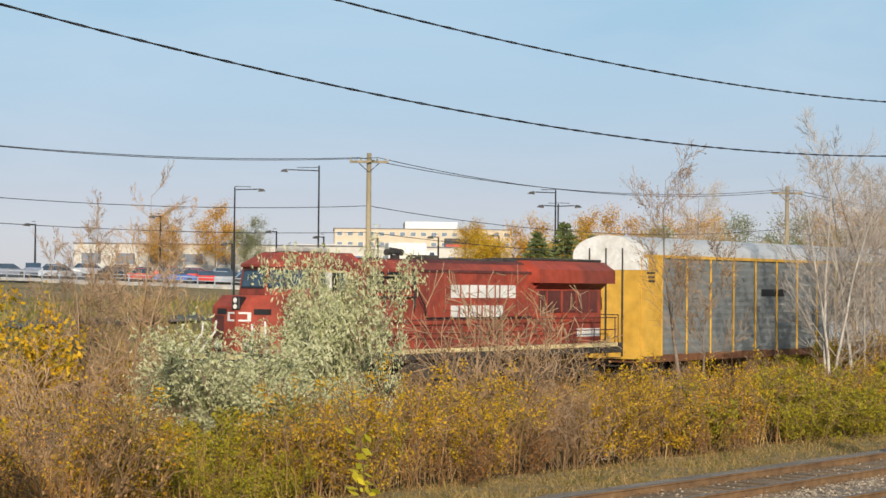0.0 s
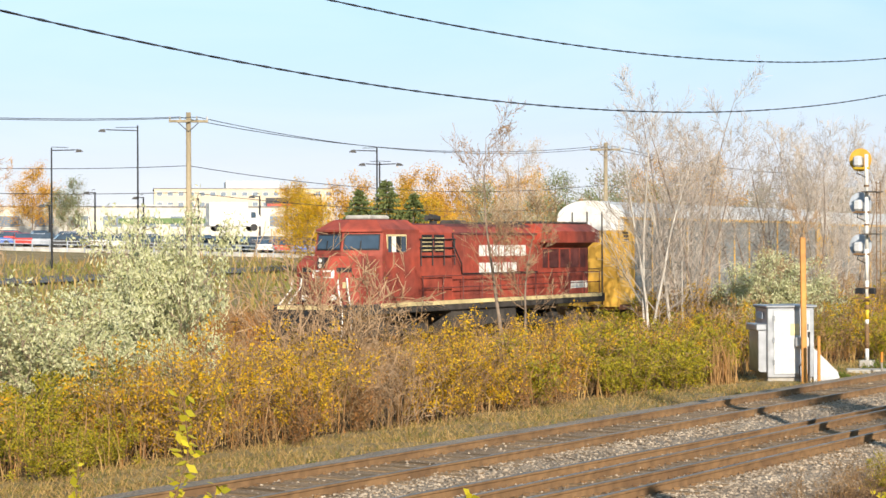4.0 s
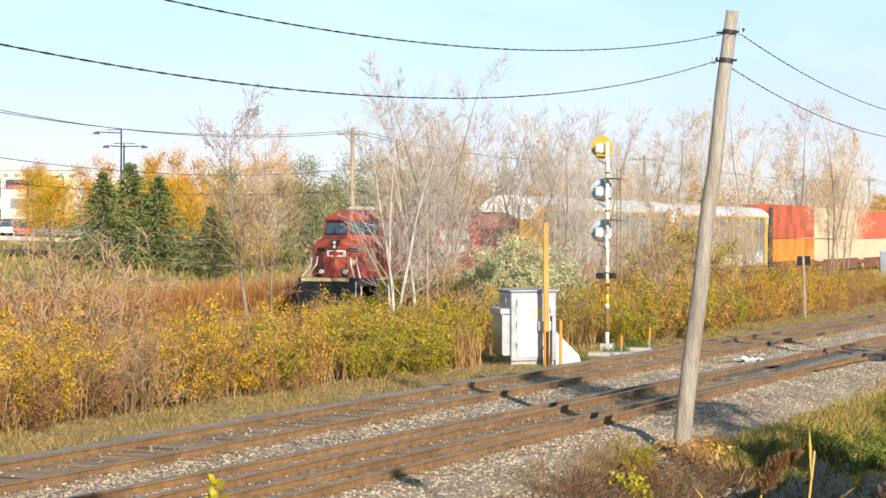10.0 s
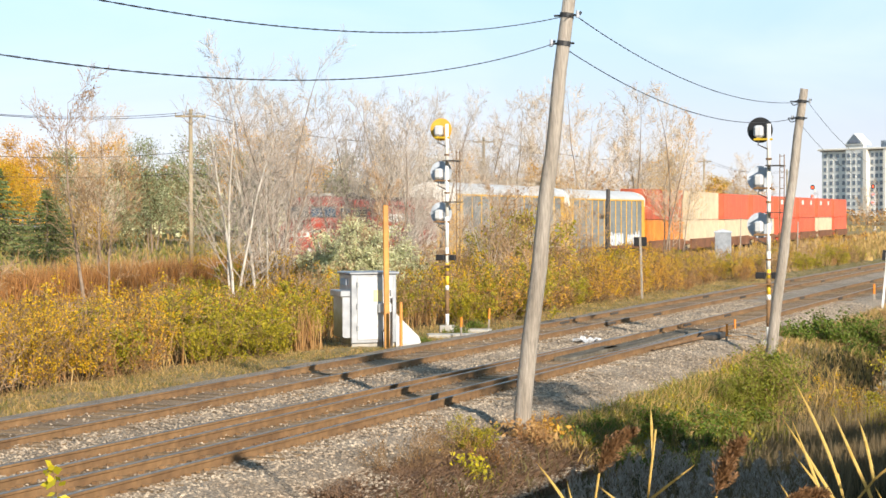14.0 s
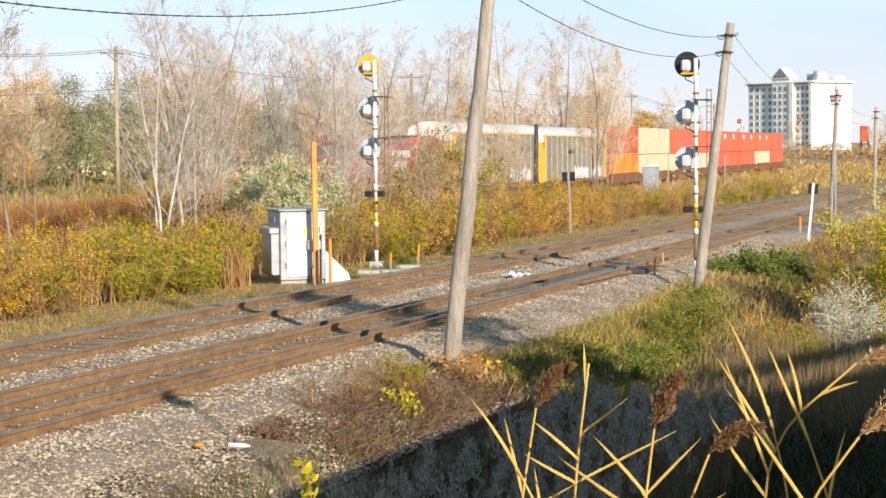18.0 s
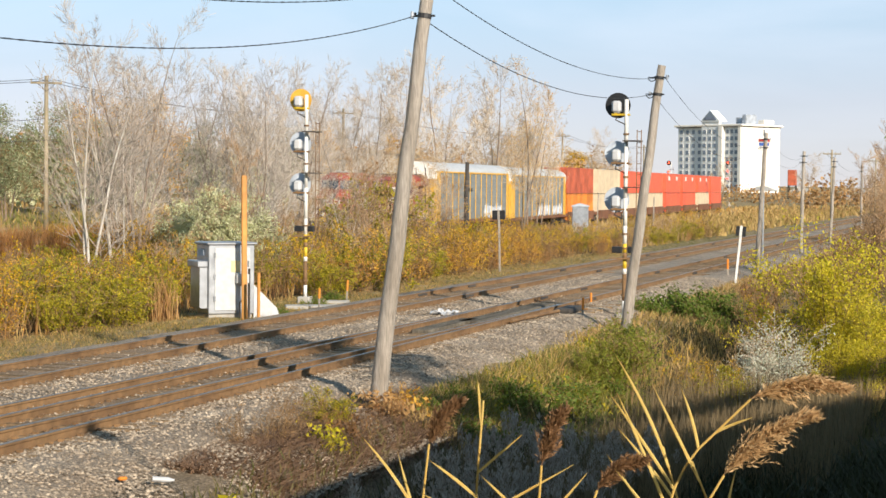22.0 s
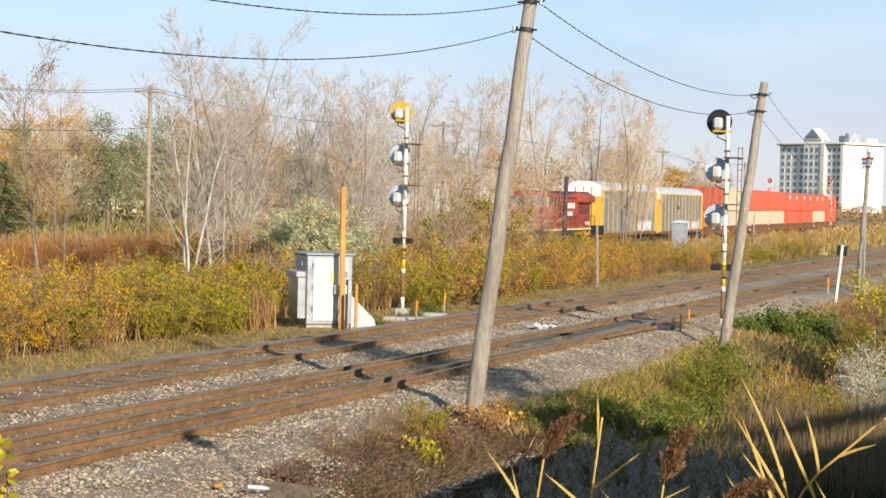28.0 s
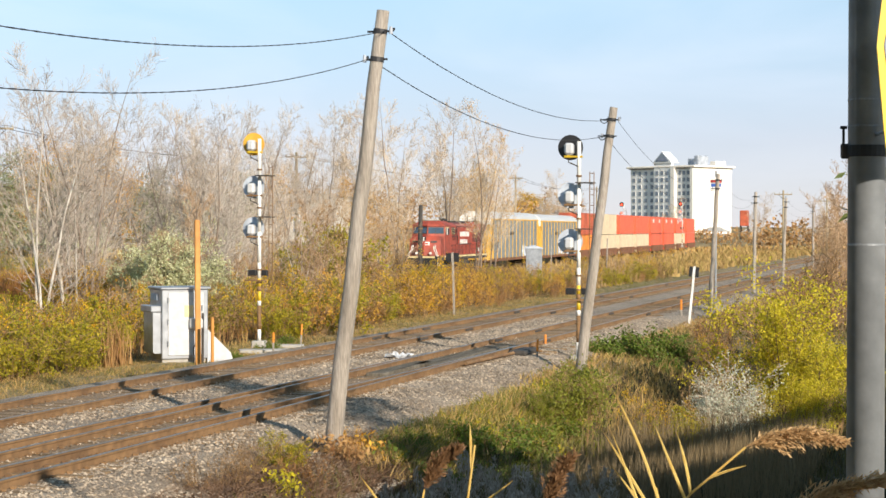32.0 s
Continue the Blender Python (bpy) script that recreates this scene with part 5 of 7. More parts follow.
def well_car(label, low, high, marked):
    c = thing("container_well_car", label, "freight car", group="freight train")
    part("side_sill", Geo().box(1.25, 1.45, 2.0, 17.3, 0.45, 1.45, 0.03), M_RUSTCAR, c, "rusty brown well side")
    part("side_sill", Geo().box(-1.45, -1.25, 2.0, 17.3, 0.45, 1.45, 0.03), M_RUSTCAR, c)
    part("well_floor", Geo().box(-1.25, 1.25, 2.0, 17.3, 0.4, 0.5), M_RUSTCAR, c)
    for a, b in ((0.3, 2.2), (17.1, 19.1)):
        part("end_platform", Geo().box(-1.3, 1.3, a, b, 0.95, 1.3, 0.03), M_RUSTCAR, c)
    container(c, "lower_container", 1.75 if low[1] > 14 else 3.4, 1.75 + low[1] if low[1] > 14 else 3.4 + low[1], 0.55, 3.35, low[0], low[2])
    up = container(c, "upper_container", 1.6, 17.75, 3.4, 6.2, high[0], high[2])
    if marked:
        part("mark_block", Geo().box(1.225, 1.232, 4.3, 6.2, 5.2, 5.8), M_WHITE, up, "white emblem block")
        part("mark_block", Geo().box(1.225, 1.232, 13.0, 14.6, 5.2, 5.8), M_WHITE, up, "white emblem block")
    for yy in (0.9, 18.4):
        bogie(c, yy, (-0.85, 0.85), 0.42)
    return c


R53 = (M_CRED, 16.15, "red corrugated container")
WELLS = [well_car("well car with rust-red container over orange one", (M_CORANGE, 16.0, "orange corrugated container"), (M_CRUST, 16.15, "rust-red corrugated container"), False),
         well_car("well car with two beige stacked containers", (M_CBEIGE, 16.0, "beige corrugated container"), (M_CBEIGE, 16.15, "beige corrugated container"), False),
         well_car("well car with red container over beige one", (M_CBEIGE, 16.0, "beige corrugated container"), R53, False),
         well_car("well car with red container over beige one", (M_CBEIGE, 16.0, "beige corrugated container"), R53, False),
         well_car("well car with two red stacked containers", R53, R53, True),
         well_car("well car with two red stacked containers", R53, R53, True),
         well_car("well car with red container over beige one", (M_CBEIGE, 16.0, "beige corrugated container"), R53, True),
         well_car("well car with two red stacked containers", R53, R53, False)]
TRAIN = [(loco, 0.0), (rack1, 22.55), (rack2, 50.25)] + [(w, 78.2 + 19.4 * k) for k, w in enumerate(WELLS)]


# ---- far things beyond the train ----
def slab_building(name, label, m, w, d, h, wall, floors, bays, roof=M_ROOFGREY, win=(0.5, 0.5), side_bays=0, parapet=0.6, z0=0.0, skip_floors=0):
    """A block with storeys of real window openings; local x along the front, front at y = 0."""
    t = thing(name, label, "building", m)
    part("wall", Geo().box(0, w, 0, d, -6, h), wall, t)
    part("roof", Geo().box(-0.3, w + 0.3, -0.3, d + 0.3, h, h + parapet * 0.4, 0.05), roof, t)
    fh = (h - z0) / floors
    bw = w / bays
    for i in range(skip_floors, floors):
        for k in range(bays):
            x0, z = (k + 0.5 - win[0] / 2) * bw, z0 + (i + 0.5 - win[1] / 2) * fh
            wd = part("window", Geo().box(x0, x0 + win[0] * bw, -0.12, 0.02, z, z + win[1] * fh), M_WHITE, t)
            part("pane", Geo().box(x0 + 0.1, x0 + win[0] * bw - 0.1, -0.15, -0.12, z + 0.1, z + win[1] * fh - 0.1), M_FARGLASS, wd)
    return t


# the hotel: windowed front greyed for shade, plain side in brighter sunlit stucco
hotel = thing("hotel", "tall cream hotel with a glazed gable and a plain bright side", "building", pose(-126.5, 748, 2.3, 0, 0, -33))
part("wall", Geo().box(0, 32, 0, 22, -6, 24), M_HOTELG, hotel, "stucco front greyed for its shade")
part("roof", Geo().box(-0.5, 32.5, -0.5, 22.5, 24.0, 24.4), M_ROOFGREY, hotel)
part("side_wall", Geo().box(32.0, 32.5, -0.6, 22, -6, 24.3), M_HOTELW, hotel, "blank stucco end wall, lighter for the sun on it")
part("cornice", Geo().box(-1.2, 33.6, -1.4, 23, 24.4, 25.2, 0.2), M_HOTELW, hotel)
part("bay", Geo().box(13.2, 22.0, -1.2, 0.0, -6, 26.2), M_HOTELG, hotel, "projecting central bay")
part("gable", Geo().prism([(12.8, 26.2), (22.4, 26.2), (21.4, 27.4), (17.6, 30.6), (13.8, 27.4)], "y", -1.5, 3), M_HOTELG, hotel, "pale peaked gable")
part("gable_glass", Geo().prism([(14.2, 26.8), (21.0, 26.8), (20.6, 27.5), (17.6, 30.4), (14.6, 27.5)], "y", -1.62, -1.5), M_FARGLASS, hotel, "glazed gable front")
part("sign", Geo().box(15.2, 20.0, -1.75, -1.62, 27.0, 28.0), M_GREYSIGN, hotel, "slate sign bar")
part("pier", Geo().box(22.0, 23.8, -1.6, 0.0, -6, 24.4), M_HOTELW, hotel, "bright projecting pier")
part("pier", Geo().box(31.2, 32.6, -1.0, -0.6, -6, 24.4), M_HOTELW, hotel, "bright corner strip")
for i in range(9):
    for x0, yf in ((1.0, 0.0), (4.1, 0.0), (7.2, 0.0), (10.3, 0.0), (14.0, -1.2), (16.6, -1.2), (19.2, -1.2), (24.4, 0.0), (26.6, 0.0), (28.8, 0.0)):
        wd = part("window", Geo().box(x0, x0 + 1.7, yf - 0.12, yf, 0.6 + i * 2.62, 2.35 + i * 2.62), M_WHITE, hotel)
        part("pane", Geo().box(x0 + 0.15, x0 + 1.55, yf - 0.16, yf - 0.12, 0.7 + i * 2.62, 2.2 + i * 2.62), M_FARGLASS, wd)
part("roof_plant", Geo().box(24, 29, 6, 12, 24.4, 28.0, 0.2), M_SIGNALGREY, hotel, "blue-grey rooftop machine")
part("roof_plant", Geo().box(29.5, 32, 3, 9, 24.4, 29.0, 0.4), M_SIGNALGREY, hotel, "blue-grey rooftop machine")
part("roof_plant", Geo().box(30, 33, 12, 18, 24.4, 27.0, 0.2), M_HOTELW, hotel)

mall = slab_building("office_building", "long tan low-rise building with pale roof structures", pose(-430.8, 487.2, 6.0, 0, 0, 42), 60, 30, 17.0, M_MALL, 5, 17, win=(0.55, 0.42), skip_floors=1)
part("penthouse", Geo().box(24, 42, 6, 20, 17, 19.8, 0.2), M_HOTELW, mall)
part("white_wing", Geo().box(-14, 6, -6, 20, -6, 11.5, 0.2), M_WAREHOUSE, mall, "pale lower wing")
part("sign_board", Geo().box(37, 47, -0.6, -0.2, 10.2, 14.0), M_BLACK, mall, "dark advertising board")
part("sign_board", Geo().box(37.6, 46.4, -0.8, -0.6, 10.6, 12.0), M_REDSIGN, mall, "red bar on the board")
part("canopy", Geo().box(30, 56, -8, 0, 4.2, 5.2, 0.1), M_HOTELW, mall)

lowshop = slab_building("low_store", "long low store with green front panels", pose(-330, 286, 6.0, 0, 0, 47), 90, 20, 6.5, M_WAREHOUSE, 1, 12, win=(0.6, 0.4))
part("fascia", Geo().box(50, 70, -0.4, 0.0, 2.8, 4.0), mat("green_fascia", (0.10, 0.17, 0.05), 0.6, var=0.1), lowshop, "green fascia")
slab_building("pale_store", "distant flat pale store building", pose(-330, 330, 6.0, 0, 0, 45), 60, 20, 6.0, M_WAREHOUSE, 1, 8, win=(0.4, 0.2))

wh = slab_building("warehouse", "long pale flat-roofed warehouse behind the trees", pose(-140, 232, 1.0, 0, 0, 12), 60, 30, 6.6, M_WAREHOUSE, 1, 6, win=(0.1, 0.5))
part("fascia", Geo().box(-0.4, 60.4, -0.5, 0, 5.7, 6.9), M_CONCRETE, wh)
for k in range(4):
    part("downpipe", Geo().box(8 + k * 13, 8.5 + k * 13, -0.3, 0, 0, 5.7), M_DARK, wh)

for k, (x, y, w) in enumerate([(*at_az(-7.2, 700), 9), (*at_az(-4.5, 680), 9), (*at_az(-6.0, 740), 8), (*at_az(-8.4, 720), 9)]):
    hs = thing("house", "small distant bungalow with pale hipped roof", "house", pose(x, y, 0.0, 0, 0, 8 * k - 8), "distant houses")
    part("wall", Geo().box(-w / 2, w / 2, 0, 7, -2, 1.6), M_CONCRETE, hs)
    part("roof", Geo().add([(-w / 2 - 0.5, -0.5, 2.2), (w / 2 + 0.5, -0.5, 2.2), (w / 2 + 0.5, 7.5, 2.2), (-w / 2 - 0.5, 7.5, 2.2), (-w / 2 + 2.6, 3.5, 4.0), (w / 2 - 2.6, 3.5, 4.0)], [(0, 3, 2, 1), (0, 1, 5, 4), (1, 2, 5), (2, 3, 4, 5), (3, 0, 4)]), M_CONCRETE, hs)
    for xx in (-w * 0.28, w * 0.22):
        part("window", Geo().box(xx - 0.8, xx + 0.8, -0.1, 0.0, 0.4, 1.6), M_FARGLASS, hs)
    part("door", Geo().box(-0.3, 0.6, -0.1, 0, -0.5, 1.7), M_BLACK, hs)
tank = thing("red_tower", "small distant red tower above the trees", "tower", pose(-65.5, 596, 0))
part("drum", Geo().box(-1.3, 1.3, -1.3, 1.3, 4.2, 9.0, 0.2), M_CRUST, tank)
for a, b in ((-1.1, -1.1), (1.1, -1.1), (1.1, 1.1), (-1.1, 1.1)):
    part("leg", Geo().tube((a, b, -1), (a, b, 4.4), 0.2), M_DARK, tank)

# parking area with cars, a fence and lamps
park = grid_mesh("car_park", np.linspace(-330, -150, 30), np.linspace(100, 330, 30), lambda x, y: ground_z(x, y) + 0.12, M_ASPHALT)
tagged(new("car_park", park), "grey asphalt car park beyond the field", "car park", kind="structure")
rd = [(-84 - 0.22 * (y - 60), y) for y in np.linspace(20, 330, 40)]
v = [(x + s, y, float(ground_z(x + s, y)) + 0.16) for x, y in rd for s in (-2.6, 2.6)]
tagged(new("road", raw_mesh("road", v, [(2 * i, 2 * i + 1, 2 * i + 3, 2 * i + 2) for i in range(len(rd) - 1)], M_ASPHALT)), "narrow grey service road across the field", "road", kind="structure")


def parked_car(seed, colour):
    c = thing("parked_car", "small parked car in " + colour[1], "car", group="parked cars")
    part("body", Geo().prism([(-2.2, 0.35), (2.2, 0.35), (2.25, 0.75), (1.5, 0.92), (-2.1, 0.95), (-2.25, 0.7)], "y", -0.88, 0.88), colour[0], c)
    part("cabin", Geo().prism([(-1.9, 0.93), (1.25, 0.93), (0.55, 1.42), (-1.35, 1.45)], "y", -0.8, 0.8), M_GLASS, c, "dark glazed cabin")
    part("roof", Geo().box(-1.35, 0.5, -0.72, 0.72, 1.42, 1.47, 0.02), colour[0], c)
    for xx in (-1.4, 1.4):
        for yy in (-0.9, 0.72):
            part("wheel", Geo().tube((xx, yy, 0.32), (xx, yy + 0.18, 0.32), 0.32, None, 12), M_BLACK, c)
    return c


CARCOL = [(M_WHITE, "white"), (M_GREYSIGN, "slate grey"), (M_SIGNALGREY, "silver"), (M_BLACK, "black"), (M_REDSIGN, "red"), (M_BLUESIGN, "blue")]
protos = [parked_car(k, c) for k, c in enumerate(CARCOL)]
rng = np.random.default_rng(21)
spots = []
for row, d in enumerate((205, 213, 222)):
    for az in np.arange(-52.5, -33.2, 0.78):
        if rng.random() < 0.72:
            a = radians(az + rng.normal(0, 0.08))
            spots.append((d * math.sin(a), d * math.cos(a)))
for k, (x, y) in enumerate(spots):
    m = pose(x, y, float(ground_z(x, y)) + 0.13, 0, 0, 50 + rng.normal(0, 4) + (90 if k % 3 == 0 else 0))
    p = protos[rng.integers(0, 6)]
    if k < 6:
        p = protos[k]
        p.matrix_basis = m
    else:
        copy_thing(p, m)
van = thing("white_van", "white box van on the car park", "van", pose(*(lambda a: (198 * math.sin(a), 198 * math.cos(a), 5.0))(radians(-39.2)), 0, 0, 52))
part("box", Geo().box(-2.6, 1.4, -1.0, 1.0, 0.5, 2.9, 0.08), M_WHITE, van)
part("cab", Geo().prism([(1.4, 0.5), (2.9, 0.5), (2.9, 1.2), (2.2, 2.1), (1.4, 2.1)], "y", -0.95, 0.95), M_WHITE, van)
part("windscreen", Geo().box(1.7, 2.2, -0.97, 0.97, 1.35, 1.95), M_GLASS, van)
for xx in (-1.7, 2.0):
    for yy in (-1.0, 0.8):
        part("wheel", Geo().tube((xx, yy, 0.38), (xx, yy + 0.2, 0.38), 0.38, None, 12), M_BLACK, van)
# fence and low wall along the car park
fence = thing("car_park_fence", "long low pale fence along the car park", "fence")
fp = [(196 * math.sin(radians(a)), 196 * math.cos(radians(a))) for a in np.arange(-53, -32, 0.5)]
for x, y in fp:
    part("post", Geo().box(x - 0.05, x + 0.05, y - 0.05, y + 0.05, float(ground_z(x, y)), float(ground_z(x, y)) + 1.15), M_SIGNALGREY, fence)
for zz in (0.35, 0.75, 1.1):
    part("rail", Geo().line([(x, y, float(ground_z(x, y)) + zz) for x, y in fp], 0.045, 4), M_SIGNALGREY, fence)
wall = Geo()
for (x, y), (x2, y2) in zip(fp, fp[1:]):
    z = float(ground_z(x, y))
    wall.add([(x, y, z - 0.5), (x2, y2, z - 0.5), (x2, y2, z + 0.4), (x, y, z + 0.4), (x - 0.2, y + 0.2, z - 0.5), (x2 - 0.2, y2 + 0.2, z - 0.5), (x2 - 0.2, y2 + 0.2, z + 0.4), (x - 0.2, y + 0.2, z + 0.4)], [(0, 1, 2, 3), (7, 6, 5, 4), (3, 2, 6, 7), (0, 3, 7, 4), (1, 5, 6, 2)])
solid("low_wall", wall, M_CONCRETE, "pale concrete kerb wall at the car park edge", "wall", kind="structure")


def street_lamp(az, d, ztop, arms, label="tall dark street lamp with cantilevered head"):
    x, y = at_az(az, d)
    z0 = float(ground_z(x, y))
    t = thing("street_lamp", label, "street lamp", pose(x, y, z0, 0, 0, -az), "street lamps")
    h = ztop - z0
    k = d / 130
    part("pole", Geo().tube((0, 0, 0), (0, 0, h), 0.075 * k, 0.05 * k, 8), M_BLACK, t)
    for s, L, dz in arms:
        part("arm", Geo().tube((0, 0, h - dz), (s * L, 0, h - dz + 0.05), 0.035 * k), M_BLACK, t)
        part("stay", Geo().tube((0, 0, h - dz + 0.22 * k), (s * L * 0.7, 0, h - dz + 0.2 * k), 0.02 * k), M_BLACK, t)
        part("lamp_head", Geo().prism([(s * L, h - dz - 0.12 * k), (s * (L + 0.5 * k), h - dz - 0.08 * k), (s * (L + 0.35 * k), h - dz + 0.06 * k), (s * (L + 0.05 * k), h - dz + 0.1 * k)], "y", -0.12 * k, 0.12 * k), M_BLACK, t, "shallow domed lamp head")
    return t


street_lamp(-41.96, 130, 11.5, [(-1, 2.1, 0.35)])
street_lamp(-44.44, 150, 11.0, [(1, 1.8, 0.2)])
street_lamp(-34.93, 150, 11.1, [(-1, 1.6, 0.3)])
street_lamp(-34.85, 165, 10.6, [(-1, 1.2, 0.2), (1, 1.4, 0.2)])
for az, d, zt in ((-43.2, 240, 10.2), (-41.8, 260, 10.1), (-46.6, 215, 11.0), (-50.2, 240, 10.7), (-51.3, 230, 11.9), (-44.5, 280, 9.5), (-40.2, 270, 10.2), (-38.4, 262, 10.3), (-37.6, 255, 9.6), (-36.6, 250, 10.2), (-35.8, 255, 9.5)):
    street_lamp(az, d, zt, [(-1, 0.6, 0.1)], "small dark car park lamp")


def utility_pole(az, d, ztop, r=0.16, label="tan wooden utility pole with crossarm and insulators"):
    x, y = at_az(az, d)
    z0 = float(ground_z(x, y))
    t = thing("utility_pole", label, "utility pole", pose(x, y, z0, 0, 0, -az), "utility poles")
    h = ztop - z0
    part("shaft", Geo().tube((0, 0, -0.3), (0, 0, h), r, r * 0.75, 10), M_UPOLE, t, smooth=True)
    part("crossarm", Geo().box(-0.95, 0.95, -0.2, -0.1, h - 0.5, h - 0.38, 0.01), M_UPOLE, t)
    part("brace", Geo().tube((-0.5, -0.15, h - 0.5), (0, -0.12, h - 0.95), 0.02).tube((0.5, -0.15, h - 0.5), (0, -0.12, h - 0.95), 0.02), M_DARK, t)
    for xx in (-0.9, -0.4, 0.4, 0.9):
        part("insulator", Geo().tube((xx, -0.15, h - 0.38), (xx, -0.15, h - 0.2), 0.05, 0.03, 8), M_CONCRETE, t)
    return Vector((x, y, ztop))


U = [utility_pole(-62, 80, 10.9), utility_pole(-40.48, 95, 9.95), utility_pole(-28.15, 120, 9.75), utility_pole(-19.5, 170, 10.0), utility_pole(-13.0, 260, 10.5), utility_pole(-10.6, 330, 10.5)]
for p, q in zip(U, U[1:]):
    for off, dz, sag in ((-0.6, -0.2, 0.9), (0.6, -0.25, 1.0), (0.0, -2.6, 0.8), (0.0, -3.9, 0.6)):
        cable("power_line", p + Vector((off, 0, dz)), q + Vector((off, 0, dz)), sag, 0.022, False, "thin dark power line between utility poles", 24, "power lines")
for az, d, zt in ((-5.15, 210, 7.5), (-3.9, 260, 7.5), (-11.4, 420, 11.0), (-1.5, 230, 8.0)):
    utility_pole(az, d, zt, 0.13, "distant grey wooden utility pole")
xs_, ys_ = at_az(-7.1, 95)
rs = thing("round_sign", "round red and white sign on a tall thin pole", "sign", pose(xs_, ys_, float(ground_z(xs_, ys_)), 0, 0, 7))
part("pole", Geo().tube((0, 0, 0), (0, 0, 6.6), 0.05), M_STEEL, rs)
part("disc", Geo().tube((0, -0.08, 6.0), (0, -0.05, 6.0), 0.3, None, 24), M_WHITE, rs)
part("red_bar", Geo().box(-0.27, 0.27, -0.1, -0.08, 6.02, 6.15), M_REDSIGN, rs)
part("red_bar", Geo().box(-0.24, 0.24, -0.1, -0.08, 5.82, 5.98), M_BLUESIGN, rs)

x, y = at_az(-15.85, 110)
bp = thing("dark_post", "tall blackened timber post in the weeds", "post", pose(x, y, float(ground_z(x, y)), 0, 0.6, 16))
part("shaft", Geo().pipe([(0, 0, -0.3), (0.02, 0, 2.0), (0.0, 0.01, 3.6), (0.02, 0, 4.67 - float(ground_z(x, y)))], [0.15, 0.14, 0.13, 0.115], 10), M_DARK, bp, "charred dark shaft", smooth=True)
part("cap_band", Geo().tube((0.02, 0, 3.9), (0.02, 0, 3.98), 0.14, None, 12), M_RUST, bp)
x, y = at_az(-12.45, 140)
gs = thing("trackside_hut", "small pale grey sheet-metal hut with ridged top", "hut", pose(x, y, float(ground_z(x, y)), 0, 0, 14))
hz = 2.1 - float(ground_z(x, y))
part("wall", Geo().box(-0.58, 0.58, -0.5, 0.5, -0.2, hz - 0.22, 0.02), M_CABMETAL, gs)
part("roof", Geo().prism([(-0.66, hz - 0.22), (0.66, hz - 0.22), (0.62, hz - 0.14), (0, hz + 0.04), (-0.62, hz - 0.14)], "y", -0.58, 0.58), M_SIGNALGREY, gs, "shallow ridged top")
part("door", Geo().box(-0.4, 0.4, -0.525, -0.5, 0.1, hz - 0.35, 0.01), M_CABMETAL, gs)
part("handle", Geo().box(0.28, 0.33, -0.56, -0.525, 1.0, 1.15), M_DARK, gs)
for az, d, top, rr in ((-11.95, 142, 2.9, 0.035), (-10.3, 150, 2.6, 0.05), (-18.6, 118, 1.9, 0.05)):
    x, y = at_az(az, d)
    solid("thin_post", Geo().tube((0, 0, -0.3), (0, 0, top - float(ground_z(x, y))), rr, None, 8), M_POLE, "thin weathered grey post beside the siding", "post", "siding posts", m=pose(x, y, float(ground_z(x, y)), 0, 1, 0))

# ---- things close to the camera ----
sp = thing("sign_pole", "galvanised steel sign pole with yellow and blue boards", "sign pole", pose(-0.29, 6.0, 1.3, 0, 0, 0))
part("pole", Geo().tube((0, 0, -0.4), (0, 0, 6.9), 0.057, None, 28), M_STEEL, sp, "galvanised steel tube", smooth=True)
part("top_board", Geo().box(-0.42, 0.42, -0.07, -0.055, 6.0, 6.85, 0.01), M_STEEL, sp, "bare back of the board at the pole top", m=pose(0, 0, 0, 0, 0, 40))
for zz in (2.0, 2.36, 2.44):
    part("weld_ring", Geo().tube((0, 0, zz), (0, 0, zz + 0.006), 0.0585, None, 28), M_STEEL, sp)
part("clamp", Geo().tube((0, 0, 2.27), (0, 0, 2.305), 0.061, None, 24).box(-0.078, -0.045, -0.02, 0.02, 2.265, 2.31, 0.004), M_DARK, sp, "dark pipe clamp")
part("clamp_bolt", Geo().tube((-0.07, 0, 2.31), (-0.07, 0, 2.36), 0.004).tube((-0.08, 0, 2.36), (-0.06, 0, 2.36), 0.005), M_DARK, sp)
part("clamp", Geo().tube((0, 0, 3.0), (0, 0, 3.05), 0.062, None, 24).box(-0.095, -0.05, -0.03, 0.03, 2.995, 3.055, 0.005), M_DARK, sp, "dark pipe clamp")
part("sign_arm", Geo().tube((0.03, -0.05, 2.335), (0.085, -0.345, 2.335), 0.005), M_STEEL, sp)
part("sign_arm", Geo().tube((0.03, -0.05, 2.86), (0.085, -0.345, 2.86), 0.005), M_STEEL, sp)
ys = part("yellow_board", Geo().prism([(-0.057, 2.57), (-0.052, 2.62), (0.0, 3.06), (0.052, 2.62), (0.057, 2.57), (0.034, 2.33), (0.004, 2.10), (-0.004, 2.10), (-0.034, 2.33)], "y", -0.003, 0.003), M_YELLOWPAINT, sp, "yellow diamond board with slate arrow", m=pose(0.095, -0.35, 0.0, 0, 0, 25))
part("arrow", Geo().prism([(-0.010, 2.707), (-0.014, 2.615), (0.036, 2.584), (0.036, 2.475), (-0.012, 2.495), (-0.012, 2.401), (-0.036, 2.574)], "y", -0.006, -0.003), M_GREYSIGN, ys, "slate arrow shape")
for zz in (2.30, 2.66):
    part("bolt", Geo().tube((0.0, -0.006, zz), (0.0, -0.002, zz), 0.005, None, 8), M_STEEL, ys)
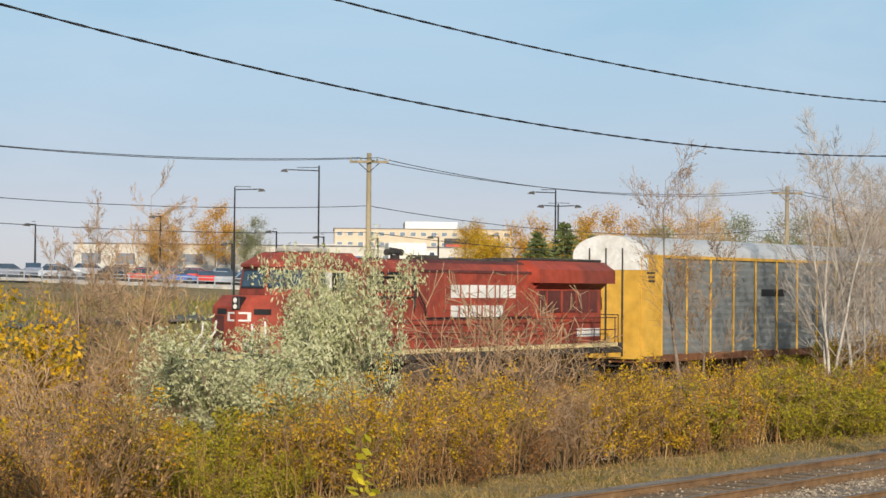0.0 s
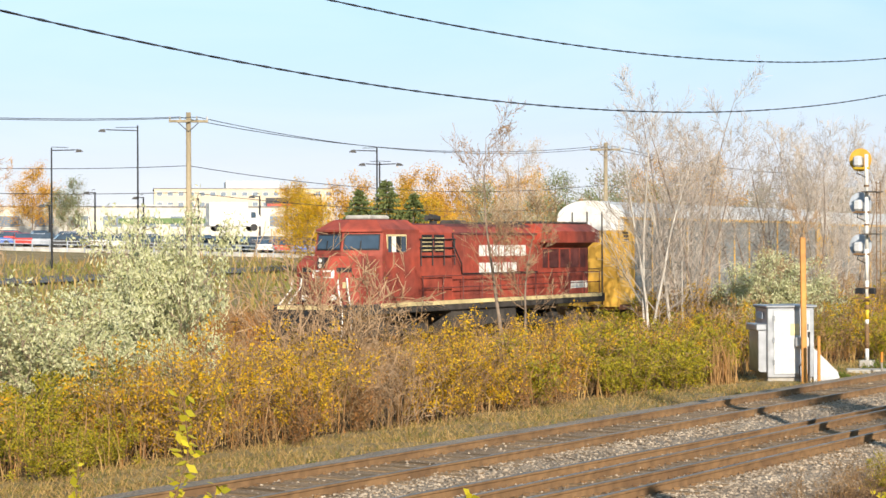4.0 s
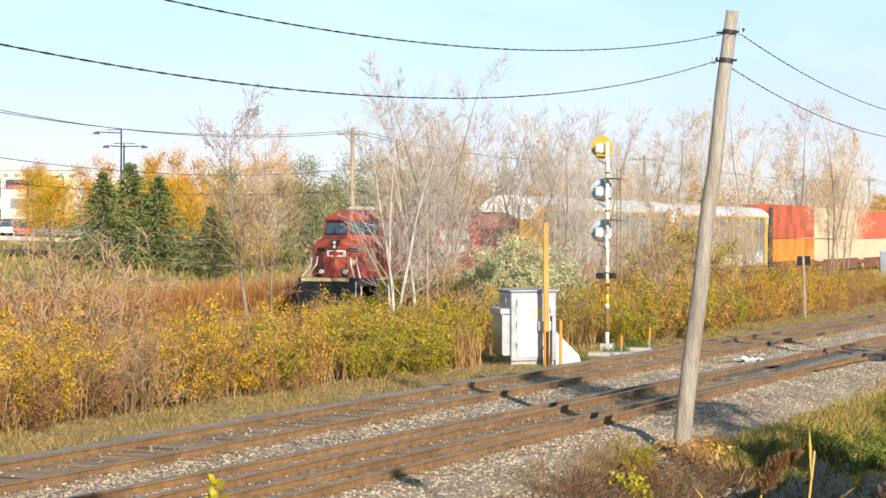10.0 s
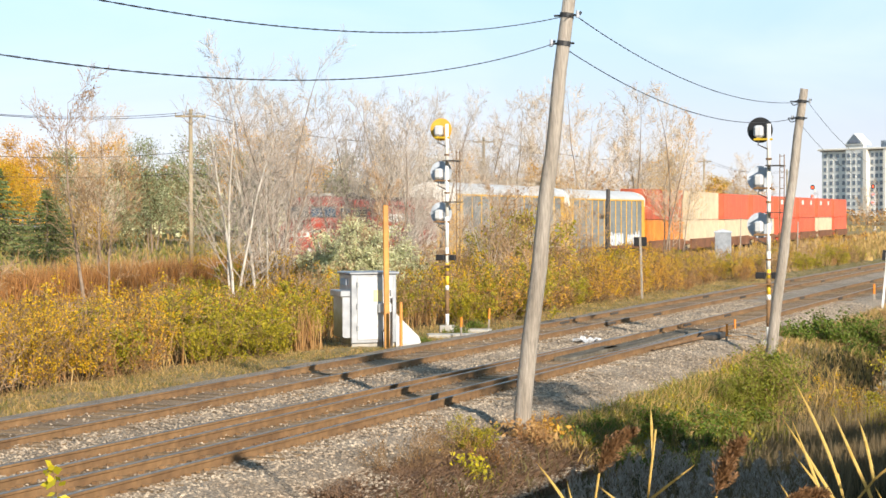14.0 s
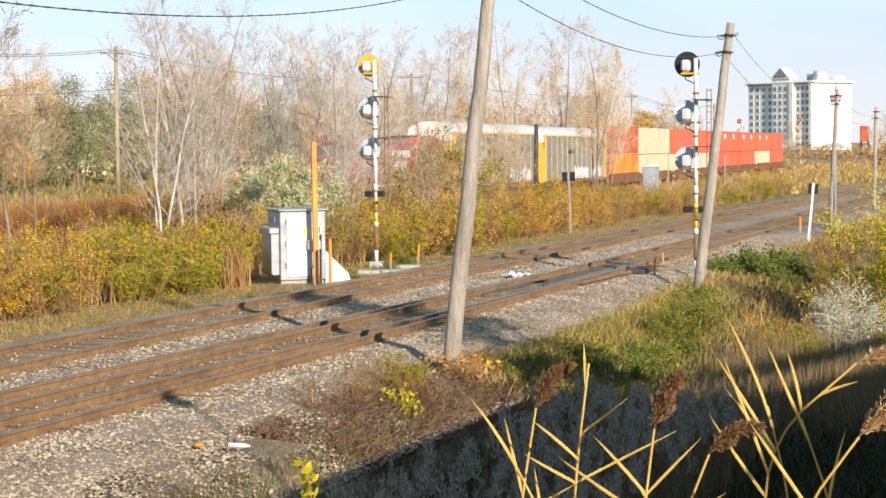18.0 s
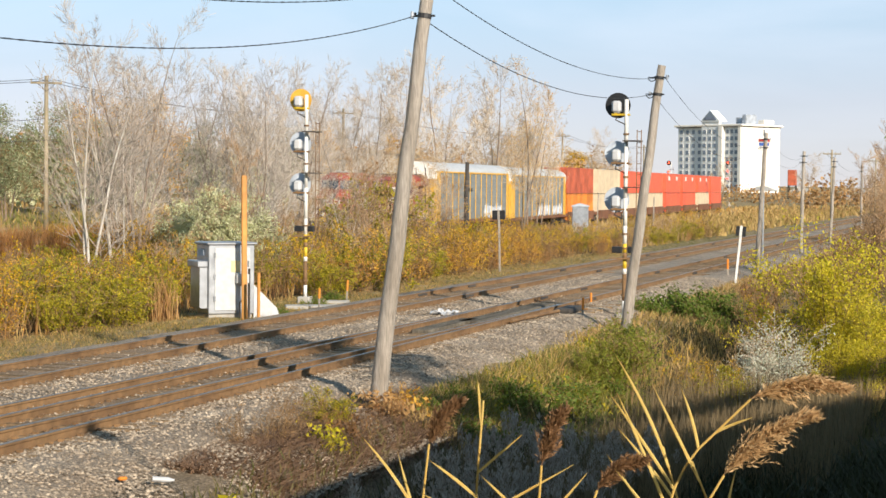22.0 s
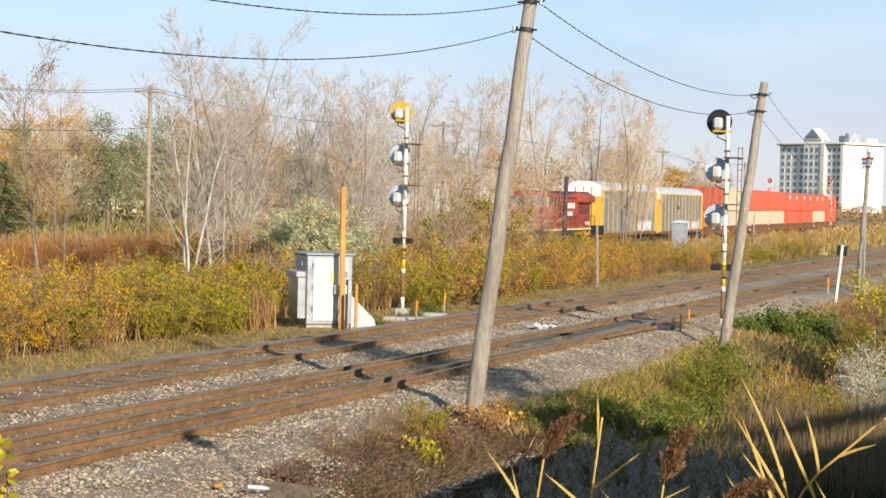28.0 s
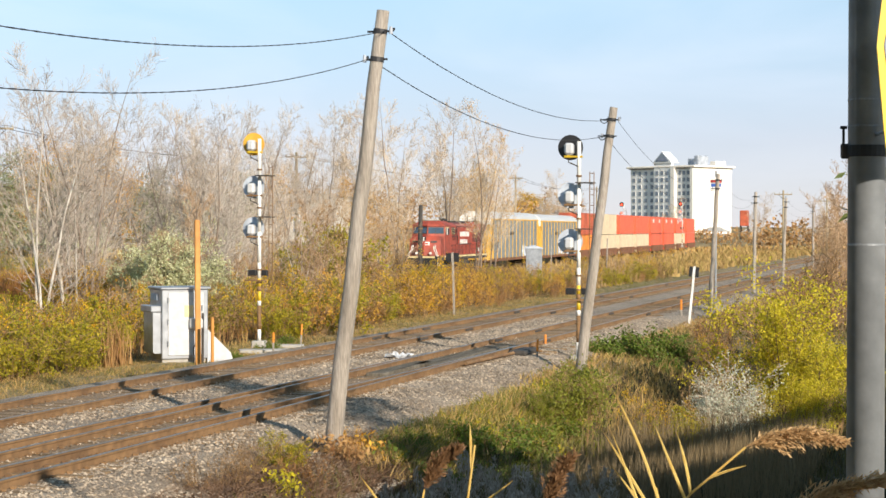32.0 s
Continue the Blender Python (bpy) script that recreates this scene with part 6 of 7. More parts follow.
for z0, z1 in ((2.183, 2.395), (2.405, 2.86)):
    bs = part("blue_board", Geo().box(-0.036, 0.036, -0.003, 0.003, z0, z1, 0.002), M_BLUESIGN, sp, "blue board with white edge and arrow", m=pose(0.11, 0.3, 0.0, 0, 0, 48))
    part("board_edge", Geo().box(-0.040, 0.040, 0.0035, 0.007, z0 - 0.006, z1 + 0.003), M_WHITE, bs)
    part("arrow", Geo().prism([(-0.022, z0 + 0.10), (0.0, z0 + 0.065), (0.0, z0 + 0.085), (0.022, z0 + 0.085), (0.022, z0 + 0.118), (0.0, z0 + 0.118), (0.0, z0 + 0.138)], "y", -0.006, -0.003), M_WHITE, bs)
wb = part("white_board", Geo().box(-0.065, 0.065, -0.003, 0.003, 2.575, 3.2, 0.003), M_WHITE, sp, "white board with teal ring", m=pose(0.165, 0.28, 0.0, 0, 0, 48))
ringo = Geo()
for k in range(20):
    a, b = k * math.pi / 10, (k + 1) * math.pi / 10
    ringo.tube((0.042 * math.cos(a), -0.004, 2.71 + 0.085 * math.sin(a)), (0.042 * math.cos(b), -0.004, 2.71 + 0.085 * math.sin(b)), 0.009, None, 4)
part("ring", ringo, M_TEAL, wb)
# unseen board on arms, added to darken the upper pole with its shadow
part("shade_board", Geo().box(-0.066, 0.066, -0.003, 0.003, 2.40, 3.9, 0.002), M_STEEL, sp, "steel board added out of view to shade the upper pole", m=pose(0.39, -0.39, 0, 0, 0, 45))
for zz in (2.6, 3.5):
    part("sign_arm", Geo().tube((0.03, -0.03, zz), (0.39, -0.39, zz), 0.008), M_STEEL, sp)
sp2 = thing("steel_post", "second galvanised steel post behind the sign pole", "post", pose(-0.19, 7.4, 0.9))
part("pole", Geo().tube((0, 0, -0.4), (0, 0, 4.0), 0.055, None, 24), M_STEEL, sp2, smooth=True)
part("weld_ring", Geo().tube((0, 0, 2.3), (0, 0, 2.306), 0.0565, None, 24), M_STEEL, sp2)
solid("timber_post_top", Geo().box(-0.12, 0.12, -0.12, 0.12, -1.2, 0.0, 0.008), mat("pale_sawn_timber", (0.55, 0.50, 0.36), 0.9, var=0.25, scale=30, stretch=(1, 1, 6), bump=0.4), "pale sawn square timber post", "post", m=pose(-0.03, 3.4, 2.86, 0, 0, 12))
x, y = at_az(-0.7, 30)
wp = thing("white_pipes", "two short white plastic pipes by a concrete edge", "pipe", pose(x, y, -0.1))
for xx, h, r in ((0.0, 1.45, 0.075), (-0.22, 0.95, 0.06)):
    part("pipe", Geo().tube((xx, 0, -0.6), (xx, 0, h), r, None, 12), M_WHITE, wp)
rp = np.random.default_rng(71)
sh = thing("plastic_sheet", "white and blue crumpled sheet on the bank", "litter", pose(-2.15, 23.6, float(ground_z(-2.15, 23.6)) + 0.06, 6, -10, 30))
for mm, a0, lab in ((M_WHITE, 0.0, "crumpled white sheet"), (M_BLUESIGN, 0.42, "blue edge of the sheet")):
    gv = [(-1.0 + 2.0 * i / 9 + rp.normal(0, 0.05), -0.42 + a0 * 0.9 + (0.8 if a0 == 0 else 0.18) * k / 5 + rp.normal(0, 0.03), abs(rp.normal(0.10, 0.07)) + a0 * 0.1) for i in range(10) for k in range(6)]
    part("sheet", Geo().add(gv, [(i * 6 + k, i * 6 + 6 + k, i * 6 + 7 + k, i * 6 + k + 1) for i in range(9) for k in range(5)]), mm, sh, lab)


# crumpled plastic between the tracks, litter on the shoulder
rng = np.random.default_rng(8)
n = 9
gv = [(-0.5 + 1.0 * i / (n - 1) + rng.normal(0, 0.05), -0.4 + 0.8 * k / (n - 1) + rng.normal(0, 0.05), abs(rng.normal(0.1, 0.08))) for i in range(n) for k in range(n)]
solid("plastic_litter", Geo().add(gv, [(i * n + k, i * n + n + k, i * n + n + k + 1, i * n + k + 1) for i in range(n - 1) for k in range(n - 1)]), M_PLASTIC, "crumpled clear plastic sheet between the tracks", "litter", m=pose(-14.9, 50.5, -0.2, 0, 0, 10) @ Matrix.Diagonal((0.7, 0.7, 0.6, 1)))
solid("plastic_bottle", Geo().tube((-0.2, 0, 0.05), (0.12, 0, 0.05), 0.05, None, 10).tube((0.12, 0, 0.05), (0.22, 0, 0.05), 0.045, 0.018, 10), M_PLASTIC, "clear plastic bottle lying in weeds", "litter", m=pose(-10.05, 21.8, max(float(ground_z(-10.05, 21.8)), float(bed(-10.05, 21.8))) + 0.07, 0, 5, 30) @ Matrix.Diagonal((0.65, 0.65, 0.65, 1)))
solid("orange_litter", Geo().box(-0.1, 0.1, -0.06, 0.06, 0, 0.08, 0.03), M_ORANGE, "small piece of orange litter", "litter", m=pose(-10.5, 21.6, max(float(ground_z(-10.5, 21.6)), float(bed(-10.5, 21.6))) + 0.06, 0, 0, 50) @ Matrix.Diagonal((0.6, 0.6, 0.6, 1)))
for x, y, w, d, a in ((-20.3, 54.6, 1.6, 0.7, 25), (-20.6, 57.0, 1.2, 0.6, 10)):
    solid("concrete_slab", Geo().box(-w / 2, w / 2, -d / 2, d / 2, -0.1, 0.05, 0.02), M_CONCRETE, "weathered concrete slab in the verge", "slab", m=pose(x, y, -0.36, 0, 0, a))

# the building behind the view, known by its shadow
sb = thing("roadside_building", "plain building with flat roof and parapet rail", "building")
foot = [(0.7, 9.5), (1.2, 21.0), (5.2, 25.5), (9.8, 40.0), (16, 40.0), (16, 9.5)]
part("wall", Geo().prism(foot, "z", -2, 4.9), M_CONCRETE, sb)
for (a, b), (c, d) in ((foot[1], foot[2]), (foot[2], foot[3])):
    e = Vector((c - a, d - b, 0))
    part("parapet_rail", Geo().box(-0.06, 0.06, 0.0, e.length - 0.06, 5.4, 5.95), M_CONCRETE, sb, m=Matrix.Translation((a, b, 0)) @ Matrix.Rotation(math.atan2(-e.x, e.y), 4, "Z"))
for a, b in foot[1:4]:
    part("rail_post", Geo().box(a - 0.0, a + 0.12, b - 0.1, b + 0.1, 4.9, 5.4), M_CONCRETE, sb)
# unseen flue and cowl, added to throw a small shadow onto the near rail
flue = part("flue", Geo().tube((0.95, 11.1, 4.9), (0.95, 11.1, 7.2), 0.035, None, 10), M_STEEL, sb, "unseen thin flue added to carry the shadow-casting cowl")
part("cowl", Geo().tube((0.95, 11.1, 7.1), (0.95, 11.1, 7.5), 0.17, 0.15, 14), M_STEEL, flue, "cowl added to throw a small shadow on the near rail")
# low wall out of view, added to shade the foot of the sign pole
solid("shade_parapet", Geo().box(-1.1, 1.1, -0.12, 0.12, -2.6, 0.0, 0.03), M_CONCRETE, "unseen concrete wall added to shade the sign pole's foot", "wall", m=pose(2.6, 3.1, 4.12, 0, 0, 45))
# tall block behind the view, unseen, added to cut skylight on near things
rb = thing("rear_building", "tall dark block added unseen behind the view to cut skylight", "building", pose(-28, -7, 0))
part("wall", Geo().box(-32, 31, -8, 0, -2, 15.0), M_DARKBRICK, rb)
part("coping", Geo().box(-32.2, 31.2, -8.2, 0.2, 15.0, 15.3), M_CONCRETE, rb)


# ---- plants, from the front of the thicket to the far trees ----
rng = np.random.default_rng(77)
KINDS = [make_shrub("brown_shrub", "tangled leafless brown shrub in the thicket", 1, 2.1, 1.9, 10, M_TWIG, L_TAN, 420, 0.06),
         make_shrub("yellow_shrub", "twiggy shrub with clumps of yellow leaves", 2, 2.0, 1.8, 9, M_TWIG, L_YELLOW, 2400, 0.05, clump=0.10),
         make_shrub("yellow_green_shrub", "bushy shrub with yellow-green leaves", 3, 1.6, 1.8, 9, M_TWIG, L_YGREEN, 4800, 0.058, clump=0.35),
         make_shrub("pale_bare_shrub", "bare reddish shrub with fanned pale stems", 4, 2.6, 2.6, 13, M_TWIGRED, L_RUSSET, 120, 0.06, kids=(3, 3)),
         make_shrub("russet_shrub", "low shrub with russet autumn leaves", 5, 1.4, 1.6, 9, M_TWIG, L_RUSSET, 1500, 0.05, clump=0.22),
         make_shrub("orange_shrub", "small shrub with golden orange leaves", 6, 1.7, 1.4, 8, M_TWIG, L_ORANGE, 2000, 0.05, clump=0.16)]
used = [False] * len(KINDS)


def plant(k, x, y, s):
    t = rng.uniform(0, 6.28)
    if used[k]:
        return again(KINDS[k], x, y, s, t)
    used[k] = True
    return stand(KINDS[k], x, y, s, t)


# front edge of the thicket and the mass behind it
y = 17.0
while y < 150:
    rows = [(-23.0, (0.10, 0.24, 0.34, 0.04, 0.12, 0.16)), (-25.0, (0.16, 0.26, 0.26, 0.10, 0.06, 0.16)), (-28.0, (0.30, 0.22, 0.18, 0.15, 0.05, 0.10))]
    if y < 75:
        rows += [(-31.5, (0.40, 0.24, 0.12, 0.14, 0.05, 0.05)), (-35.5, (0.46, 0.2, 0.1, 0.14, 0.05, 0.05))]
    for x0, p in rows:
        k = rng.choice(6, p=p)
        x = x0 + rng.normal(0, 0.5) + (0.8 if y > 60 else 0)
        s = rng.uniform(0.8, 1.2) * (0.95 if x0 > -24 else 1.02 if x0 > -27 else 0.84 if x0 > -29 else 0.62 if 28 < y < 66 else 1.0) * (1.0 if y < 52 else 1.15 if y < 85 else 0.8)
        if x < train_x(y) + 3.8 or (-23.2 < x < -19 and 46 < y < 60):
            continue
        if -47.2 < math.degrees(math.atan2(x, y)) < -41.8 and math.hypot(x, y) < 41:
            k, s = 2, 0.78 * s      # low leafy growth before the silver bush
        plant(int(k), x, y + rng.normal(0, 0.4), s)
    y += 1.3 + 0.008 * y + (0.8 if y > 75 else 0)
# leafy growth between the main tracks and the siding, where the view opens
for y in np.arange(64, 128, 1.5):
    for x0 in (-27.5, -31.0, -34.5):
        if rng.random() < 0.7:
            plant(int(rng.choice([0, 1, 2, 4, 5], p=[0.22, 0.25, 0.22, 0.09, 0.22])), x0 + rng.normal(0, 1.0), y + rng.normal(0, 0.6), rng.uniform(0.85, 1.3) * (1.0 if y < 90 else 0.8))
# along the far side of the siding
for y in np.arange(60, 330, 9.0):
    plant(int(rng.choice([0, 1, 4, 5])), train_x(y) + 7 + rng.normal(0, 1.5), y, rng.uniform(0.45, 0.65))
for y in np.arange(20, 150, 2.0):
    plant(int(rng.choice([0, 4, 5, 1, 0])), train_x(y) - 6.2 + rng.normal(0, 1.0), y, rng.uniform(0.7, 1.05))

for y in np.arange(70, 150, 2.4):
    plant(int(rng.choice([0, 1, 4, 2, 5], p=[0.4, 0.2, 0.2, 0.12, 0.08])), train_x(y) + 5.2 + rng.normal(0, 0.8), y, rng.uniform(0.4, 0.65))

# silver-leaved olive and its neighbours
olive = make_shrub("russian_olive", "large silvery green leafy bush in the thicket", 31, 3.7, 2.7, 16, M_BARKGREY, L_OLIVE, 40000, 0.105, 0.007, 0.36, (3, 3), "bush", 0.06, clump=0.9)
stand(olive, *at_az(-44.1, 40.0), 0.86, 0.4)
o2 = again(olive, *at_az(-41.55, 44.0), 1.0, 2.2)
o2.matrix_basis = o2.matrix_basis @ Matrix.Diagonal((0.72, 0.72, 1.3, 1))
pale = KINDS[3]
again(olive, *at_az(-23.3, 72.0), 1.0, 4.0)
for k, x, y, s in ((2, -23.4, 46.6, 1.2), (2, -24.3, 44.6, 1.2), (5, -24.8, 47.4, 1.1), (1, -23.6, 42.6, 1.15), (2, -23.8, 40.2, 1.1), (2, -27.5, 80.5, 2.6), (2, -28.6, 86.0, 2.3), (0, -26.4, 79.0, 2.2), (1, -23.8, 79.5, 1.2), (5, -23.6, 90.0, 1.25), (2, -24.4, 85.0, 1.3), (1, -23.2, 86.5, 1.2)):
    plant(k, x, y, s)
again(pale, -30.5, 41.0, 1.65, 1.0), again(pale, -31.3, 43.0, 1.45, 3.0), again(pale, -37.0, 33.8, 1.15, 2.0)
redthorn = make_tree("bare_thorn_tree", "leafless reddish multi-stemmed small tree", 12, 6.3, M_TWIGRED, M_TWIGRED, None, stems=6, limbs=13, first=0.3, limb_len=0.3, thick=0.007, kids=(3, 3), twig_min=0.004, lean=0.10, rise=0.6)
stand(redthorn, -38.4, 35.2, 1.0)
again(redthorn, -38.0, 33.4, 0.9, 2.0)
yb = make_shrub("golden_bush", "dense golden-yellow leafy bush", 33, 3.0, 2.6, 10, M_TWIG, L_YELLOW, 2600, 0.11, category="bush")
stand(yb, *at_az(-50.6, 48.5), 1.25)
again(yb, -25.5, 27.4, 0.5, 1.0)
# low green growth under the olive
for x, y, s in ((-26.0, 28.6, 1.0), (-25.8, 30.2, 0.9), (-27.0, 27.0, 1.0)):
    plant(2, x, y, s)

# trees of the thicket
thin = make_tree("slender_tree", "slender dark-stemmed tree with fine pale crown", 41, 7.4, M_BARKGREY, M_TWIGRED, L_TAN, 700, 0.06, 0.55, stems=2, limbs=17, first=0.38, limb_len=0.36, thick=0.010, kids=(3, 3), twig_min=0.005, lean=0.03)
stand(thin, -30.6, 50.6, 1.0)
birch = make_tree("pale_birch", "bare white-stemmed birch with several trunks", 42, 8.9, M_BARKPALE, M_TWIGBIRCH, None, stems=3, limbs=13, first=0.10, limb_len=0.36, thick=0.0082, kids=(2, 3), twig_min=0.0055, lean=0.03, rise=0.75)
stand(birch, -32.4, 63.8, 1.0)
birch2 = make_tree("pale_birch", "bare pale birch leaning over the thicket", 43, 8.6, M_BARKPALE, M_TWIGBIRCH, None, stems=4, limbs=12, first=0.10, limb_len=0.36, thick=0.0078, kids=(2, 3), twig_min=0.0055, lean=0.07, rise=0.7)
stand(birch2, -32.8, 66.8, 1.0)
poplar = make_tree("bare_poplar", "tall bare grey-brown poplar with upswept twigs", 44, 10.5, M_BARKGREY, M_TWIGGREY, None, stems=4, limbs=14, first=0.22, limb_len=0.36, thick=0.0068, kids=(3, 3), up=0.12, spread=0.42, twig_min=0.0045, lean=0.06, rise=0.75)
stand(poplar, -33.2, 69.4, 1.0)
aspen = make_tree("leafy_aspen", "tall thin tree with a few orange leaves", 45, 10.5, M_BARKGREY, M_TWIGPALE, L_ORANGE, 2400, 0.07, 0.15, stems=3, limbs=15, first=0.3, limb_len=0.34, thick=0.0075, kids=(3, 3), up=0.22, twig_min=0.0054, lean=0.03, rise=0.75)
stand(aspen, -29.5, 118.0, 1.02)
oval = make_tree("pale_crowned_tree", "bare tree with broad pale orange crown", 46, 10.5, M_BARKGREY, M_TWIGPALE, L_TAN, 1700, 0.06, 0.25, stems=3, limbs=19, first=0.28, limb_len=0.38, thick=0.008, kids=(3, 3), twig_min=0.006, lean=0.04, rise=0.6)
stand(oval, *at_az(-16.5, 178), 1.42)
SPOTS = [(birch2, -34.6, 71.5, 0.85), (birch, -28.6, 72.5, 0.6), (birch, -26.2, 74.5, 0.5), (poplar, -31.0, 73.0, 0.86), (poplar, -35.5, 80.0, 0.92), (poplar, -29.8, 77.5, 0.85), (oval, *at_az(-18.7, 151), 1.25), (oval, *at_az(-15.0, 205), 1.6),
         (poplar, -28.2, 70.0, 0.78), (aspen, -30.8, 126.0, 0.85), (thin, -24.8, 66.0, 0.55), (thin, -25.0, 73.0, 0.6), (thin, -24.8, 84.0, 0.6), (poplar, -36.5, 76.0, 0.9), (oval, *at_az(-17.6, 162), 1.3), (poplar, *at_az(-20.8, 141), 1.25), (poplar, *at_az(-22.2, 134), 1.2), (poplar, *at_az(-19.6, 148), 1.25), (aspen, *at_az(-13.8, 215), 1.4), (thin, -27.8, 66.0, 0.75), (aspen, -26.6, 83.0, 0.5), (thin, *at_az(-19.4, 88), 0.72), (thin, *at_az(-18.2, 95), 0.78), (thin, *at_az(-17.3, 92), 0.62), (aspen, *at_az(-16.8, 100), 0.6), (poplar, *at_az(-20.4, 90), 0.6), (poplar, *at_az(-21.4, 84), 0.55), (poplar, *at_az(-18.8, 104), 0.62)]
for ob, x, y, s in SPOTS:
    again(ob, x, y, s * 0.94, rng.uniform(0, 6.28))
# behind the train
for y in np.arange(95, 330, 20):
    ob = (poplar, oval, aspen, poplar, thin)[int(rng.integers(0, 5))]
    again(ob, train_x(y) - 9 - abs(rng.normal(0, 5)), y + rng.normal(0, 3), rng.uniform(0.85, 1.15), rng.uniform(0, 6.28))

# background: orange maples, grey-green willows, spruces
maple = make_tree("orange_maple", "round orange-leaved maple beyond the siding", 51, 9.0, M_BARKGREY, M_TWIG, L_ORANGE, 11000, 0.15, 0.15, stems=2, limbs=20, first=0.22, limb_len=0.5, thick=0.012, kids=(2, 2), rise=0.35, spread=0.62, twig_min=0.012)
stand(maple, *at_az(-36.0, 165), 0.8)
golden = make_tree("golden_maple", "golden-yellow leafy tree beyond the siding", 52, 8.0, M_BARKGREY, M_TWIG, L_YELLOW, 11000, 0.15, 0.1, stems=2, limbs=20, first=0.2, limb_len=0.5, thick=0.012, kids=(2, 2), rise=0.35, spread=0.62, twig_min=0.012)
stand(golden, *at_az(-37.0, 150), 0.72)
willow = make_tree("grey_green_willow", "broad grey-green leafy willow beyond the siding", 53, 8.5, M_BARKGREY, M_TWIG, L_WILLOW, 11000, 0.15, 0.05, stems=3, limbs=18, first=0.08, limb_len=0.5, thick=0.012, kids=(2, 2), twig_min=0.012)
stand(willow, *at_az(-30.6, 140), 0.7)
for ob, az, d, s in ((maple, -34.0, 185, 0.9), (maple, -32.8, 190, 0.95), (golden, -33.4, 165, 0.8), (maple, -31.9, 175, 0.85), (maple, -30.2, 190, 0.95), (golden, -34.6, 160, 0.7), (willow, -29.3, 150, 0.9), (willow, -28.2, 160, 0.95), (maple, -27.0, 185, 1.05),
                     (willow, -31.4, 150, 0.8), (maple, -25.4, 190, 1.1), (willow, -26.2, 170, 0.85), (golden, -31.0, 135, 0.45), (willow, -24.0, 200, 0.9), (maple, -22.5, 240, 1.0), (maple, -20.0, 260, 1.0), (willow, -21.0, 250, 1.0), (maple, -17.8, 280, 1.0),
                     (golden, -37.2, 230, 0.9), (maple, -45.0, 420, 1.6), (maple, -46.5, 430, 1.5), (willow, -44.0, 400, 1.3), (maple, -14.2, 420, 1.3), (golden, -12.4, 460, 1.2)):
    x, y = at_az(az, d)
    again(ob, x, y, s, rng.uniform(0, 6.28))


# far wood behind the siding, too distant to tell the trees apart
def far_wood(name, label, material, seed, patches):
    r = np.random.default_rng(seed)
    P = []
    for az0, az1, d, top, n in patches:
        hw = r.uniform(0.55, 1.0, 60)
        for _ in range(n):
            f = r.random()
            x, y = at_az(az0 + (az1 - az0) * f, d + r.normal(0, 6))
            h = top * (0.75 * hw[int(f * 59)] + 0.25 * r.random())
            P.append((x, y, float(ground_z(x, y)) + h * r.random() ** 0.7))
    tagged(new(name, leaf_mesh(name, P, 0.55, material, r, 0.8)), label, "trees", kind="stuff")


far_wood("far_tan_wood", "distant wood of bare tan trees", L_TAN, 91, [(-35, -27, 240, 8.0, 3500), (-28, -16, 290, 9.5, 6500), (-18, -11, 380, 11, 3500), (-6, 3, 330, 7, 3500), (-11, -3, 470, 4.5, 3500)])
far_wood("far_orange_wood", "distant clumps of orange trees", L_ORANGE, 92, [(-36, -31, 215, 7.0, 2600), (-27, -24, 250, 8.0, 1200), (-20.5, -18, 280, 8.5, 1000), (-14.5, -12, 400, 10, 900)])
far_wood("far_olive_wood", "distant grey-green willow thicket", L_OLIVE, 93, [(-31.5, -25, 190, 6.0, 2600), (-24, -21, 230, 6.5, 900)])


def make_spruce(seed, h, needle=0.24, low=0.25, wide=0.60, per=26):
    r = np.random.default_rng(seed)
    t = thing("spruce", "dark green conical spruce tree", "tree", group="spruces")
    part("trunk", seg_mesh("trunk", [(0, 0, -0.3, 0, 0, h, 0.12, 0.02)], M_BARKGREY, 7), None, t)
    P, A, segs = [], [], []
    for k in range(19):
        f = (k + 0.5) / 19
        z = low + (h - low - 0.1) * f
        reach = (1 - f) ** 1.05 * h * wide * r.uniform(0.8, 1.15) + 0.05
        for j in range(13):
            a = r.uniform(0, 6.28)
            tip = np.array([math.cos(a) * reach, math.sin(a) * reach, z - reach * 0.22 + 0.12 * reach])
            segs.append((0, 0, z, *tip, 0.012, 0.004))
            for i in range(per):
                g = (i + 1) / per
                P.append(np.array([0, 0, z]) * (1 - g) + tip * g + r.normal(0, 0.05, 3))
                A.append(tip - np.array([0, 0, z]))
    part("crown", seg_mesh("crown", segs, M_BARKGREY, 3), None, t)
    A = np.array(A)
    A /= np.linalg.norm(A, axis=1, keepdims=True)
    part("foliage", leaf_mesh("foliage", P, needle, L_SPRUCE, r, 0.4, 0.25, A), None, t)
    return t


spr = make_spruce(61, 6.2)
stand(spr, *at_az(-35.45, 135), 1.1)
for az, d, s in ((-34.65, 138, 1.22), (-33.85, 137, 1.08), (-32.3, 128, 0.78)):
    again(spr, *at_az(az, d), s, rng.uniform(0, 6.28))

# right-hand side: bushes on the ditch bank
ybush = make_shrub("yellow_green_bush", "tall bushy yellow-green shrub on the ditch bank", 71, 3.2, 2.2, 13, M_TWIG, L_YBUSH, 13000, 0.060, 0.004, 0.55, kids=(2, 2), category="bush", leafy_from=0.08, clump=0.9)
stand(ybush, -4.5, 49.6, 1.30)
again(ybush, -3.2, 49.0, 0.90, 2.0), again(ybush, -3.8, 46.9, 0.58, 1.0)
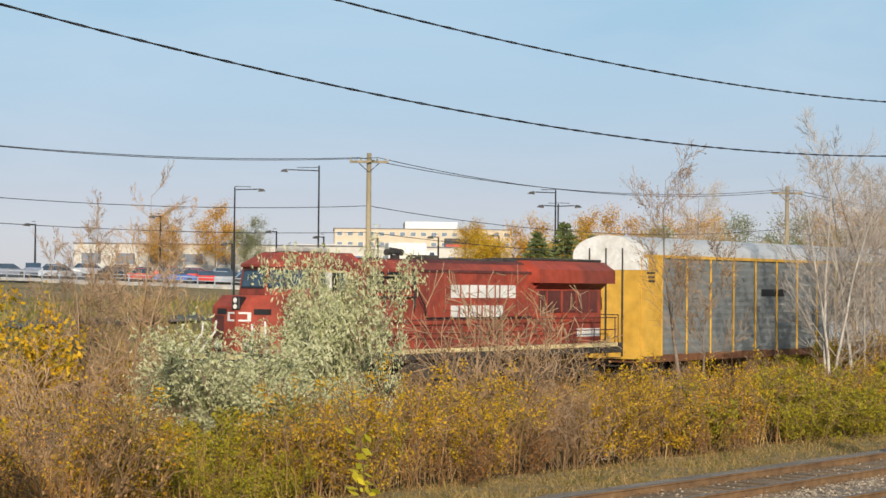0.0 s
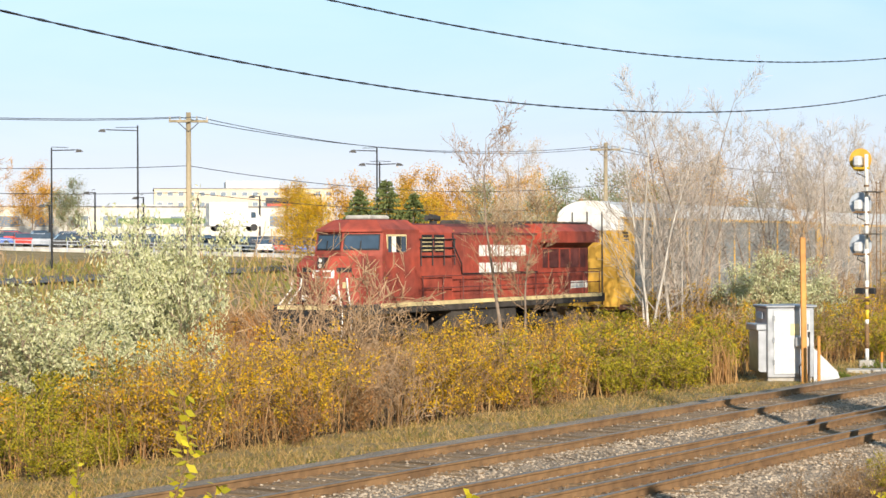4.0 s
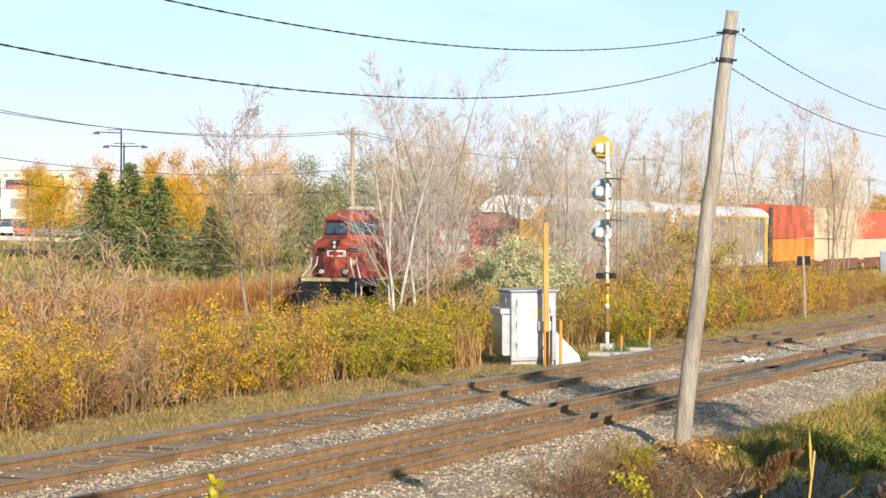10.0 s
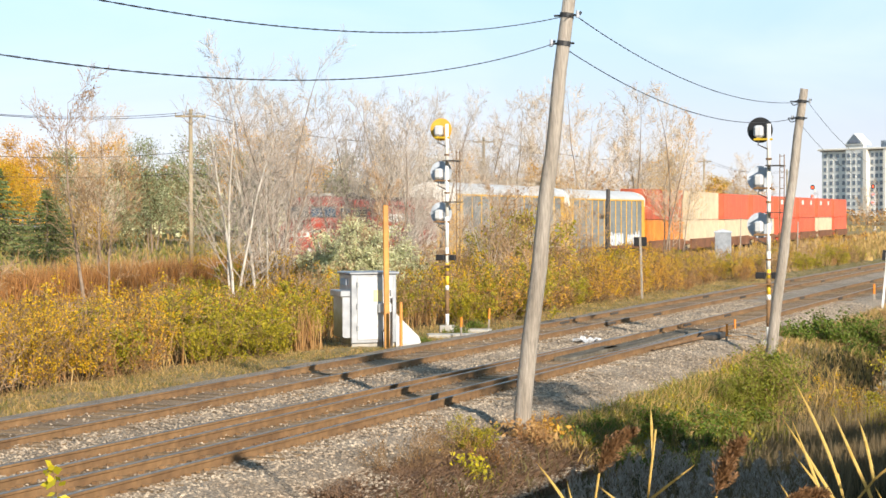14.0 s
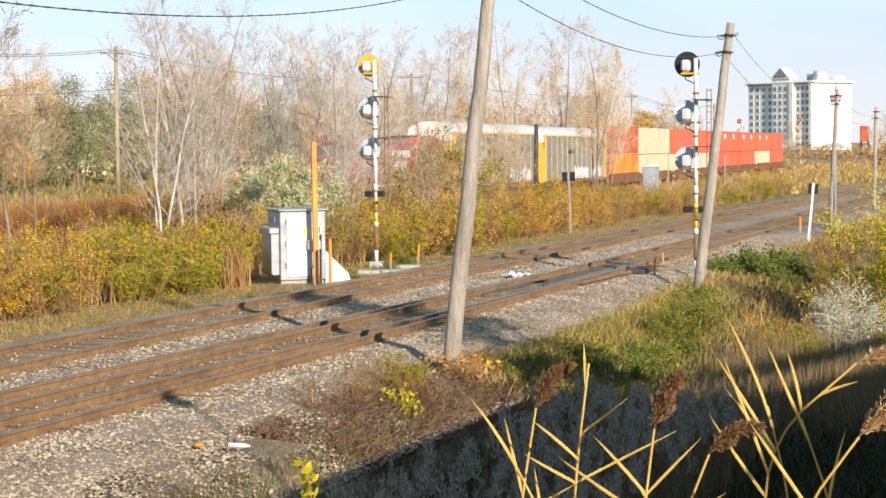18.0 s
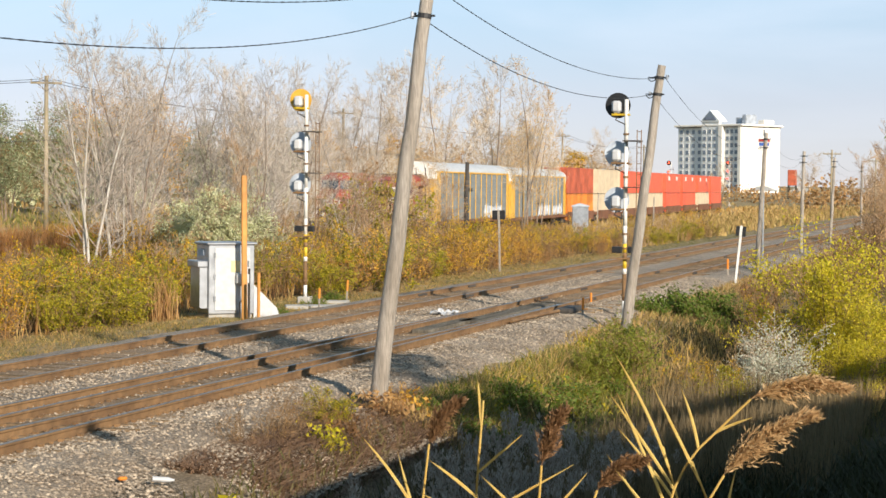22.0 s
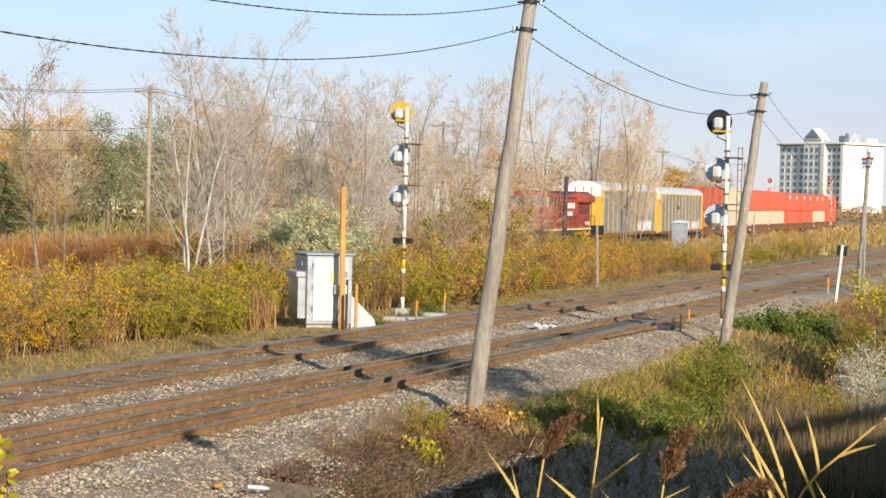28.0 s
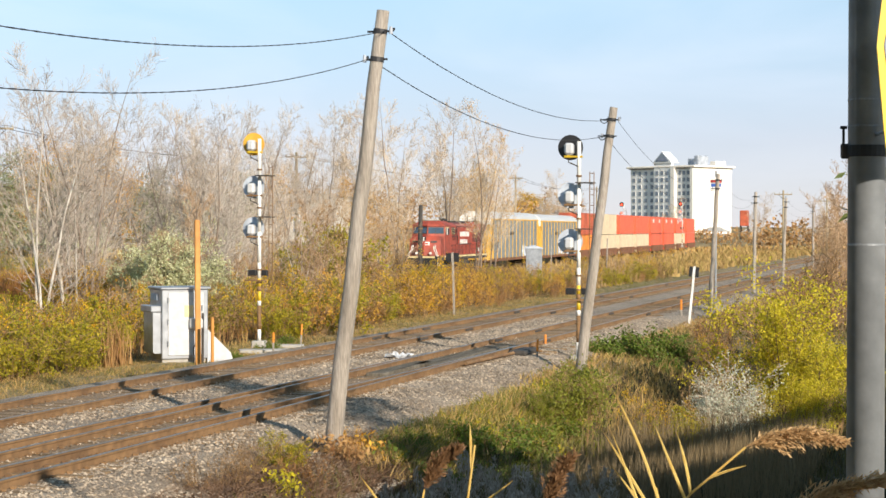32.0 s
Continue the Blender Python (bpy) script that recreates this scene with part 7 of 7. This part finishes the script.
silver = make_shrub("silver_bush", "low silvery white-leaved bush", 72, 1.75, 0.95, 20, M_TWIGPALE, L_SILVER, 7500, 0.05, 0.004, 0.35, category="bush", leafy_from=0.05)
stand(silver, -5.45, 45.6, 1.15)
green = make_shrub("green_bush", "upright fine-leaved green bush", 73, 1.5, 1.05, 22, M_TWIG, leafmat("olive_green_leaves", [(0.15, 0.18, 0.02), (0.26, 0.26, 0.03), (0.09, 0.12, 0.018)]), 8000, 0.055, 0.003, 0.4, kids=(2, 2), category="bush", leafy_from=0.05, clump=1.0)
stand(green, -8.15, 41.4, 1.18)
again(green, -8.7, 40.6, 0.6, 2.0)
low = make_shrub("low_green_plant", "low dark green leafy plants beside the ballast", 74, 0.6, 1.3, 14, M_TWIG, L_GREEN, 1800, 0.07, 0.004, 0.6, category="bush", leafy_from=0.02)
stand(low, -10.0, 58.0, 1.4)
for x, y, s in ((-9.2, 58.6, 1.4), (-9.5, 56.6, 1.2), (-8.5, 57.6, 1.3), (-10.7, 57.0, 0.9), (-8.3, 55.5, 0.9), (-9.6, 49.4, 0.6), (-9.0, 34.5, 0.9), (-8.6, 36.0, 0.9), (-9.6, 33.0, 0.6), (-20.1, 51.5, 0.5), (-20.6, 55.5, 0.6), (-21.0, 58.5, 0.6)):
    again(low, x, y, s, rng.uniform(0, 6.28))
for k, x, y, s in ((2, -6.4, 43.8, 0.8), (1, -6.9, 44.8, 0.75), (0, -6.0, 49.0, 0.9), (0, -7.2, 57.0, 0.7), (4, -7.5, 60.0, 0.7), (1, -6.5, 55.0, 0.8), (4, -8.2, 64.0, 0.7), (0, -7.5, 68.0, 0.7), (4, -8.5, 72.0, 0.6), (0, -6.0, 62.0, 0.9),
                   (1, -5.5, 58.0, 0.9), (0, -4.5, 66.0, 1.1), (4, -2.0, 60.0, 1.0), (5, -0.8, 58.0, 0.7), (4, -10.0, 31.0, 0.35), (4, -9.7, 29.8, 0.35), (5, -9.9, 30.6, 0.28), (2, -10.2, 28.2, 0.4), (0, -10.3, 27.0, 0.35), (0, -10.6, 25.5, 0.3),
                   (0, -10.2, 26.0, 0.35), (4, -10.6, 28.6, 0.3), (4, -9.6, 27.4, 0.4)):
    plant(k, x, y, s)
rc = np.random.default_rng(57)
for y in np.arange(31.5, 42.5, 1.5):
    again(low, -8.75 + rc.normal(0, 0.3), y, rc.uniform(0.65, 1.05), rc.uniform(0, 6.28))
for y in np.arange(32.5, 41, 1.6):
    again(green, -7.7 + rc.normal(0, 0.25), y, rc.uniform(0.3, 0.48), rc.uniform(0, 6.28))
again(redthorn, -4.9, 78.0, 0.92, 1.5), again(redthorn, -3.4, 74.0, 0.9, 3.5)
for k, x, y, s in ((4, -5.2, 70.0, 1.3), (0, -4.2, 71.5, 1.4), (5, -3.0, 70.0, 1.2), (4, -2.4, 66.0, 1.2), (0, -5.6, 76.0, 1.3)):
    plant(k, x, y, s)
for x, y, s in ((-7.5, 92, 0.9), (-6.0, 88, 1.0), (-8.0, 104, 0.9), (-3.0, 84, 1.0), (-8.5, 118, 0.9), (-1.0, 92, 1.1), (-5.0, 100, 1.0), (-8.4, 138, 1.0), (-4.0, 120, 1.2), (2.0, 110, 1.2), (-1, 140, 1.2)):
    plant(int(rng.choice([0, 4, 0, 1])), x, y, 1.4 * s)
again(redthorn, -7.4, 130, 1.1, 1.0), again(redthorn, -4.5, 118, 1.0, 2.0), again(oval, -1.2, 120, 0.7, 3.0), again(redthorn, -1.5, 95, 0.9, 5.0)
for az, d, s in ((-2.5, 300, 1.0), (-4.0, 320, 0.9), (-1.0, 280, 0.9), (-5.8, 400, 1.0), (-8.3, 420, 0.9), (1.0, 260, 1.0)):
    again(oval, *at_az(az, d), s, rng.uniform(0, 6.28))
# evergreen at the view's edge, whose shade lies on the tracks
pine = make_spruce(62, 12.6, 0.18, 4.0, 0.20, 34)
stand(pine, 1.2, 23.3, 1.0)

# grasses
def scatter(n, x0, x1, y0, y1, power=1.6, seed=0):
    r = np.random.default_rng(seed)
    return r.uniform(x0, x1, n), y0 + (y1 - y0) * r.random(n) ** power


X, Y = scatter(36000, -23.4, -19.7, 16, 110, 1.7, 1)
blades("verge_grass", "dry straw-coloured grass along the tracks", X, Y, 0.16, 0.0075, L_STRAW, 2, 0.65)
X, Y = scatter(22000, -22.9, -19.5, 17, 160, 1.5, 3)
blades("verge_green_grass", "short green grass along the verge", X, Y, 0.13, 0.009, L_GRASS, 4, 0.6)
X, Y = scatter(9000, -37.0, -22.6, 16, 130, 1.5, 5)
blades("thicket_weeds", "tall dry weeds among the shrubs", X, Y, 0.6, 0.012, L_STRAW, 6, 0.2)
X, Y = scatter(7000, -36.0, -22.8, 20, 140, 1.5, 7)
blades("thicket_stalks", "brown dead stalks among the shrubs", X, Y, 1.0, 0.009, L_RUSSET, 8, 0.16)
X, Y = scatter(20000, -9.6, -1.0, 19, 75, 1.4, 9)
keep = ~((X > -3.0) & (X < -1.2) & (Y > 20.5) & (Y < 25.2))
X, Y = X[keep], Y[keep]
blades("ditch_grass", "mixed ditch grass, darkened for shade", X, Y, 0.30, 0.012, L_DITCHMIX, 10)
X, Y = scatter(22000, -11.2, -8.8, 23.0, 32.5, 0.9, 21)
blades("dead_brush", "matted brown dead brush beside the ballast", X, Y, 0.17, 0.013, L_DEAD, 22, 1.3)
X, Y = scatter(4500, -9.9, -7.9, 31, 42, 1.0, 23)
blades("bank_weeds", "sunlit green and straw weeds on the bank", X, Y, 0.34, 0.013, L_WEED, 24, 0.35)
X, Y = scatter(3000, -9.9, -8.4, 30, 44, 1.0, 35)
blades("bank_dry_grass", "dry tan grass tufts on the sunlit bank", X, Y, 0.36, 0.012, L_STRAW, 36, 0.35)
X, Y = scatter(5000, -8.5, -3.0, 44, 56, 1.0, 25)
blades("bank_straw", "pale straw grass round the bushes", X, Y, 0.5, 0.012, L_STRAW, 26, 0.3)
X, Y = scatter(3200, -28.5, -22.9, 17, 90, 1.5, 27)
blades("tall_tan_weeds", "tall sunlit tan weeds at the thicket's edge", X, Y, 1.25, 0.012, L_TAN, 28, 0.14)
X, Y = scatter(9000, -10.6, -8.6, 46, 130, 1.2, 33)
blades("shoulder_weeds", "short straw weeds along the ballast edge", X, Y, 0.24, 0.016, L_STRAW, 34, 0.4)
xs = np.random.default_rng(29).uniform(5.0, 11.0, 16000)
Y = np.random.default_rng(30).uniform(25, 150, 16000)
blades("siding_grass", "tall orange-tan grass beyond the siding", train_x(Y) - xs, Y, 1.5, 0.02, L_TAN, 31, 0.12)
X, Y = scatter(7000, -7.4, -3.0, 33, 46, 1.0, 11)
blades("ditch_reeds", "dry reed stems in the ditch, toned down for shade", X, Y, 1.15, 0.009, L_REED, 12, 0.1)
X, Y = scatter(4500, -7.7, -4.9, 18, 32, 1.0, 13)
blades("reed_stems", "dense reed stems, toned down for the shaded ditch", X, Y, 1.4, 0.010, L_REED, 14, 0.12)
# near-black blades carry the ditch's shade in their colour
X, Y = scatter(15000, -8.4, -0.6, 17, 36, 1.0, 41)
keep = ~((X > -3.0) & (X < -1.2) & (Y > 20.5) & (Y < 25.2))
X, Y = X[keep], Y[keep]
blades("ditch_dark_grass", "rank grass coloured near black for the ditch's shade", X, Y, 0.6, 0.013, L_DITCH, 42, 0.4)
X, Y = scatter(2600, -10.0, -8.4, 31, 46, 1.0, 43)
blades("bank_green_tufts", "bright green tufts along the ditch edge", X, Y, 0.26, 0.015, L_YGREEN, 44, 0.5)
Y = np.random.default_rng(61).uniform(52, 105, 15000)
blades("siding_brush", "dense dead brown growth close behind the siding", train_x(Y) - np.random.default_rng(62).uniform(3.6, 7.0, 15000), Y, 1.5, 0.022, L_RUSSET, 63, 0.16)
X, Y = scatter(9000, -120, -46, 40, 330, 1.3, 15)
blades("field_grass", "tall dry golden grass beyond the siding", X, Y, 0.9, 0.06, L_STRAW, 16)
X, Y = scatter(16000, -112, -46.5, 24, 150, 1.2, 45)
blades("meadow_grass", "green and golden meadow grass beyond the siding", X, Y, 0.55, 0.07, L_WEED, 46, 0.4)
X, Y = scatter(12000, -90, 6, 150, 430, 1.0, 37)
keep = (np.abs(X - train_x(Y)) > 2.6) & ((X < -21.5) | (X > -8.5))
blades("far_field_grass", "pale dry grass on the distant open ground", X[keep], Y[keep], 0.7, 0.14, L_STRAW, 38)
X, Y = scatter(9000, -37, -22, 120, 330, 1.2, 17)
blades("far_weeds", "dry weeds along the distant tracks", X, Y, 0.8, 0.05, L_STRAW, 18)

r = np.random.default_rng(51)
blades("tan_reed_clump", "upright clump of tan dry stalks beside the cabinet", -22.3 + r.normal(0, 0.17, 170), 48.3 + r.normal(0, 0.17, 170), 1.25, 0.011, L_TAN, 52, 0.12)

# feathery plumes over the reed bed
r = np.random.default_rng(19)
P, A = [], []
for k in range(460):
    x, y = r.uniform(-7.6, -5.0), r.uniform(18.5, 30)
    z = float(ground_z(x, y)) + r.uniform(0.85, 1.3)
    hh, lx, ly = r.uniform(0.2, 0.34), r.normal(0, 0.04), r.normal(0, 0.04)
    for j in range(46):
        f = j / 45
        w = 0.030 * math.sin(math.pi * min(1, f * 0.78 + 0.2)) + 0.004
        P.append((x + lx * f + r.normal(0, w), y + ly * f + r.normal(0, w), z + hh * f))
        A.append((r.normal(0, 0.2), r.normal(0, 0.2), 1.0))
tagged(new("reed_plumes", leaf_mesh("reed_plumes", P, 0.07, L_PLUME, r, 0.3, 0.0, np.array(A))), "grey feathery plumes of a reed bed", "reed", kind="stuff")


def leaf_heap(name, label, x0, y0, w, n, size, material, seed, top):
    """Large limp leaves piled round a spot."""
    r = np.random.default_rng(seed)
    t = thing(name, label, "leaves")
    X, Y = x0 + r.normal(0, w, n), y0 + r.normal(0, w, n)
    Z = ground_z(X, Y) + top * r.random(n) ** 1.5
    A = np.stack([r.normal(0, 0.6, n), r.normal(0, 0.6, n), r.uniform(-1.2, 0.4, n)], -1)
    part("leaves", leaf_mesh("leaves", np.stack([X, Y, Z], -1), size, material, r, 0.45, 0.2, A), None, t)
    return t


px1, py1 = POLES[1][0][:2]
leaf_heap("dead_leaf_clump", "limp tan and orange dead leaves round the pole foot", px1 + 0.25, py1 - 0.25, 0.24, 420, 0.11, L_TAN, 81, 0.4)
leaf_heap("orange_leaf_clump", "orange withered leaves beside the pole", px1 + 0.5, py1 + 0.5, 0.16, 160, 0.09, L_ORANGE, 82, 0.4)
leaf_heap("yellow_green_weed", "small yellow-green weed in the dead brush", -9.6, 26.6, 0.16, 320, 0.08, L_YBUSH, 83, 0.35)
leaf_heap("green_weed", "bright green weed on the bank", px1 + 0.9, py1 + 1.2, 0.3, 420, 0.09, L_GREEN, 84, 0.3)
for k, (x, y) in enumerate(((-8.6, 33.5), (-8.2, 35.2), (-8.7, 36.6), (-7.9, 37.6), (-8.4, 38.8), (-7.5, 35.0))):
    leaf_heap("green_weed", "low green weed on the sunlit bank", x, y, 0.32, 520, 0.075, L_GREEN if k % 2 else L_YGREEN, 85 + k, 0.35)


def near_reed(seed, h, lean, plume, droop, blade_rows, dark):
    """A tall reed whose stalk leans over at the top: long pointed blades, combed plume."""
    r = np.random.default_rng(seed)
    t = thing("tall_reed", "tall golden dry reed with feathery brown plume" if plume else "tall golden dry reed with pointed blades", "reed", group="foreground reeds")
    n = 26
    ds, p, pts, dirs = h / n, np.zeros(3), [np.zeros(3)], []
    for k in range(n):
        a = radians(2 + (lean - 2) * min(1, max(0, (k / n - 0.72) / 0.16)))
        e = np.array([math.sin(a), 0.0, math.cos(a)])
        p = p + e * ds
        pts.append(p)
        dirs.append(e)
    part("stalk", seg_mesh("stalk", [(*a, *b, 0.0052 - 0.002 * k / n, 0.0052 - 0.002 * (k + 1) / n) for k, (a, b) in enumerate(zip(pts, pts[1:]))], L_REEDNEAR, 6), None, t)
    for back, ang, L in blade_rows:
        # back: metres below the top; ang: degrees from upright, to the right
        k = max(0, int(n - back / ds))
        o = pts[k]
        a = radians(ang)
        d = np.array([math.sin(a), r.normal(0, 0.12), math.cos(a)])
        e = np.array([math.cos(a), 0, -math.sin(a)]) * (1 if ang > 0 else -1) * r.uniform(-0.3, 0.8)
        w = np.array([math.cos(a), 0.6, -math.sin(a)]) * 0.0062
        g = Geo()
        for q in range(8):
            a0, a1 = q / 8, (q + 1) / 8
            p0, p1 = o + d * L * a0 + e * L * 0.16 * a0 ** 2, o + d * L * a1 + e * L * 0.16 * a1 ** 2
            w0, w1 = w * (0.55 + 0.9 * a0) * (1 - a0) ** 0.75, w * (0.55 + 0.9 * a1) * max(0.01, 1 - a1) ** 0.75
            c = np.array([0, -0.0025, 0.002])
            g.add([p0 - w0, p0 + c, p0 + w0, p1 + w1, p1 + c, p1 - w1], [(0, 1, 4, 5), (1, 2, 3, 4)])
        part("blade", g.mesh("blade", L_REEDNEAR), None, t)
    if plume:
        top, ax = pts[-1], dirs[-1]
        P, A, segs = [], [], []
        for j in range(110):
            f = j / 109
            b2 = ax + np.array([droop, 0, -droop * 0.5]) * f
            c = top + b2 / np.linalg.norm(b2) * plume * 0.72 * f
            s = (1 - 0.55 * f) * plume * r.uniform(0.22, 0.42)
            e = ax + np.array([0.5, 0, -0.1]) * droop + r.normal(0, 0.2, 3) * np.array([1, 0.7, 1])
            e /= np.linalg.norm(e)
            q = c
            for i in range(11):
                e = e + np.array([0.02, 0, -0.075 * droop])
                e /= np.linalg.norm(e)
                q2 = q + e * s / 11
                segs.append((*q, *q2, 0.0008, 0.0006))
                for _ in range(2):
                    P.append(q2 + r.normal(0, 0.0018, 3))
                    A.append(e + r.normal(0, 0.22, 3))
                q = q2
        part("plume", leaf_mesh("plume", P, 0.017, L_PLUMEDARK if dark else L_PLUMENEAR, r, 0.2, 0.0, np.array(A)), None, t, "feathery one-sided plume")
        part("plume_stem", seg_mesh("plume_stem", segs, L_PLUMEDARK if dark else L_PLUMENEAR, 3), None, t)
    return t, pts[-1]


REEDS = []
for seed, az, el, d, lean, plume, droop, rows, dark in (
        (1, -6.7, -6.3, 5.0, 47, 0.29, 1.0, [(0.10, 62, 0.10), (0.14, -8, 0.16), (0.30, -32, 0.30), (0.34, -20, 0.34), (0.42, -38, 0.26), (0.5, 75, 0.2)], False),
        (2, -5.1, -8.6, 4.6, 40, 0.31, 0.5, [(0.2, -30, 0.25)], False),
        (3, -16.2, -7.7, 5.2, 8, 0.17, 0.5, [(0.2, -15, 0.22), (0.3, 55, 0.2)], True),
        (4, -12.7, -8.3, 4.8, 6, 0.18, 0.3, [(0.12, -40, 0.2), (0.2, -60, 0.26), (0.16, 40, 0.2), (0.24, 60, 0.24)], True),
        (5, -11.1, -9.0, 4.9, 20, 0.17, 0.7, [(0.25, -25, 0.25)], True),
        (6, -14.6, -6.4, 5.1, 6, 0, 0.0, [(0.02, -3, 0.12), (0.16, 48, 0.16), (0.2, -46, 0.16), (0.26, 62, 0.30), (0.28, -64, 0.16)], False),
        (7, -17.0, -8.9, 5.0, -28, 0, 0.0, [(0.02, -28, 0.22), (0.2, -10, 0.15)], False),
        (8, -9.3, -7.6, 5.2, -14, 0, 0.0, [(0.02, -16, 0.34), (0.16, -30, 0.28)], False),
        (9, -8.4, -8.0, 5.0, -20, 0, 0.0, [(0.02, -24, 0.28), (0.2, 6, 0.2)], False)):
    z = EYE[2] + d * math.tan(radians(el))
    x, y = at_az(az, d)
    z0 = float(ground_z(x, y))
    ob, tip = near_reed(seed, z - z0, lean, plume, droop, rows, dark)
    # put the stalk's top, not its foot, on the line of sight
    c, s = math.cos(radians(-az)), math.sin(radians(-az))
    REEDS.append((ob, x - tip[0] * c, y - tip[0] * s, z0 + (z - z0 - tip[2]), -az, seed, tip[2]))


def sprig(seed, n):
    """A shoot with pointed yellow leaves."""
    r = np.random.default_rng(seed)
    t = thing("yellow_sprig", "thin shoot with pointed yellow-green leaves", "sprig")
    pts = [np.array([0.02 * math.sin(k * 0.6), 0.0, k * 0.05]) for k in range(n)]
    part("stem", Geo().pipe(pts, [0.004 - 0.001 * k / n for k in range(n)], 5), M_TWIG, t, smooth=True)
    P, A = [], []
    for p in pts[2:]:
        for s in (-1, 1):
            for _ in range(3):
                P.append(p + r.normal(0, 0.012, 3))
                A.append((s * r.uniform(0.4, 1.2), r.normal(0, 0.4), r.uniform(-0.3, 0.6)))
    part("leaves", leaf_mesh("leaves", P, 0.052, L_YBUSH, r, 0.55, 0.0, np.array(A)), None, t)
    return t


for seed, az, d, top, n in ((1, -41.8, 9.0, 2.66, 40), (2, -40.4, 8.6, 2.28, 30), (3, -44.0, 8.8, 2.36, 34), (4, -31.7, 8.0, 2.30, 22), (5, -22.1, 8.2, 2.02, 22), (6, -40.9, 8.4, 2.2, 30), (7, -43.0, 9.2, 2.1, 34), (8, -23.0, 8.6, 1.92, 22), (9, -39.6, 8.8, 2.1, 30)):
    x, y = at_az(az, d)
    ob = sprig(seed, n)
    ob.matrix_basis = pose(x, y, top - (n - 1) * 0.05, 0, 6, 40 * seed)


# ---- motion of the train, its wheels and the reeds ----
def motions():
    def run(t):
        return 40.14 + 3.448 * t + 0.0091 * t * t
    times = [0, 2, 4, 8, 12, 16, 20, 24, 28, 32]
    for car, off in TRAIN:
        rows = []
        for t in times:
            y = run(t) + off
            rows.append((t, pose(train_x(y), y, float(train_z(y + 10)), 0, 0, 2.22)))
        walk(car, rows)
    for ws, r in ROLLING:
        if ws.parent.parent not in (loco, rack1):
            continue
        base = ws.matrix_basis.translation.copy()
        rows = []
        for k in range(0, 161):
            t = k * 0.2
            rows.append((t, Matrix.Translation(base) @ Matrix.Rotation(-(run(t) - run(0)) / r, 4, "X")))
        walk(ws, rows)
    gusts = [(0, 0.0), (12, 0.1), (17, 0.2), (19, 0.4), (21, -0.4), (23, -1.0), (24, -0.2), (28, 0.0), (30, 0.3), (32, 0.5)]
    for ob, x, y, z0, turn, seed, h in REEDS:
        rows = []
        for k in range(65):
            t = k * 0.5
            a = float(np.interp(t, [g[0] for g in gusts], [g[1] for g in gusts])) * 5.0 / h + 0.18 * math.sin(2.3 * t + seed) + 0.1 * math.sin(4.7 * t + 2 * seed)
            if seed == 2:
                a += float(np.interp(t, [0, 16.5, 17.5, 18.3, 19, 20.2, 21, 22.2, 23.5, 28, 30.2, 31, 32], [0, 0, -5, -6, -1, -1, -8, -8, 0, 0, 0, -8, -2]))
            b = 0.3 * math.sin(1.3 * t + 2 * seed)
            rows.append((t, pose(x, y, z0, b, a, turn)))
        walk(ob, rows)


motions()
